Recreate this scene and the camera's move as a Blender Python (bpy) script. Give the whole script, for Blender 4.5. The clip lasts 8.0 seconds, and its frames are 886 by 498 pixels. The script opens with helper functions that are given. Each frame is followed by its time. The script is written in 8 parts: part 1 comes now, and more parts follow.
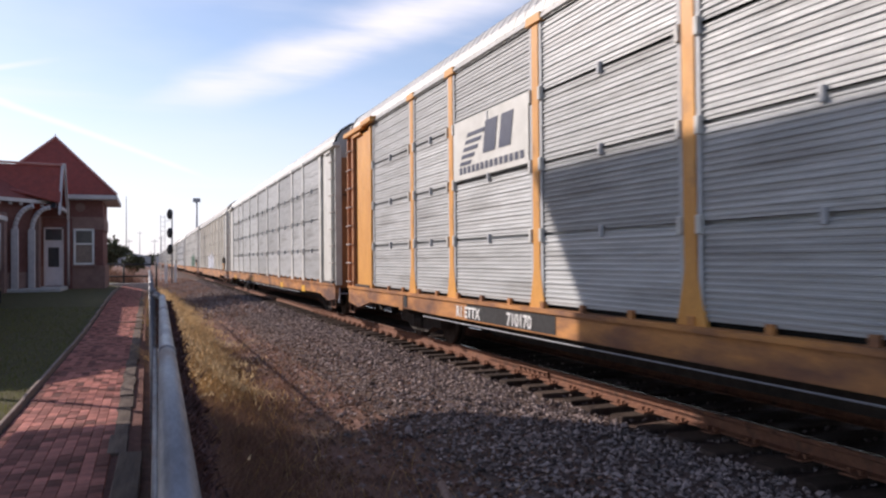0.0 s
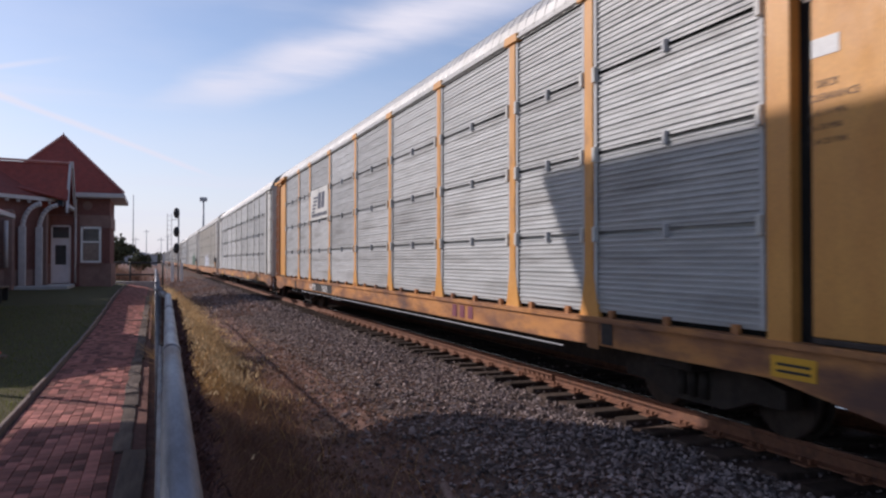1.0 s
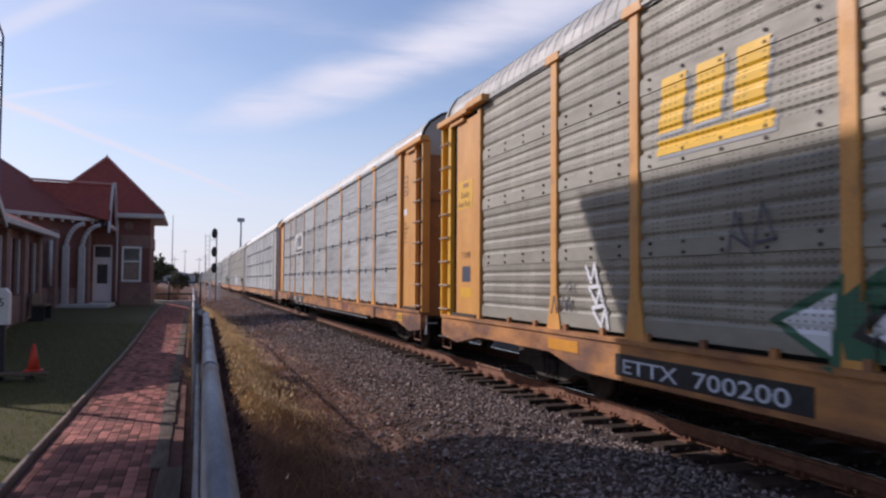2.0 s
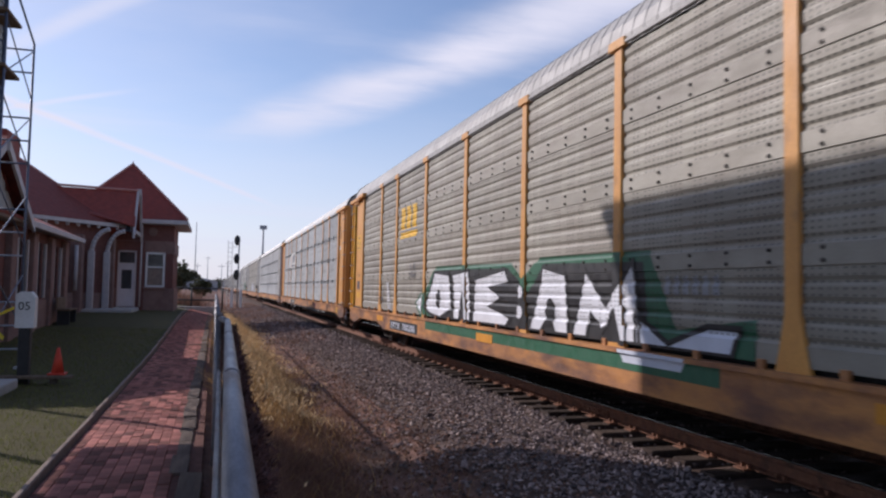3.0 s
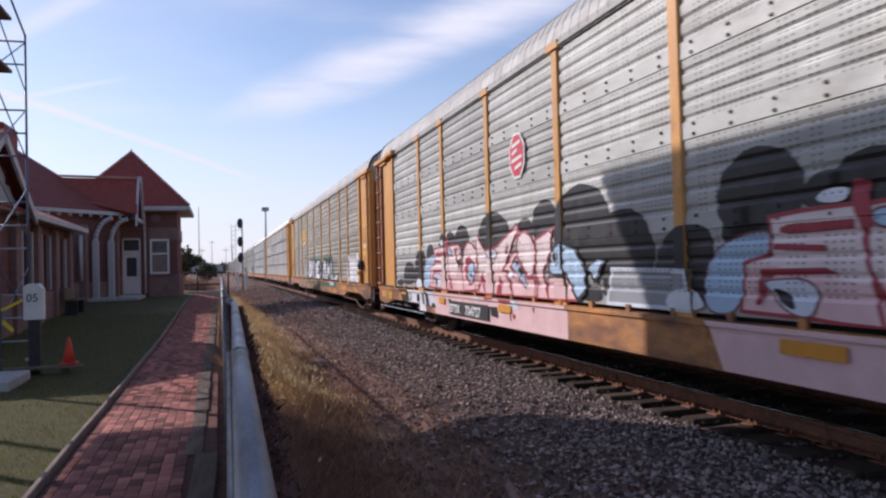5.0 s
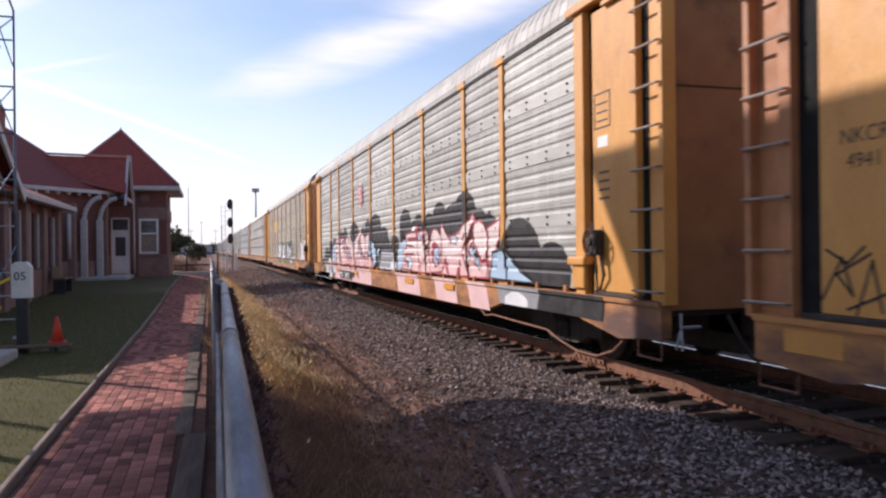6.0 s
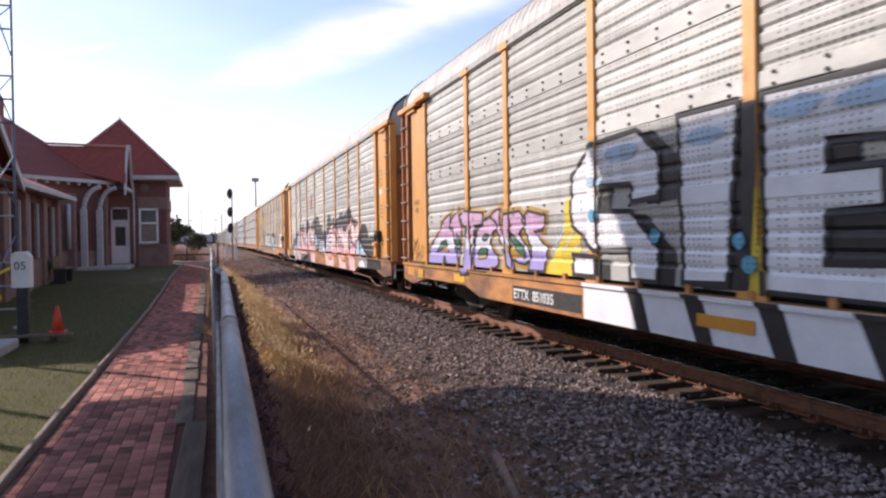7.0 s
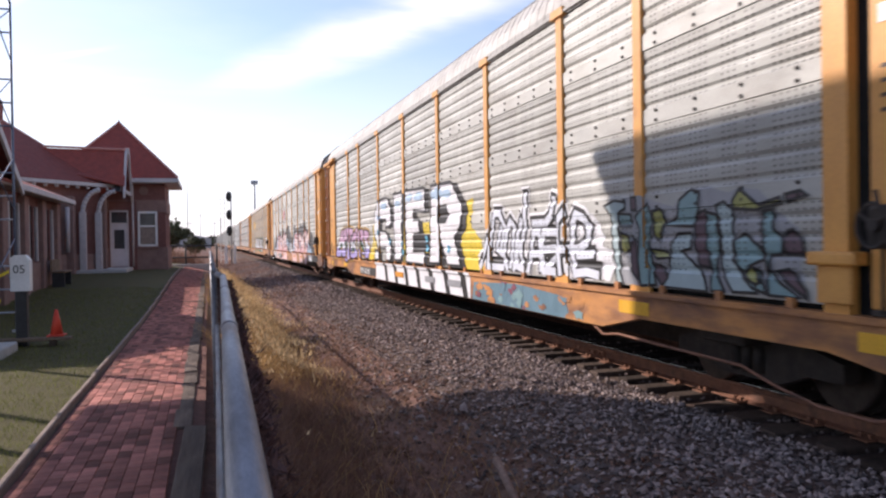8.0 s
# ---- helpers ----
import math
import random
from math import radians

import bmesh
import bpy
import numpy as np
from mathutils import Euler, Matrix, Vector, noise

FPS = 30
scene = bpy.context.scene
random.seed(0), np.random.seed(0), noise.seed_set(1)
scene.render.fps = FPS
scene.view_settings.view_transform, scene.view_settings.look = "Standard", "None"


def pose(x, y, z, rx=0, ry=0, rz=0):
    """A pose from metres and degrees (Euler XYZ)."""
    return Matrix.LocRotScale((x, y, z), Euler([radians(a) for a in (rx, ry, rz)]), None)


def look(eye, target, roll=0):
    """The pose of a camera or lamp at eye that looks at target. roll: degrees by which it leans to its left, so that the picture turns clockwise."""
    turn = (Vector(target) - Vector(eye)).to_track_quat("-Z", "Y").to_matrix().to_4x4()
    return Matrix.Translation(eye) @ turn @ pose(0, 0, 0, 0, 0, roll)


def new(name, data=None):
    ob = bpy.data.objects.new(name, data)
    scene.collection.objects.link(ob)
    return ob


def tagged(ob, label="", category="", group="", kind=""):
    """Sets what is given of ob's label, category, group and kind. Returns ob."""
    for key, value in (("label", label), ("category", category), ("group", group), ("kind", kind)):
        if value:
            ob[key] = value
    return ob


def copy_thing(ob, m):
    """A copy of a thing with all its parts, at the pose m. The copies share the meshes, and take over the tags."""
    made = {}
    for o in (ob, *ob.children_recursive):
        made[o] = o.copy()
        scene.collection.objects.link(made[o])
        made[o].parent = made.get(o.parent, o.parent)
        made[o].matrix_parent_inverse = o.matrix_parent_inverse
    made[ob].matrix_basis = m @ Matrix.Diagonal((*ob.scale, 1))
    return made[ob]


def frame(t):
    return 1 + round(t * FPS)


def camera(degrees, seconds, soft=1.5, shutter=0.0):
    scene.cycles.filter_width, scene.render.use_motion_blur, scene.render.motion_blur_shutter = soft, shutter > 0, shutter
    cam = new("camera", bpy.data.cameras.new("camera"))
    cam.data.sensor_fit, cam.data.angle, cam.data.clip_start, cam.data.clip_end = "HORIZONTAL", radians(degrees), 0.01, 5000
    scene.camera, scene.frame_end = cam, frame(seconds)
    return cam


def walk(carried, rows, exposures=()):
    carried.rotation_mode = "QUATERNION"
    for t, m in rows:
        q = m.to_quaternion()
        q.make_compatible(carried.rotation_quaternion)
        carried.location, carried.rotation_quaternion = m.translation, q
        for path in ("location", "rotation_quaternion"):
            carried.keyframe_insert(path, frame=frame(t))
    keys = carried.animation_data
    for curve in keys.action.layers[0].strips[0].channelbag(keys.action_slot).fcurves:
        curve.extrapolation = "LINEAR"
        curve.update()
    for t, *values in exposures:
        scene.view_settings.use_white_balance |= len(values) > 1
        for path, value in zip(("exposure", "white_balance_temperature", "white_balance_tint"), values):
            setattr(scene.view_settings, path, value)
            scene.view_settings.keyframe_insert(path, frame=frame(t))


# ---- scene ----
cam = camera(59.6, 8.0, soft=2.3, shutter=0.12)
PATH = [
    (0.0, pose(0.005, 0.023, 1.712, 90.76, 0.50, -20.88)),
    (0.5, pose(-0.001, 0.016, 1.716, 90.88, 0.23, -20.60)),
    (1.0, pose(0.008, 0.021, 1.713, 90.85, -0.03, -20.46)),
    (1.5, pose(-0.001, 0.022, 1.711, 91.56, -0.73, -19.48)),
    (2.0, pose(0.000, 0.025, 1.708, 92.42, -0.40, -17.94)),
    (3.5, pose(-0.005, 0.015, 1.715, 93.41, -1.09, -15.88)),
    (4.0, pose(-0.006, 0.002, 1.721, 93.72, 0.06, -15.11)),
    (4.5, pose(0.005, -0.005, 1.699, 92.34, 1.84, -15.78)),
    (6.0, pose(-0.002, -0.002, 1.698, 89.93, 0.71, -16.81)),
    (6.5, pose(0.000, -0.003, 1.698, 89.44, 0.90, -16.80)),
    (7.0, pose(0.003, 0.002, 1.690, 89.12, 0.86, -16.80)),
    (7.5, pose(-0.004, 0.004, 1.692, 89.19, 0.84, -16.77)),
    (8.0, pose(0.000, 0.000, 1.700, 89.31, 0.90, -16.87)),
]
EXPOSURES = [(0.0, 0.28, 6500, 20), (0.4, -0.08, 6350, 20), (1.0, -0.1, 6250, 21), (2.2, -0.12, 6150, 22), (4.5, -0.05, 6000, 21), (5.8, 0.26, 6350, 21), (6.5, 0.48, 6480, 21), (7.0, 0.57, 6500, 21), (8.0, 0.57, 6520, 21)]
walk(cam, PATH, EXPOSURES)

# ---- light: low autumn sun ahead and to the side of the line, thin cloud streaks ----
SUN_FROM = Vector((-1.0, 1.0, 0.8)).normalized()
SUN_ELEV = math.asin(SUN_FROM.z)
SUN_AZ = math.atan2(SUN_FROM.x, SUN_FROM.y)
sun_data = bpy.data.lights.new("sun", "SUN")
sun_data.energy, sun_data.angle, sun_data.color = 4.2, radians(0.55), (1.0, 0.93, 0.82)
sun = new("sun", sun_data)
sun.matrix_world = look((0, 0, 30), Vector((0, 0, 30)) - SUN_FROM)


def make_world():
    world = bpy.data.worlds.new("sky")
    scene.world = world
    world.use_nodes = True
    nt = world.node_tree
    nt.nodes.clear()
    N = nt.nodes.new
    L = nt.links.new
    out, bg = N("ShaderNodeOutputWorld"), N("ShaderNodeBackground")
    sky = N("ShaderNodeTexSky")
    sky.sky_type, sky.sun_disc = "NISHITA", False
    sky.sun_elevation, sky.sun_rotation = SUN_ELEV, SUN_AZ
    sky.air_density, sky.dust_density, sky.ozone_density = 1.0, 0.6, 1.5
    co = N("ShaderNodeTexCoord")
    # project the direction on a high flat cloud layer
    sep = N("ShaderNodeSeparateXYZ")
    L(co.outputs["Generated"], sep.inputs[0])
    zz = N("ShaderNodeMath")
    zz.operation, zz.inputs[1].default_value = "MAXIMUM", 0.03
    L(sep.outputs["Z"], zz.inputs[0])
    zadd = N("ShaderNodeMath")
    zadd.operation, zadd.inputs[1].default_value = "ADD", 0.08
    L(zz.outputs[0], zadd.inputs[0])
    px, py = N("ShaderNodeMath"), N("ShaderNodeMath")
    px.operation = py.operation = "DIVIDE"
    L(sep.outputs["X"], px.inputs[0]); L(zadd.outputs[0], px.inputs[1])
    L(sep.outputs["Y"], py.inputs[0]); L(zadd.outputs[0], py.inputs[1])
    flat = N("ShaderNodeCombineXYZ")
    L(px.outputs[0], flat.inputs["X"]); L(py.outputs[0], flat.inputs["Y"])

    def streaks(turn, sx, sy, scale, lo, hi, seed, detail=6.0):
        mp = N("ShaderNodeMapping")
        mp.inputs["Rotation"].default_value = (0, 0, radians(turn))
        mp.inputs["Scale"].default_value = (sx, sy, 1)
        mp.inputs["Location"].default_value = (seed, seed * 0.7, 0)
        L(flat.outputs[0], mp.inputs["Vector"])
        nz = N("ShaderNodeTexNoise")
        nz.inputs["Scale"].default_value, nz.inputs["Detail"].default_value = scale, detail
        nz.inputs["Roughness"].default_value = 0.55
        L(mp.outputs[0], nz.inputs["Vector"])
        rg = N("ShaderNodeMapRange")
        rg.interpolation_type = "SMOOTHSTEP"
        rg.inputs["From Min"].default_value, rg.inputs["From Max"].default_value = lo, hi
        L(nz.outputs["Fac"], rg.inputs["Value"])
        return rg.outputs[0]

    def trail(nx, ny, d, half, soft, last=None):
        """A straight cloud line on the layer: nx*X + ny*Y = d, fading out towards X = last."""
        dot = N("ShaderNodeVectorMath")
        dot.operation = "DOT_PRODUCT"
        dot.inputs[1].default_value = (nx, ny, 0)
        L(flat.outputs[0], dot.inputs[0])
        wob = N("ShaderNodeTexNoise")
        wob.inputs["Scale"].default_value, wob.inputs["Detail"].default_value = 2.5, 5.0
        L(flat.outputs[0], wob.inputs["Vector"])
        off = N("ShaderNodeMath")
        off.operation, off.inputs[1].default_value = "MULTIPLY_ADD", half * 2.0
        L(wob.outputs["Fac"], off.inputs[0]); L(dot.outputs["Value"], off.inputs[2])
        sub = N("ShaderNodeMath")
        sub.operation, sub.inputs[1].default_value = "SUBTRACT", d + half
        L(off.outputs[0], sub.inputs[0])
        ab = N("ShaderNodeMath")
        ab.operation = "ABSOLUTE"
        L(sub.outputs[0], ab.inputs[0])
        rg = N("ShaderNodeMapRange")
        rg.interpolation_type = "SMOOTHSTEP"
        rg.inputs["From Min"].default_value, rg.inputs["From Max"].default_value = half + soft, half * 0.2
        L(ab.outputs[0], rg.inputs["Value"])
        if last is None:
            return rg.outputs[0]
        stop = N("ShaderNodeMapRange")
        stop.interpolation_type = "SMOOTHSTEP"
        stop.inputs["From Min"].default_value, stop.inputs["From Max"].default_value = last, last - 0.3
        L(px.outputs[0], stop.inputs["Value"])
        both = N("ShaderNodeMath")
        both.operation = "MULTIPLY"
        L(rg.outputs[0], both.inputs[0]); L(stop.outputs[0], both.inputs[1])
        return both.outputs[0]

    def mul(a, k):
        m = N("ShaderNodeMath")
        m.operation = "MULTIPLY"
        L(a, m.inputs[0])
        if isinstance(k, float):
            m.inputs[1].default_value = k
        else:
            L(k, m.inputs[1])
        return m.outputs[0]

    def add(a, b):
        m = N("ShaderNodeMath")
        m.operation, m.use_clamp = "ADD", True
        L(a, m.inputs[0]); L(b, m.inputs[1])
        return m.outputs[0]

    cloud = add(mul(streaks(28, 0.30, 1.1, 1.0, 0.50, 0.75, 3.1), 0.35), mul(streaks(0, 0.7, 0.7, 0.8, 0.45, 0.8, 9.4), 0.25))
    end = N("ShaderNodeMapRange")
    end.interpolation_type = "SMOOTHSTEP"
    end.inputs["From Min"].default_value, end.inputs["From Max"].default_value = 3.9, 3.2
    L(py.outputs[0], end.inputs["Value"])
    cloud = add(cloud, mul(mul(mul(trail(*BIG_STREAK), end.outputs[0]), streaks(20, 0.5, 1.2, 1.6, 0.22, 0.56, 1.7)), 0.86))
    for args, k in CONTRAILS:
        cloud = add(cloud, mul(trail(*args), k))
    mix = N("ShaderNodeMix")
    mix.data_type = "RGBA"
    mix.inputs["B"].default_value = CLOUD_COLOUR
    L(cloud, mix.inputs["Factor"]); L(sky.outputs[0], mix.inputs["A"])
    # pale haze low over the horizon
    hz = N("ShaderNodeMapRange")
    hz.interpolation_type = "SMOOTHSTEP"
    hz.inputs["From Min"].default_value, hz.inputs["From Max"].default_value = 0.30, -0.02
    hz.inputs["To Max"].default_value = 0.75
    L(sep.outputs["Z"], hz.inputs["Value"])
    mix2 = N("ShaderNodeMix")
    mix2.data_type = "RGBA"
    mix2.inputs["B"].default_value = HAZE_COLOUR
    L(hz.outputs[0], mix2.inputs["Factor"]); L(mix.outputs["Result"], mix2.inputs["A"])
    bg.inputs["Strength"].default_value = SKY_STRENGTH
    L(mix2.outputs["Result"], bg.inputs[0]); L(bg.outputs[0], out.inputs[0])


SKY_STRENGTH = 0.13
CLOUD_COLOUR = (6.6, 6.7, 7.0, 1)
HAZE_COLOUR = (5.8, 6.2, 6.9, 1)
BIG_STREAK = (0.90, 0.435, 1.74, 0.10, 0.19)
CONTRAILS = [((0.866, -0.5, -2.385, 0.022, 0.04, 0.45), 0.75), ((0.77, 0.63, 1.24, 0.02, 0.05), 0.4), ((0.57, 0.82, 2.39, 0.012, 0.03, -0.25), 0.5)]
make_world()


# ---- materials ----
def mat(name, a, b=None, scale=6.0, rough=0.7, metal=0.0, bump=0.0, bscale=60.0, stretch=(1, 1, 1), spots=None, vary=0.0, island=0.0, slots=False, through_light=0.0):
    """A surface with two colours mixed by a coarse noise, fine grain, optional spots (colour, scale, low, high) and relief."""
    m = bpy.data.materials.new(name)
    m.use_nodes = True
    nt = m.node_tree
    N, L = nt.nodes.new, nt.links.new
    bsdf = nt.nodes["Principled BSDF"]
    b = b or tuple(c * 0.75 for c in a)
    co, mp = N("ShaderNodeTexCoord"), N("ShaderNodeMapping")
    mp.inputs["Scale"].default_value = stretch
    L(co.outputs["Object"], mp.inputs["Vector"])

    def nz(s, detail=5.0):
        n = N("ShaderNodeTexNoise")
        n.inputs["Scale"].default_value, n.inputs["Detail"].default_value = s, detail
        n.inputs["Roughness"].default_value = 0.6
        L(mp.outputs[0], n.inputs["Vector"])
        return n.outputs["Fac"]

    def rng(v, lo, hi, to0=0.0, to1=1.0):
        r = N("ShaderNodeMapRange")
        r.inputs["From Min"].default_value, r.inputs["From Max"].default_value = lo, hi
        r.inputs["To Min"].default_value, r.inputs["To Max"].default_value = to0, to1
        L(v, r.inputs["Value"])
        return r.outputs[0]

    def mix(f, x, y, blend="MIX"):
        n = N("ShaderNodeMix")
        n.data_type, n.blend_type = "RGBA", blend
        if isinstance(f, float):
            n.inputs["Factor"].default_value = f
        else:
            L(f, n.inputs["Factor"])
        for key, v in (("A", x), ("B", y)):
            if isinstance(v, tuple):
                n.inputs[key].default_value = (*v[:3], 1)
            else:
                L(v, n.inputs[key])
        return n.outputs["Result"]

    col = mix(rng(nz(scale), 0.32, 0.68), a, b)
    if spots:
        c, s, lo, hi = spots
        col = mix(rng(nz(s), lo, hi), col, c)
    grain = rng(nz(bscale, 3.0), 0.25, 0.75, 0.86, 1.12)
    comb = N("ShaderNodeCombineColor")
    for i in range(3):
        L(grain, comb.inputs[i])
    col = mix(1.0, col, comb.outputs[0], "MULTIPLY")
    for amount, src in ((vary, "object"), (island, "island")):
        if amount:
            node = N("ShaderNodeObjectInfo") if src == "object" else N("ShaderNodeNewGeometry")
            r = rng(node.outputs["Random"] if src == "object" else node.outputs["Random Per Island"], 0, 1, 1 - amount, 1 + amount)
            c2 = N("ShaderNodeCombineColor")
            for i in range(3):
                L(r, c2.inputs[i])
            col = mix(1.0, col, c2.outputs[0], "MULTIPLY")
    if slots:
        sep = N("ShaderNodeSeparateXYZ")
        L(co.outputs["Object"], sep.inputs[0])

        def mth(op, v, k):
            n = N("ShaderNodeMath")
            n.operation = op
            for i, q in enumerate((v, k)):
                if isinstance(q, (int, float)):
                    n.inputs[i].default_value = q
                else:
                    L(q, n.inputs[i])
            return n.outputs[0]
        yy = mth("LESS_THAN", mth("FRACT", mth("MULTIPLY", mth("ADD", sep.outputs["Y"], 20.0), 1 / 0.082), 0), 0.32)
        zz = mth("LESS_THAN", mth("FRACT", mth("MULTIPLY", sep.outputs["Z"], 1 / 0.052), 0), 0.34)
        flat_y, column = N("ShaderNodeCombineXYZ"), N("ShaderNodeTexNoise")
        L(sep.outputs["Y"], flat_y.inputs["Y"])
        column.inputs["Scale"].default_value, column.inputs["Detail"].default_value = 4.5, 1.0
        L(flat_y.outputs[0], column.inputs["Vector"])
        keep = mth("MULTIPLY", mth("GREATER_THAN", column.outputs["Fac"], 0.47), mth("GREATER_THAN", sep.outputs["Z"], 1.17))
        for lap in (1.88, 2.77, 3.56):
            away = N("ShaderNodeMath")
            away.operation = "COMPARE"
            L(sep.outputs["Z"], away.inputs[0])
            away.inputs[1].default_value, away.inputs[2].default_value = lap, 0.09
            keep = mth("MULTIPLY", keep, mth("SUBTRACT", 1.0, away.outputs[0]))
        col = mix(mth("MULTIPLY", mth("MULTIPLY", mth("MULTIPLY", yy, zz), keep), 0.88), col, (0.035, 0.033, 0.03))
    L(col, bsdf.inputs["Base Color"])
    L(rng(nz(scale * 2.3), 0.3, 0.7, max(rough - 0.12, 0.03), min(rough + 0.12, 1)), bsdf.inputs["Roughness"])
    bsdf.inputs["Metallic"].default_value = metal
    if rough > 0.8:
        bsdf.inputs["Specular IOR Level"].default_value = 0.18
    if through_light:
        bsdf.inputs["Specular IOR Level"].default_value = 0.1
        tr, ms = N("ShaderNodeBsdfTranslucent"), N("ShaderNodeMixShader")
        ms.inputs[0].default_value = through_light
        L(col, tr.inputs["Color"])
        L(bsdf.outputs[0], ms.inputs[1]), L(tr.outputs[0], ms.inputs[2])
        L(ms.outputs[0], nt.nodes["Material Output"].inputs["Surface"])
    if bump:
        bp = N("ShaderNodeBump")
        bp.inputs["Strength"].default_value, bp.inputs["Distance"].default_value = bump, 0.02
        L(nz(bscale, 4.0), bp.inputs["Height"])
        L(bp.outputs[0], bsdf.inputs["Normal"])
    return m


M = {}
M["galv"] = mat("galvanised_sheet", (0.49, 0.505, 0.505), (0.37, 0.385, 0.385), 3.0, 0.55, 0.12, 0.2, 90, (1, 0.35, 3), ((0.20, 0.195, 0.185), 1.4, 0.50, 0.85), vary=0.16)
M["galv_dirty"] = mat("grimy_sheet", (0.345, 0.325, 0.27), (0.25, 0.232, 0.19), 2.0, 0.6, 0.1, 0.15, 90, (1, 0.5, 1.5), ((0.20, 0.17, 0.14), 1.1, 0.5, 0.8), vary=0.10, slots=True)
M["galv_pale"] = mat("pale_sheet", (0.46, 0.465, 0.437), (0.36, 0.36, 0.335), 2.0, 0.55, 0.12, 0.15, 90, (1, 0.5, 1.5), ((0.27, 0.25, 0.22), 1.2, 0.55, 0.85), vary=0.18, slots=True)
M["roof_sheet"] = mat("roof_sheet", (0.44, 0.44, 0.425), (0.35, 0.35, 0.335), 1.5, 0.5, 0.2, 0.1, 80)
M["roof_dull"] = mat("dull_roof_sheet", (0.36, 0.355, 0.34), (0.28, 0.275, 0.26), 1.5, 0.6, 0.15, 0.1, 80)
M["orange"] = mat("rail_orange_paint", (0.68, 0.335, 0.08), (0.56, 0.255, 0.06), 2.5, 0.5, 0.0, 0.1, 70, (1, 1, 0.5), ((0.22, 0.11, 0.05), 2.2, 0.62, 0.85), vary=0.05)
M["sill"] = mat("sill_orange_paint", (0.56, 0.25, 0.072), (0.30, 0.125, 0.052), 2.2, 0.55, 0.0, 0.2, 60, (1, 0.6, 2), ((0.12, 0.06, 0.045), 1.1, 0.43, 0.70))
M["yellow_patch"] = mat("fresh_yellow_paint", (0.75, 0.42, 0.03), (0.68, 0.36, 0.03), 4, 0.5)
M["white_post"] = mat("white_paint", (0.66, 0.66, 0.62), (0.52, 0.52, 0.48), 3, 0.55, vary=0.05)
M["ladder_brown"] = mat("rusty_orange_paint", (0.46, 0.19, 0.07), (0.32, 0.13, 0.055), 3, 0.6, 0, 0.15, 60)
M["brown_end"] = mat("brown_door_paint", (0.36, 0.165, 0.058), (0.27, 0.12, 0.05), 2, 0.6, 0, 0.1, 60, spots=((0.09, 0.05, 0.03), 1.8, 0.55, 0.8))
M["under"] = mat("grimy_steel", (0.065, 0.052, 0.045), (0.035, 0.03, 0.027), 5, 0.75, 0.3, 0.3, 40)
M["wheel"] = mat("wheel_steel", (0.09, 0.075, 0.065), (0.05, 0.04, 0.035), 6, 0.55, 0.7, 0.2, 50)
M["strip"] = mat("pale_seal_strip", (0.50, 0.515, 0.52), (0.40, 0.41, 0.41), 4, 0.6, 0.0, 0.1, 60, (1, 1, 3))
# near-black stand-in for shade inside the rack and behind the end panels
M["unlit"] = mat("unlit_gap", (0.012, 0.012, 0.012), (0.02, 0.02, 0.02), 4, 0.9)
M["rung"] = mat("worn_rung_steel", (0.40, 0.36, 0.33), (0.28, 0.22, 0.19), 9, 0.5, 0.5)
M["rust"] = mat("rusted_rail", (0.25, 0.115, 0.065), (0.16, 0.07, 0.045), 9, 0.75, 0.2, 0.3, 90, spots=((0.09, 0.05, 0.035), 5, 0.55, 0.75))
M["railtop"] = mat("worn_rail_head", (0.55, 0.53, 0.52), (0.42, 0.39, 0.37), 6, 0.16, 0.95)
M["tie"] = mat("old_tie_wood", (0.10, 0.07, 0.055), (0.055, 0.04, 0.034), 4, 0.9, 0, 0.8, 50, (6, 0.6, 2), vary=0.35)
M["stone"] = mat("ballast_stone", (0.335, 0.268, 0.243), (0.19, 0.142, 0.128), 9, 0.9, 0, 0.4, 70, island=0.72)
M["ballast"] = mat("ballast_bed", (0.165, 0.112, 0.093), (0.083, 0.055, 0.046), 22, 0.95, 0, 1.0, 45, spots=((0.12, 0.085, 0.065), 0.7, 0.5, 0.7))
M["dirt"] = mat("dry_ground", (0.25, 0.14, 0.107), (0.145, 0.08, 0.062), 5, 0.95, 0, 0.8, 35, spots=((0.20, 0.145, 0.10), 0.6, 0.5, 0.75))
M["lawn"] = mat("lawn_soil", (0.075, 0.063, 0.028), (0.095, 0.085, 0.032), 3, 0.95, 0, 0.8, 40)
M["grass"] = mat("grass_blade", (0.14, 0.16, 0.04), (0.20, 0.205, 0.06), 0.8, 0.75, island=0.4, spots=((0.20, 0.16, 0.06), 0.9, 0.6, 0.8), through_light=0.35)
M["weed"] = mat("dry_weed", (0.64, 0.42, 0.19), (0.42, 0.25, 0.105), 1.2, 0.85, island=0.40, through_light=0.45)
M["weed_tip"] = mat("seed_head", (0.78, 0.60, 0.36), (0.60, 0.42, 0.22), 1.2, 0.85, island=0.40, through_light=0.4)
M["straw"] = mat("fallen_straw", (0.36, 0.25, 0.14), (0.24, 0.155, 0.09), 2, 0.9, island=0.4)
M["vine"] = mat("dead_vine_leaf", (0.17, 0.10, 0.09), (0.085, 0.05, 0.048), 3, 0.9, island=0.5, through_light=0.15)
M["weed_dark"] = mat("dead_brush", (0.33, 0.195, 0.14), (0.19, 0.11, 0.08), 1.5, 0.9, island=0.45, through_light=0.3)
M["brick"] = mat("path_brick", (0.40, 0.165, 0.13), (0.26, 0.10, 0.083), 7, 0.85, 0, 0.5, 80, vary=0.6, spots=((0.36, 0.22, 0.18), 3, 0.6, 0.8))
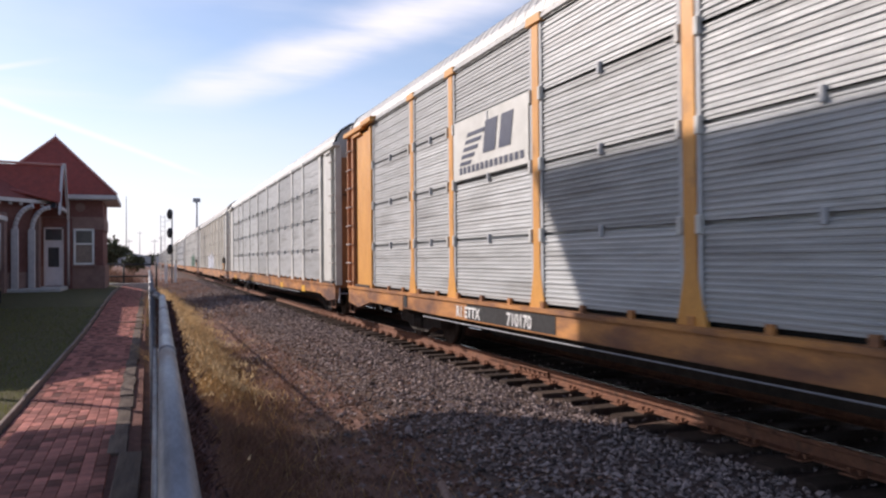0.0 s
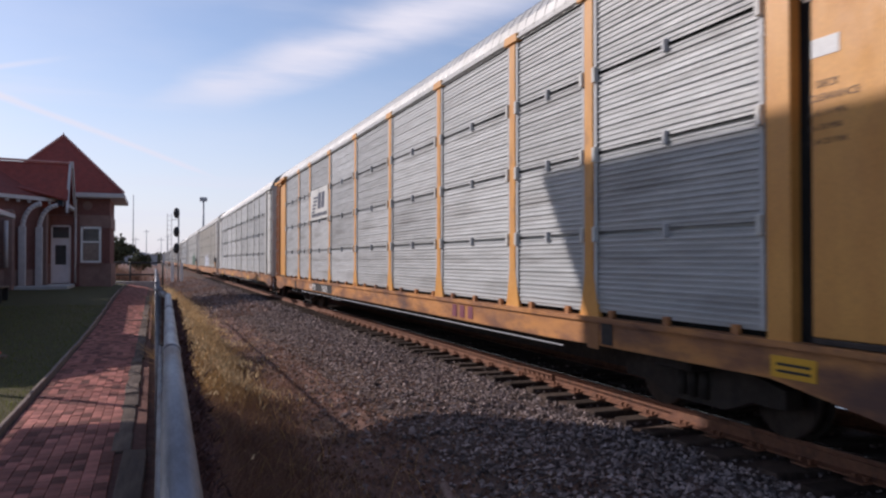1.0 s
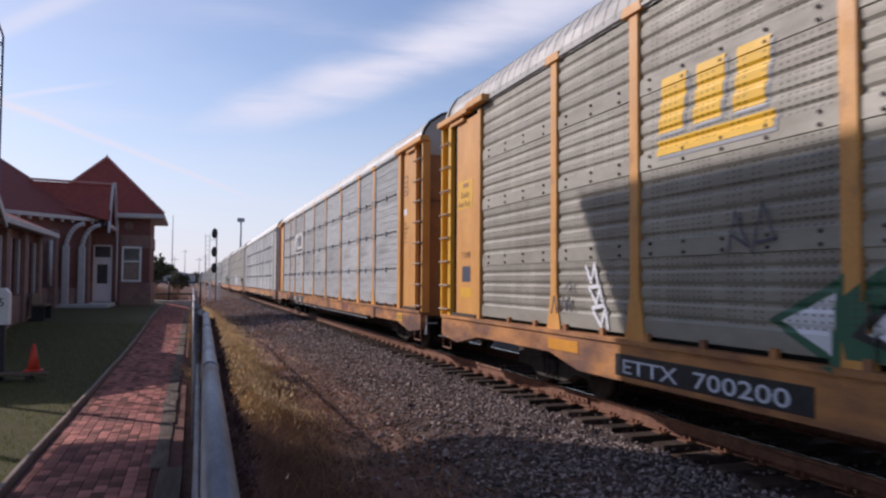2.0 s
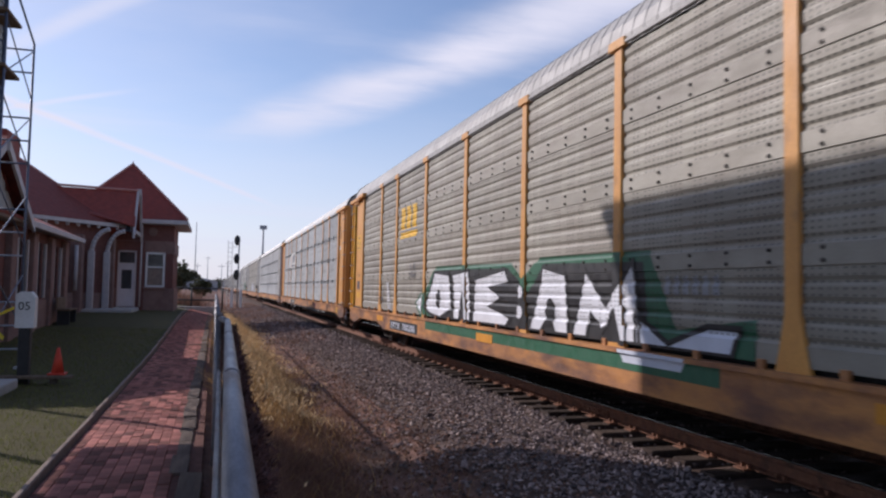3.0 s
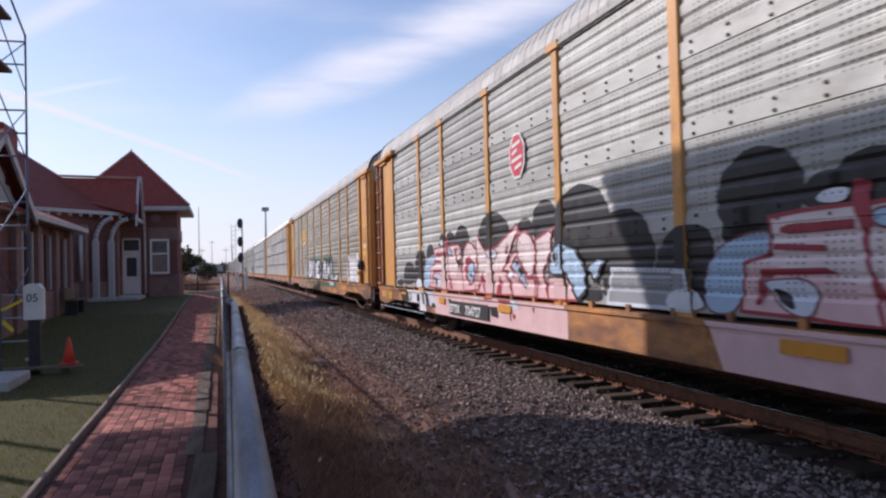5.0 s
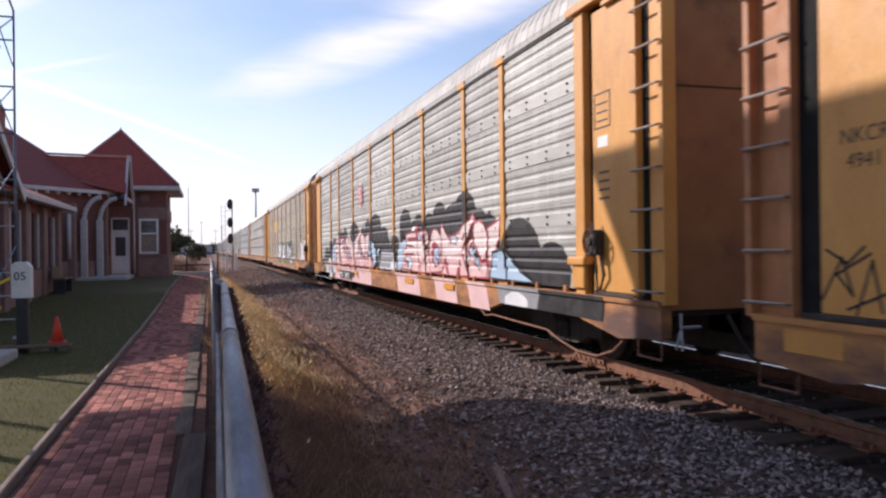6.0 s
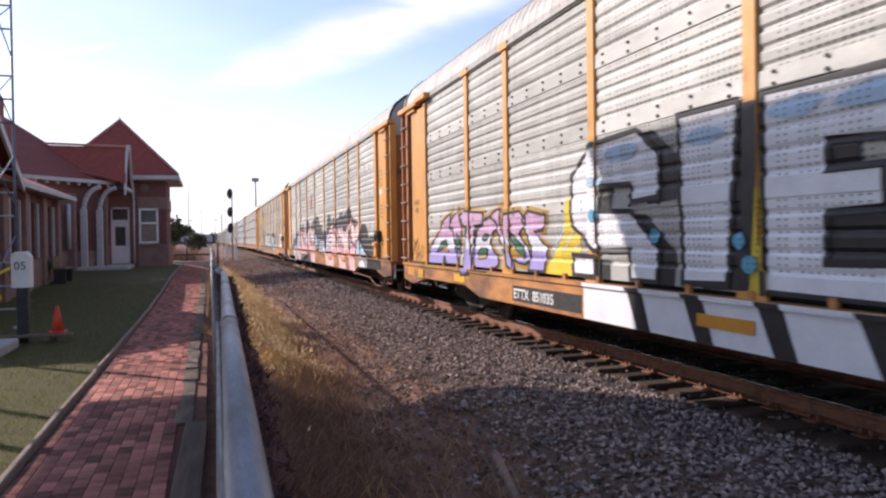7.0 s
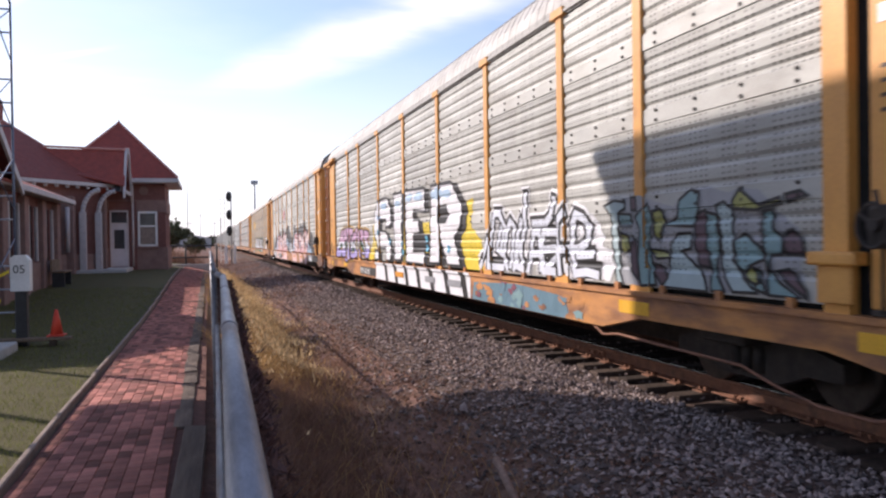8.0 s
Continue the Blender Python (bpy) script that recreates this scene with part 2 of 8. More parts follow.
M["brick_far"] = mat("path_brick_far", (0.36, 0.14, 0.108), (0.24, 0.088, 0.07), 7, 0.85, 0, 0.5, 80, island=0.6)
M["joint"] = mat("sand_joint", (0.20, 0.095, 0.075), (0.13, 0.065, 0.052), 12, 0.95, 0, 0.5, 60)
M["timber"] = mat("weathered_timber", (0.19, 0.145, 0.115), (0.105, 0.08, 0.068), 3, 0.9, 0, 0.8, 40, (5, 0.5, 2), vary=0.35)
M["kerb"] = mat("edging_board", (0.34, 0.27, 0.225), (0.23, 0.175, 0.145), 5, 0.9, 0, 0.4, 50, vary=0.1)
M["pipe"] = mat("galvanised_pipe", (0.25, 0.255, 0.28), (0.155, 0.155, 0.17), 4, 0.5, 0.55, 0.15, 60, (3, 0.5, 3), ((0.15, 0.10, 0.08), 2.6, 0.54, 0.74))
M["wire"] = mat("fence_wire", (0.12, 0.09, 0.08), (0.07, 0.05, 0.045), 20, 0.7, 0.5)
M["roof_red"] = mat("red_roof_tile", (0.26, 0.052, 0.036), (0.19, 0.04, 0.03), 4, 0.8, 0, 0.4, 30, vary=0.15, island=0.12)
M["ridge"] = mat("ridge_tile", (0.50, 0.25, 0.21), (0.40, 0.18, 0.15), 5, 0.8)
M["dbrick"] = mat("depot_brick", (0.20, 0.093, 0.08), (0.148, 0.068, 0.06), 6, 0.9, 0, 0.4, 30)
M["dstone"] = mat("depot_stone", (0.27, 0.175, 0.15), (0.21, 0.13, 0.115), 3, 0.9, 0, 0.4, 30, vary=0.12)
M["trim"] = mat("white_trim", (0.52, 0.48, 0.47), (0.42, 0.385, 0.38), 4, 0.7)
M["door_paint"] = mat("grey_door_paint", (0.52, 0.51, 0.54), (0.44, 0.43, 0.46), 3, 0.6)
M["clap"] = mat("clapboard_paint", (0.38, 0.39, 0.38), (0.31, 0.32, 0.31), 4, 0.75, 0, 0.2, 40)
M["scaff"] = mat("scaffold_tube", (0.16, 0.19, 0.26), (0.10, 0.12, 0.17), 5, 0.5, 0.5)
M["scaff_bar"] = mat("scaffold_bar", (0.45, 0.47, 0.50), (0.32, 0.33, 0.36), 6, 0.45, 0.6)
M["plank"] = mat("scaffold_plank", (0.22, 0.16, 0.11), (0.14, 0.10, 0.07), 4, 0.9, 0, 0.5, 40, (6, 1, 1))
M["cone"] = mat("cone_rubber", (0.72, 0.07, 0.03), (0.60, 0.055, 0.03), 6, 0.6)
M["black"] = mat("black_paint", (0.015, 0.015, 0.016), (0.025, 0.025, 0.026), 6, 0.6)
M["white"] = mat("white_enamel", (0.78, 0.78, 0.76), (0.66, 0.66, 0.64), 4, 0.6)
M["concrete"] = mat("pale_concrete", (0.50, 0.49, 0.47), (0.40, 0.39, 0.37), 4, 0.9, 0, 0.4, 40)
M["tape"] = mat("yellow_tape", (0.75, 0.60, 0.03), (0.65, 0.50, 0.03), 8, 0.5)
M["leaf"] = mat("far_foliage", (0.065, 0.075, 0.04), (0.095, 0.09, 0.05), 1.2, 0.9, island=0.4)
M["stake"] = mat("brown_stake", (0.34, 0.23, 0.18), (0.22, 0.14, 0.11), 5, 0.85, 0, 0.4, 50, (4, 4, 1))
M["bark"] = mat("bark", (0.12, 0.09, 0.07), (0.08, 0.06, 0.045), 6, 0.95, 0, 0.6, 30)
M["mast"] = mat("galvanised_mast", (0.38, 0.40, 0.42), (0.30, 0.31, 0.33), 3, 0.6, 0.4)
M["far_wall"] = mat("far_wall_paint", (0.48, 0.48, 0.50), (0.40, 0.40, 0.42), 0.6, 0.9)
for key, c in dict(g_white=(0.78, 0.79, 0.82), g_pale=(0.66, 0.70, 0.78), g_pink=(0.80, 0.54, 0.53), g_rose=(0.85, 0.71, 0.69), g_red=(0.38, 0.04, 0.06), g_black=(0.018, 0.018, 0.02), g_violet=(0.36, 0.31, 0.62), g_lilac=(0.56, 0.35, 0.52),
                   g_green=(0.03, 0.13, 0.07), g_yellow=(0.72, 0.55, 0.05), g_blue=(0.10, 0.38, 0.55), g_teal=(0.20, 0.33, 0.35), g_pale_teal=(0.36, 0.46, 0.48), g_maroon=(0.22, 0.07, 0.10), g_gray=(0.30, 0.31, 0.33), g_sky=(0.42, 0.58, 0.74), g_orange=(0.70, 0.30, 0.03), g_ochre=(0.42, 0.24, 0.04), g_olive=(0.30, 0.31, 0.10), g_plum=(0.12, 0.075, 0.095), g_logo_yellow=(0.86, 0.50, 0.02), g_navy=(0.05, 0.06, 0.10), g_stencil=(0.09, 0.05, 0.03), g_sill_blue=(0.12, 0.22, 0.28)).items():
    M[key] = mat("paint_" + key[2:], c, tuple(x * 0.84 for x in c), 2.5, 0.5, 0.0, 0.06, 90, slots=key not in ("g_black", "g_navy", "g_stencil"))


def glass_mat():
    m = mat("window_glass", (0.05, 0.055, 0.06), (0.03, 0.035, 0.04), 2, 0.1)
    return m


M["glass"] = glass_mat()


# ---- mesh helpers ----
def box(bm, x0, x1, y0, y1, z0, z1):
    v = [bm.verts.new(p) for p in ((x0, y0, z0), (x1, y0, z0), (x1, y1, z0), (x0, y1, z0), (x0, y0, z1), (x1, y0, z1), (x1, y1, z1), (x0, y1, z1))]
    for q in ((0, 3, 2, 1), (4, 5, 6, 7), (0, 1, 5, 4), (1, 2, 6, 5), (2, 3, 7, 6), (3, 0, 4, 7)):
        bm.faces.new([v[i] for i in q])
    return bm


def bev(bm, r, segs=2):
    bmesh.ops.bevel(bm, geom=bm.edges[:], offset=r, segments=segs, profile=0.5, affect="EDGES")
    return bm


def tube(bm, p, q, r, n=10, r2=None):
    """A capped round bar from p to q."""
    p, q = Vector(p), Vector(q)
    d = (q - p).normalized()
    u = d.orthogonal().normalized()
    w = d.cross(u)
    ends = []
    for c, rr in ((p, r), (q, r if r2 is None else r2)):
        ends.append([bm.verts.new(c + rr * (math.cos(2 * math.pi * i / n) * u + math.sin(2 * math.pi * i / n) * w)) for i in range(n)])
    for i in range(n):
        f = bm.faces.new((ends[0][i], ends[0][(i + 1) % n], ends[1][(i + 1) % n], ends[1][i]))
        f.smooth = n > 6
    bm.faces.new(ends[0][::-1]), bm.faces.new(ends[1])
    return bm


def prism(bm, poly, axis, a, b):
    """A flat outline drawn out along an axis. poly: pairs of the two other coordinates in x, y, z order."""
    def at(p, t):
        c = list(p)
        c.insert("xyz".index(axis), t)
        return bm.verts.new(c)
    lo, hi = [at(p, a) for p in poly], [at(p, b) for p in poly]
    n = len(poly)
    for i in range(n):
        bm.faces.new((lo[i], lo[(i + 1) % n], hi[(i + 1) % n], hi[i]))
    bm.faces.new(lo[::-1]), bm.faces.new(hi)
    bmesh.ops.recalc_face_normals(bm, faces=bm.faces[:])
    return bm


def slab(bm, pts, thick):
    """A flat plate of any outline in space, with a thickness."""
    pts = [Vector(p) for p in pts]
    nrm = (pts[1] - pts[0]).cross(pts[2] - pts[0]).normalized() * thick
    top, low = [bm.verts.new(p) for p in pts], [bm.verts.new(p - nrm) for p in pts]
    n = len(pts)
    for i in range(n):
        bm.faces.new((top[i], low[i], low[(i + 1) % n], top[(i + 1) % n]))
    bm.faces.new(top), bm.faces.new(low[::-1])
    bmesh.ops.recalc_face_normals(bm, faces=bm.faces[:])
    return bm


def mesh_of(bm, material, name="mesh"):
    me = bpy.data.meshes.new(name)
    bm.to_mesh(me)
    bm.free()
    me.materials.append(material)
    return me


def part(name, bm, material, parent=None, label="", m=None):
    """One mesh object from a bmesh or a ready mesh, under a thing or a part."""
    me = bm if isinstance(bm, bpy.types.Mesh) else mesh_of(bm, material, name)
    ob = new(name, me)
    if parent is not None:
        ob.parent = parent
    if m is not None:
        ob.matrix_basis = m
    if label:
        ob["label"] = label
    return ob


def thing(name, label, category, m=None, group="", kind=""):
    ob = new(name)
    ob.empty_display_size = 0.1
    if m is not None:
        ob.matrix_basis = m
    return tagged(ob, label, category, group, kind)


def soup(name, verts, faces, material):
    """A mesh from numpy arrays of vertices and equal-sided faces."""
    me = bpy.data.meshes.new(name)
    verts, faces = np.asarray(verts, np.float32), np.asarray(faces, np.int32)
    k = faces.shape[1]
    me.vertices.add(len(verts)), me.loops.add(faces.size), me.polygons.add(len(faces))
    me.vertices.foreach_set("co", verts.ravel())
    me.loops.foreach_set("vertex_index", faces.ravel())
    me.polygons.foreach_set("loop_start", np.arange(0, faces.size, k, dtype=np.int32))
    me.update(calc_edges=True)
    me.shade_flat()
    me.materials.append(material)
    return me


def smooth01(a, b, x):
    t = np.clip((x - a) / (b - a), 0, 1)
    return t * t * (3 - 2 * t)


rng_all = np.random.default_rng(7)


# ---- ground ----
def ground_z(x, y):
    """Height of the earth: level by the path, rising to the depot, a shallow ditch by the fence, the ballast shoulder."""
    x, y = np.asarray(x, float), np.asarray(y, float)
    rise = 0.45 * smooth01(17, 38, y) * smooth01(1.0, -2.5, x)
    ditch = -0.16 * smooth01(0.0, 1.2, x) * smooth01(3.6, 1.8, x)
    return -0.06 + rise + ditch


def make_ground():
    xs = np.unique(np.concatenate([np.linspace(-2500, -60, 8), np.linspace(-60, -8, 14), np.linspace(-8, 10, 46), np.linspace(10, 60, 10), np.linspace(60, 2500, 8)]))
    ys = np.unique(np.concatenate([np.linspace(-300, -20, 6), np.linspace(-20, 60, 90), np.linspace(60, 200, 12), np.linspace(200, 3500, 10)]))
    X, Y = np.meshgrid(xs, ys)
    Z = ground_z(X, Y) - 0.03
    V = np.stack([X, Y, Z], -1).reshape(-1, 3)
    nx = len(xs)
    i, j = np.meshgrid(np.arange(nx - 1), np.arange(len(ys) - 1))
    a = (j * nx + i).ravel()
    F = np.stack([a, a + 1, a + nx + 1, a + nx], -1)
    tagged(new("ground", soup("ground", V, F, M["dirt"])), "dry brown earth with sparse grass beside the railway", "ground", kind="structure")


def sheet(name, x0, x1, y0, y1, lift, material, step=0.5):
    xs, ys = np.linspace(x0, x1, max(2, int((x1 - x0) / step))), np.linspace(y0, y1, max(2, int((y1 - y0) / step)))
    X, Y = np.meshgrid(xs, ys)
    V = np.stack([X, Y, ground_z(X, Y) + lift], -1).reshape(-1, 3)
    nx = len(xs)
    i, j = np.meshgrid(np.arange(nx - 1), np.arange(len(ys) - 1))
    a = (j * nx + i).ravel()
    return soup(name, V, np.stack([a, a + 1, a + nx + 1, a + nx], -1), material)


def blades(n, xy, height, width, lean, segs=2, seed=1, base=0.0):
    """n thin leaning blades at the points xy, as one vertex and triangle list."""
    r = np.random.default_rng(seed)
    x, y = xy
    z = ground_z(x, y) + base
    h = height * r.uniform(0.55, 1.25, n) if np.isscalar(height) else height * r.uniform(0.6, 1.2, n)
    a, la = r.uniform(0, 2 * np.pi, n), r.uniform(0, 2 * np.pi, n)
    le = lean * r.uniform(0.2, 1.0, n)
    rows = []
    for s in range(segs + 1):
        t = s / segs
        cx, cy, cz = x + np.cos(la) * le * h * t ** 1.7, y + np.sin(la) * le * h * t ** 1.7, z + h * t * (1 - 0.25 * le * t)
        w = width * (1 - t) * 0.5 + 0.0008
        rows.append(np.stack([np.stack([cx - np.cos(a) * w, cy - np.sin(a) * w, cz], -1), np.stack([cx + np.cos(a) * w, cy + np.sin(a) * w, cz], -1)], 1))
    V = np.stack(rows, 1).reshape(-1, 3)
    k = 2 * (segs + 1)
    o = (np.arange(n) * k)[:, None]
    F = [np.concatenate([o + 2 * s, o + 2 * s + 1, o + 2 * s + 3, o + 2 * s + 2], 1) for s in range(segs)]
    return V, np.concatenate(F)


STONE_V = np.array([(1, 0, 0), (-1, 0, 0), (0, 1, 0), (0, -1, 0), (0, 0, 1), (0, 0, -1)], float)
STONE_F = np.array([(0, 2, 4), (2, 1, 4), (1, 3, 4), (3, 0, 4), (2, 0, 5), (1, 2, 5), (3, 1, 5), (0, 3, 5)])


def stones(x, y, z, size, seed):
    r = np.random.default_rng(seed)
    n = len(x)
    v = STONE_V[None] * r.uniform(0.55, 1.3, (n, 6, 1)) * (size[:, None, None] * np.array([1, 0.85, 0.65]))
    v += r.normal(0, 0.18, (n, 6, 3)) * size[:, None, None]
    a = r.uniform(0, 2 * np.pi, n)
    c, s = np.cos(a)[:, None], np.sin(a)[:, None]
    w = np.stack([v[..., 0] * c - v[..., 1] * s, v[..., 0] * s + v[..., 1] * c, v[..., 2]], -1)
    w += np.stack([x, y, z], -1)[:, None]
    F = STONE_F[None] + (np.arange(n) * 6)[:, None, None]
    return w.reshape(-1, 3), F.reshape(-1, 3)


TRACK_X, RAIL_TOP = 6.0, 0.17
NEAR_RAIL, FAR_RAIL = TRACK_X - 0.752, TRACK_X + 0.752


def ballast_z(x, y):
    x = np.asarray(x, float)
    up = smooth01(2.5, 4.3, x) * smooth01(11.5, 8.2, x)
    return ground_z(x, y) * (1 - up) + up * -0.055


def make_ballast():
    xs, ys = np.linspace(2.6, 12.0, 42), np.unique(np.concatenate([np.linspace(-6, 30, 80), np.linspace(30, 500, 30)]))
    X, Y = np.meshgrid(xs, ys)
    r = np.random.default_rng(3)
    V = np.stack([X, Y, ballast_z(X, Y) + r.normal(0, 0.008, X.shape) - 0.012], -1).reshape(-1, 3)
    nx = len(xs)
    i, j = np.meshgrid(np.arange(nx - 1), np.arange(len(ys) - 1))
    a = (j * nx + i).ravel()
    tagged(new("ballast_bed", soup("ballast_bed", V, np.stack([a, a + 1, a + nx + 1, a + nx], -1), M["ballast"])), "bed of crushed grey stone carrying the track", "ballast", kind="structure")
    r = np.random.default_rng(11)
    n = 42000
    y = 2.2 + 26 * r.random(n) ** 1.6
    x = r.uniform(1.0, 6.6, n)
    keep = r.random(n) < np.clip((x - 1.7) / 1.5, 0.08, 1)
    keep &= ~((x > 4.72) & (np.abs(((y + 0.05) / 0.54) % 1 - 0.5) > 0.27) & (x < 7.3))
    x, y = x[keep], y[keep]
    size = r.uniform(0.016, 0.038, len(x)) * np.where(r.random(len(x)) < 0.04, 1.5, 1.0)
    fx, fy = r.uniform(1.0, 5.0, 16000), r.uniform(27, 75, 16000)
    far = r.random(16000) < np.clip((fx - 0.6) / 1.8, 0.15, 1)
    fx, fy = fx[far], fy[far]
    x, y, size = np.concatenate([x, fx]), np.concatenate([y, fy]), np.concatenate([size, r.uniform(0.03, 0.075, len(fx))])
    V, F = stones(x, y, ballast_z(x, y) + r.uniform(-0.006, 0.014, len(x)), size, 12)
    tagged(new("ballast_stones", soup("ballast_stones", V, F, M["stone"])), "loose grey and tan crushed ballast stones", "ballast", kind="stuff")


def make_track():
    track = thing("railway_track", "rusty steel rails spiked to weathered wooden ties", "track", kind="structure")
    prof = [(-0.07, -0.17), (0.07, -0.17), (0.07, -0.155), (0.012, -0.135), (0.012, -0.05), (0.036, -0.035), (0.036, -0.008), (0.028, 0.0), (-0.028, 0.0), (-0.036, -0.008), (-0.036, -0.035), (-0.012, -0.05), (-0.012, -0.135), (-0.07, -0.155)]
    for x in (NEAR_RAIL, FAR_RAIL):
        rail = part("rail", prism(bmesh.new(), [(x + a, RAIL_TOP + b) for a, b in prof], "y", -20, 900), M["rust"], track, "rusty brown steel rail")
        part("rail_head", box(bmesh.new(), x - 0.024, x + 0.024, -20, 900, RAIL_TOP + 0.0005, RAIL_TOP + 0.003), M["railtop"], rail, "bright worn running surface")
    tie = mesh_of(bev(box(bmesh.new(), -1.30, 1.30, -0.115, 0.115, -0.17, 0.0), 0.012, 1), M["tie"], "tie")
    plate = bmesh.new()
    bev(box(plate, -0.18, 0.18, -0.09, 0.09, 0.0, 0.018), 0.004, 1)
    plate = mesh_of(plate, M["rust"], "tie_plate")
    spike = bmesh.new()
    for sx in (-1, 1):
        for sy in (-0.05, 0.05):
            box(spike, sx * 0.10 - 0.012, sx * 0.10 + 0.012, sy - 0.012, sy + 0.012, 0.018, 0.045)
            box(spike, sx * 0.095 - 0.022, sx * 0.095 + 0.022, sy - 0.018, sy + 0.018, 0.040, 0.055)
    spike = mesh_of(spike, M["rust"], "spikes")
    r = random.Random(4)
    for i in range(-6, 150):
        y = 0.22 + i * 0.54 + r.uniform(-0.03, 0.03)
        t = part("tie", tie, None, track, m=pose(TRACK_X + r.uniform(-0.06, 0.06), y, RAIL_TOP - 0.172 + r.uniform(-0.012, 0.004), 0, 0, r.uniform(-1.2, 1.2)))
        if 0 < y < 26:
            part("tie_plate", plate, None, track, m=pose(NEAR_RAIL, y, RAIL_TOP - 0.172))
            part("spikes", spike, None, track, m=pose(NEAR_RAIL, y, RAIL_TOP - 0.172))
    joint = bmesh.new()
    bev(box(joint, NEAR_RAIL - 0.05, NEAR_RAIL - 0.014, 9.6, 10.5, RAIL_TOP - 0.13, RAIL_TOP - 0.045), 0.006, 1)
    for k in range(6):
        tube(joint, (NEAR_RAIL - 0.075, 9.68 + k * 0.148, RAIL_TOP - 0.088), (NEAR_RAIL - 0.05, 9.68 + k * 0.148, RAIL_TOP - 0.088), 0.018, 6)
    part("joint_bar", joint, M["rust"], track, "bolted rusty joint bar")


make_ground()
tagged(new("lawn", sheet("lawn", -45, -1.46, -12, 62, 0.035, M["lawn"])), "mown green lawn between the path and the depot", "lawn", kind="structure")
make_ballast()
make_track()


# ---- brick path, edging and fence ----
PATH_L, PATH_R = -1.36, -0.31


def make_path():
    path = thing("brick_path", "red brick footpath with weathered timber edging", "path", kind="structure")
    part("bedding", sheet("bedding", PATH_L - 0.02, -0.06, -3, 62, 0.045, M["joint"]), None, path)
    n = 10
    pitch = (PATH_R - PATH_L) / n
    me = mesh_of(bev(box(bmesh.new(), -pitch / 2 + 0.002, pitch / 2 - 0.002, -0.101, 0.101, -0.03, 0.018), 0.003, 1), M["brick"], "brick")
    r = random.Random(8)
    V, F = [], []
    k = 0
    for j in range(0, 290):
        for i in range(n):
            y = 2.8 + (j + 0.5 * (i % 2)) * 0.206
            x = PATH_L + (i + 0.5) * pitch
            z = float(ground_z(x, y)) + 0.052 + r.uniform(-0.003, 0.003)
            if 4.6 < y < 10.8 and k < 300:
                k += 1
                part("brick", me, None, path, m=pose(x, y, z, r.uniform(-0.8, 0.8), r.uniform(-0.8, 0.8), r.uniform(-1, 1)))
            else:
                o = len(V)
                a, b, t = pitch / 2 - 0.002, 0.101, z + 0.018
                V += [(x - a, y - b, t - 0.05), (x + a, y - b, t - 0.05), (x + a, y + b, t - 0.05), (x - a, y + b, t - 0.05), (x - a, y - b, t), (x + a, y - b, t), (x + a, y + b, t), (x - a, y + b, t)]
                F += [(o + 4, o + 5, o + 6, o + 7), (o, o + 1, o + 5, o + 4), (o + 1, o + 2, o + 6, o + 5), (o + 2, o + 3, o + 7, o + 6), (o + 3, o, o + 4, o + 7)]
    rest = part("brickwork", soup("brickwork", V, F, M["brick_far"]), None, path)
    rest["kind"] = "stuff"
    # wide planks near by, then short narrow offcuts, then longer ones up to the far end
    y = 2.4
    while y < 36:
        length, half, x = (2.56, 0.10, -0.155) if y < 7.4 else (0.66 + 0.2 * r.random(), 0.085, -0.255) if y < 14 else (1.3, 0.085, -0.235)
        tm = mesh_of(bev(box(bmesh.new(), -half, half, -length / 2 + 0.012, length / 2 - 0.012, -0.10, 0.03), 0.012, 2), M["timber"], "edge_timber")
        c = y + length / 2
        part("edge_timber", tm, None, path, m=pose(x + r.uniform(-0.012, 0.012), c, float(ground_z(x, c)) + 0.052 + r.uniform(-0.014, 0.012), r.uniform(-0.4, 0.4), r.uniform(-1.5, 1.5), r.uniform(-1.0, 1.0)))
        y += length
    bm = mesh_of(bev(box(bmesh.new(), -0.026, 0.026, -1.2, 1.2, -0.10, 0.085), 0.01, 1), M["kerb"], "edge_board")
    for j in range(0, 18):
        y = 2.2 + j * 2.42
        part("edge_board", bm, None, path, m=pose(PATH_L - 0.045 - 0.004 * j, y, float(ground_z(PATH_L, y)) + 0.045, 0, r.uniform(-3, 3), r.uniform(-0.3, 0.5)))
    cross = bev(box(bmesh.new(), PATH_L, -0.1, 23.0, 23.18, 0.0, 0.06), 0.008, 1)
    part("cross_timber", cross, M["timber"], path, m=pose(0, 0, float(ground_z(-0.7, 23)) + 0.02))


PIPE_Z = 1.37


def pipe_x(y):
    return 0.031 + 0.0128 * y if y < 8.05 else 0.05


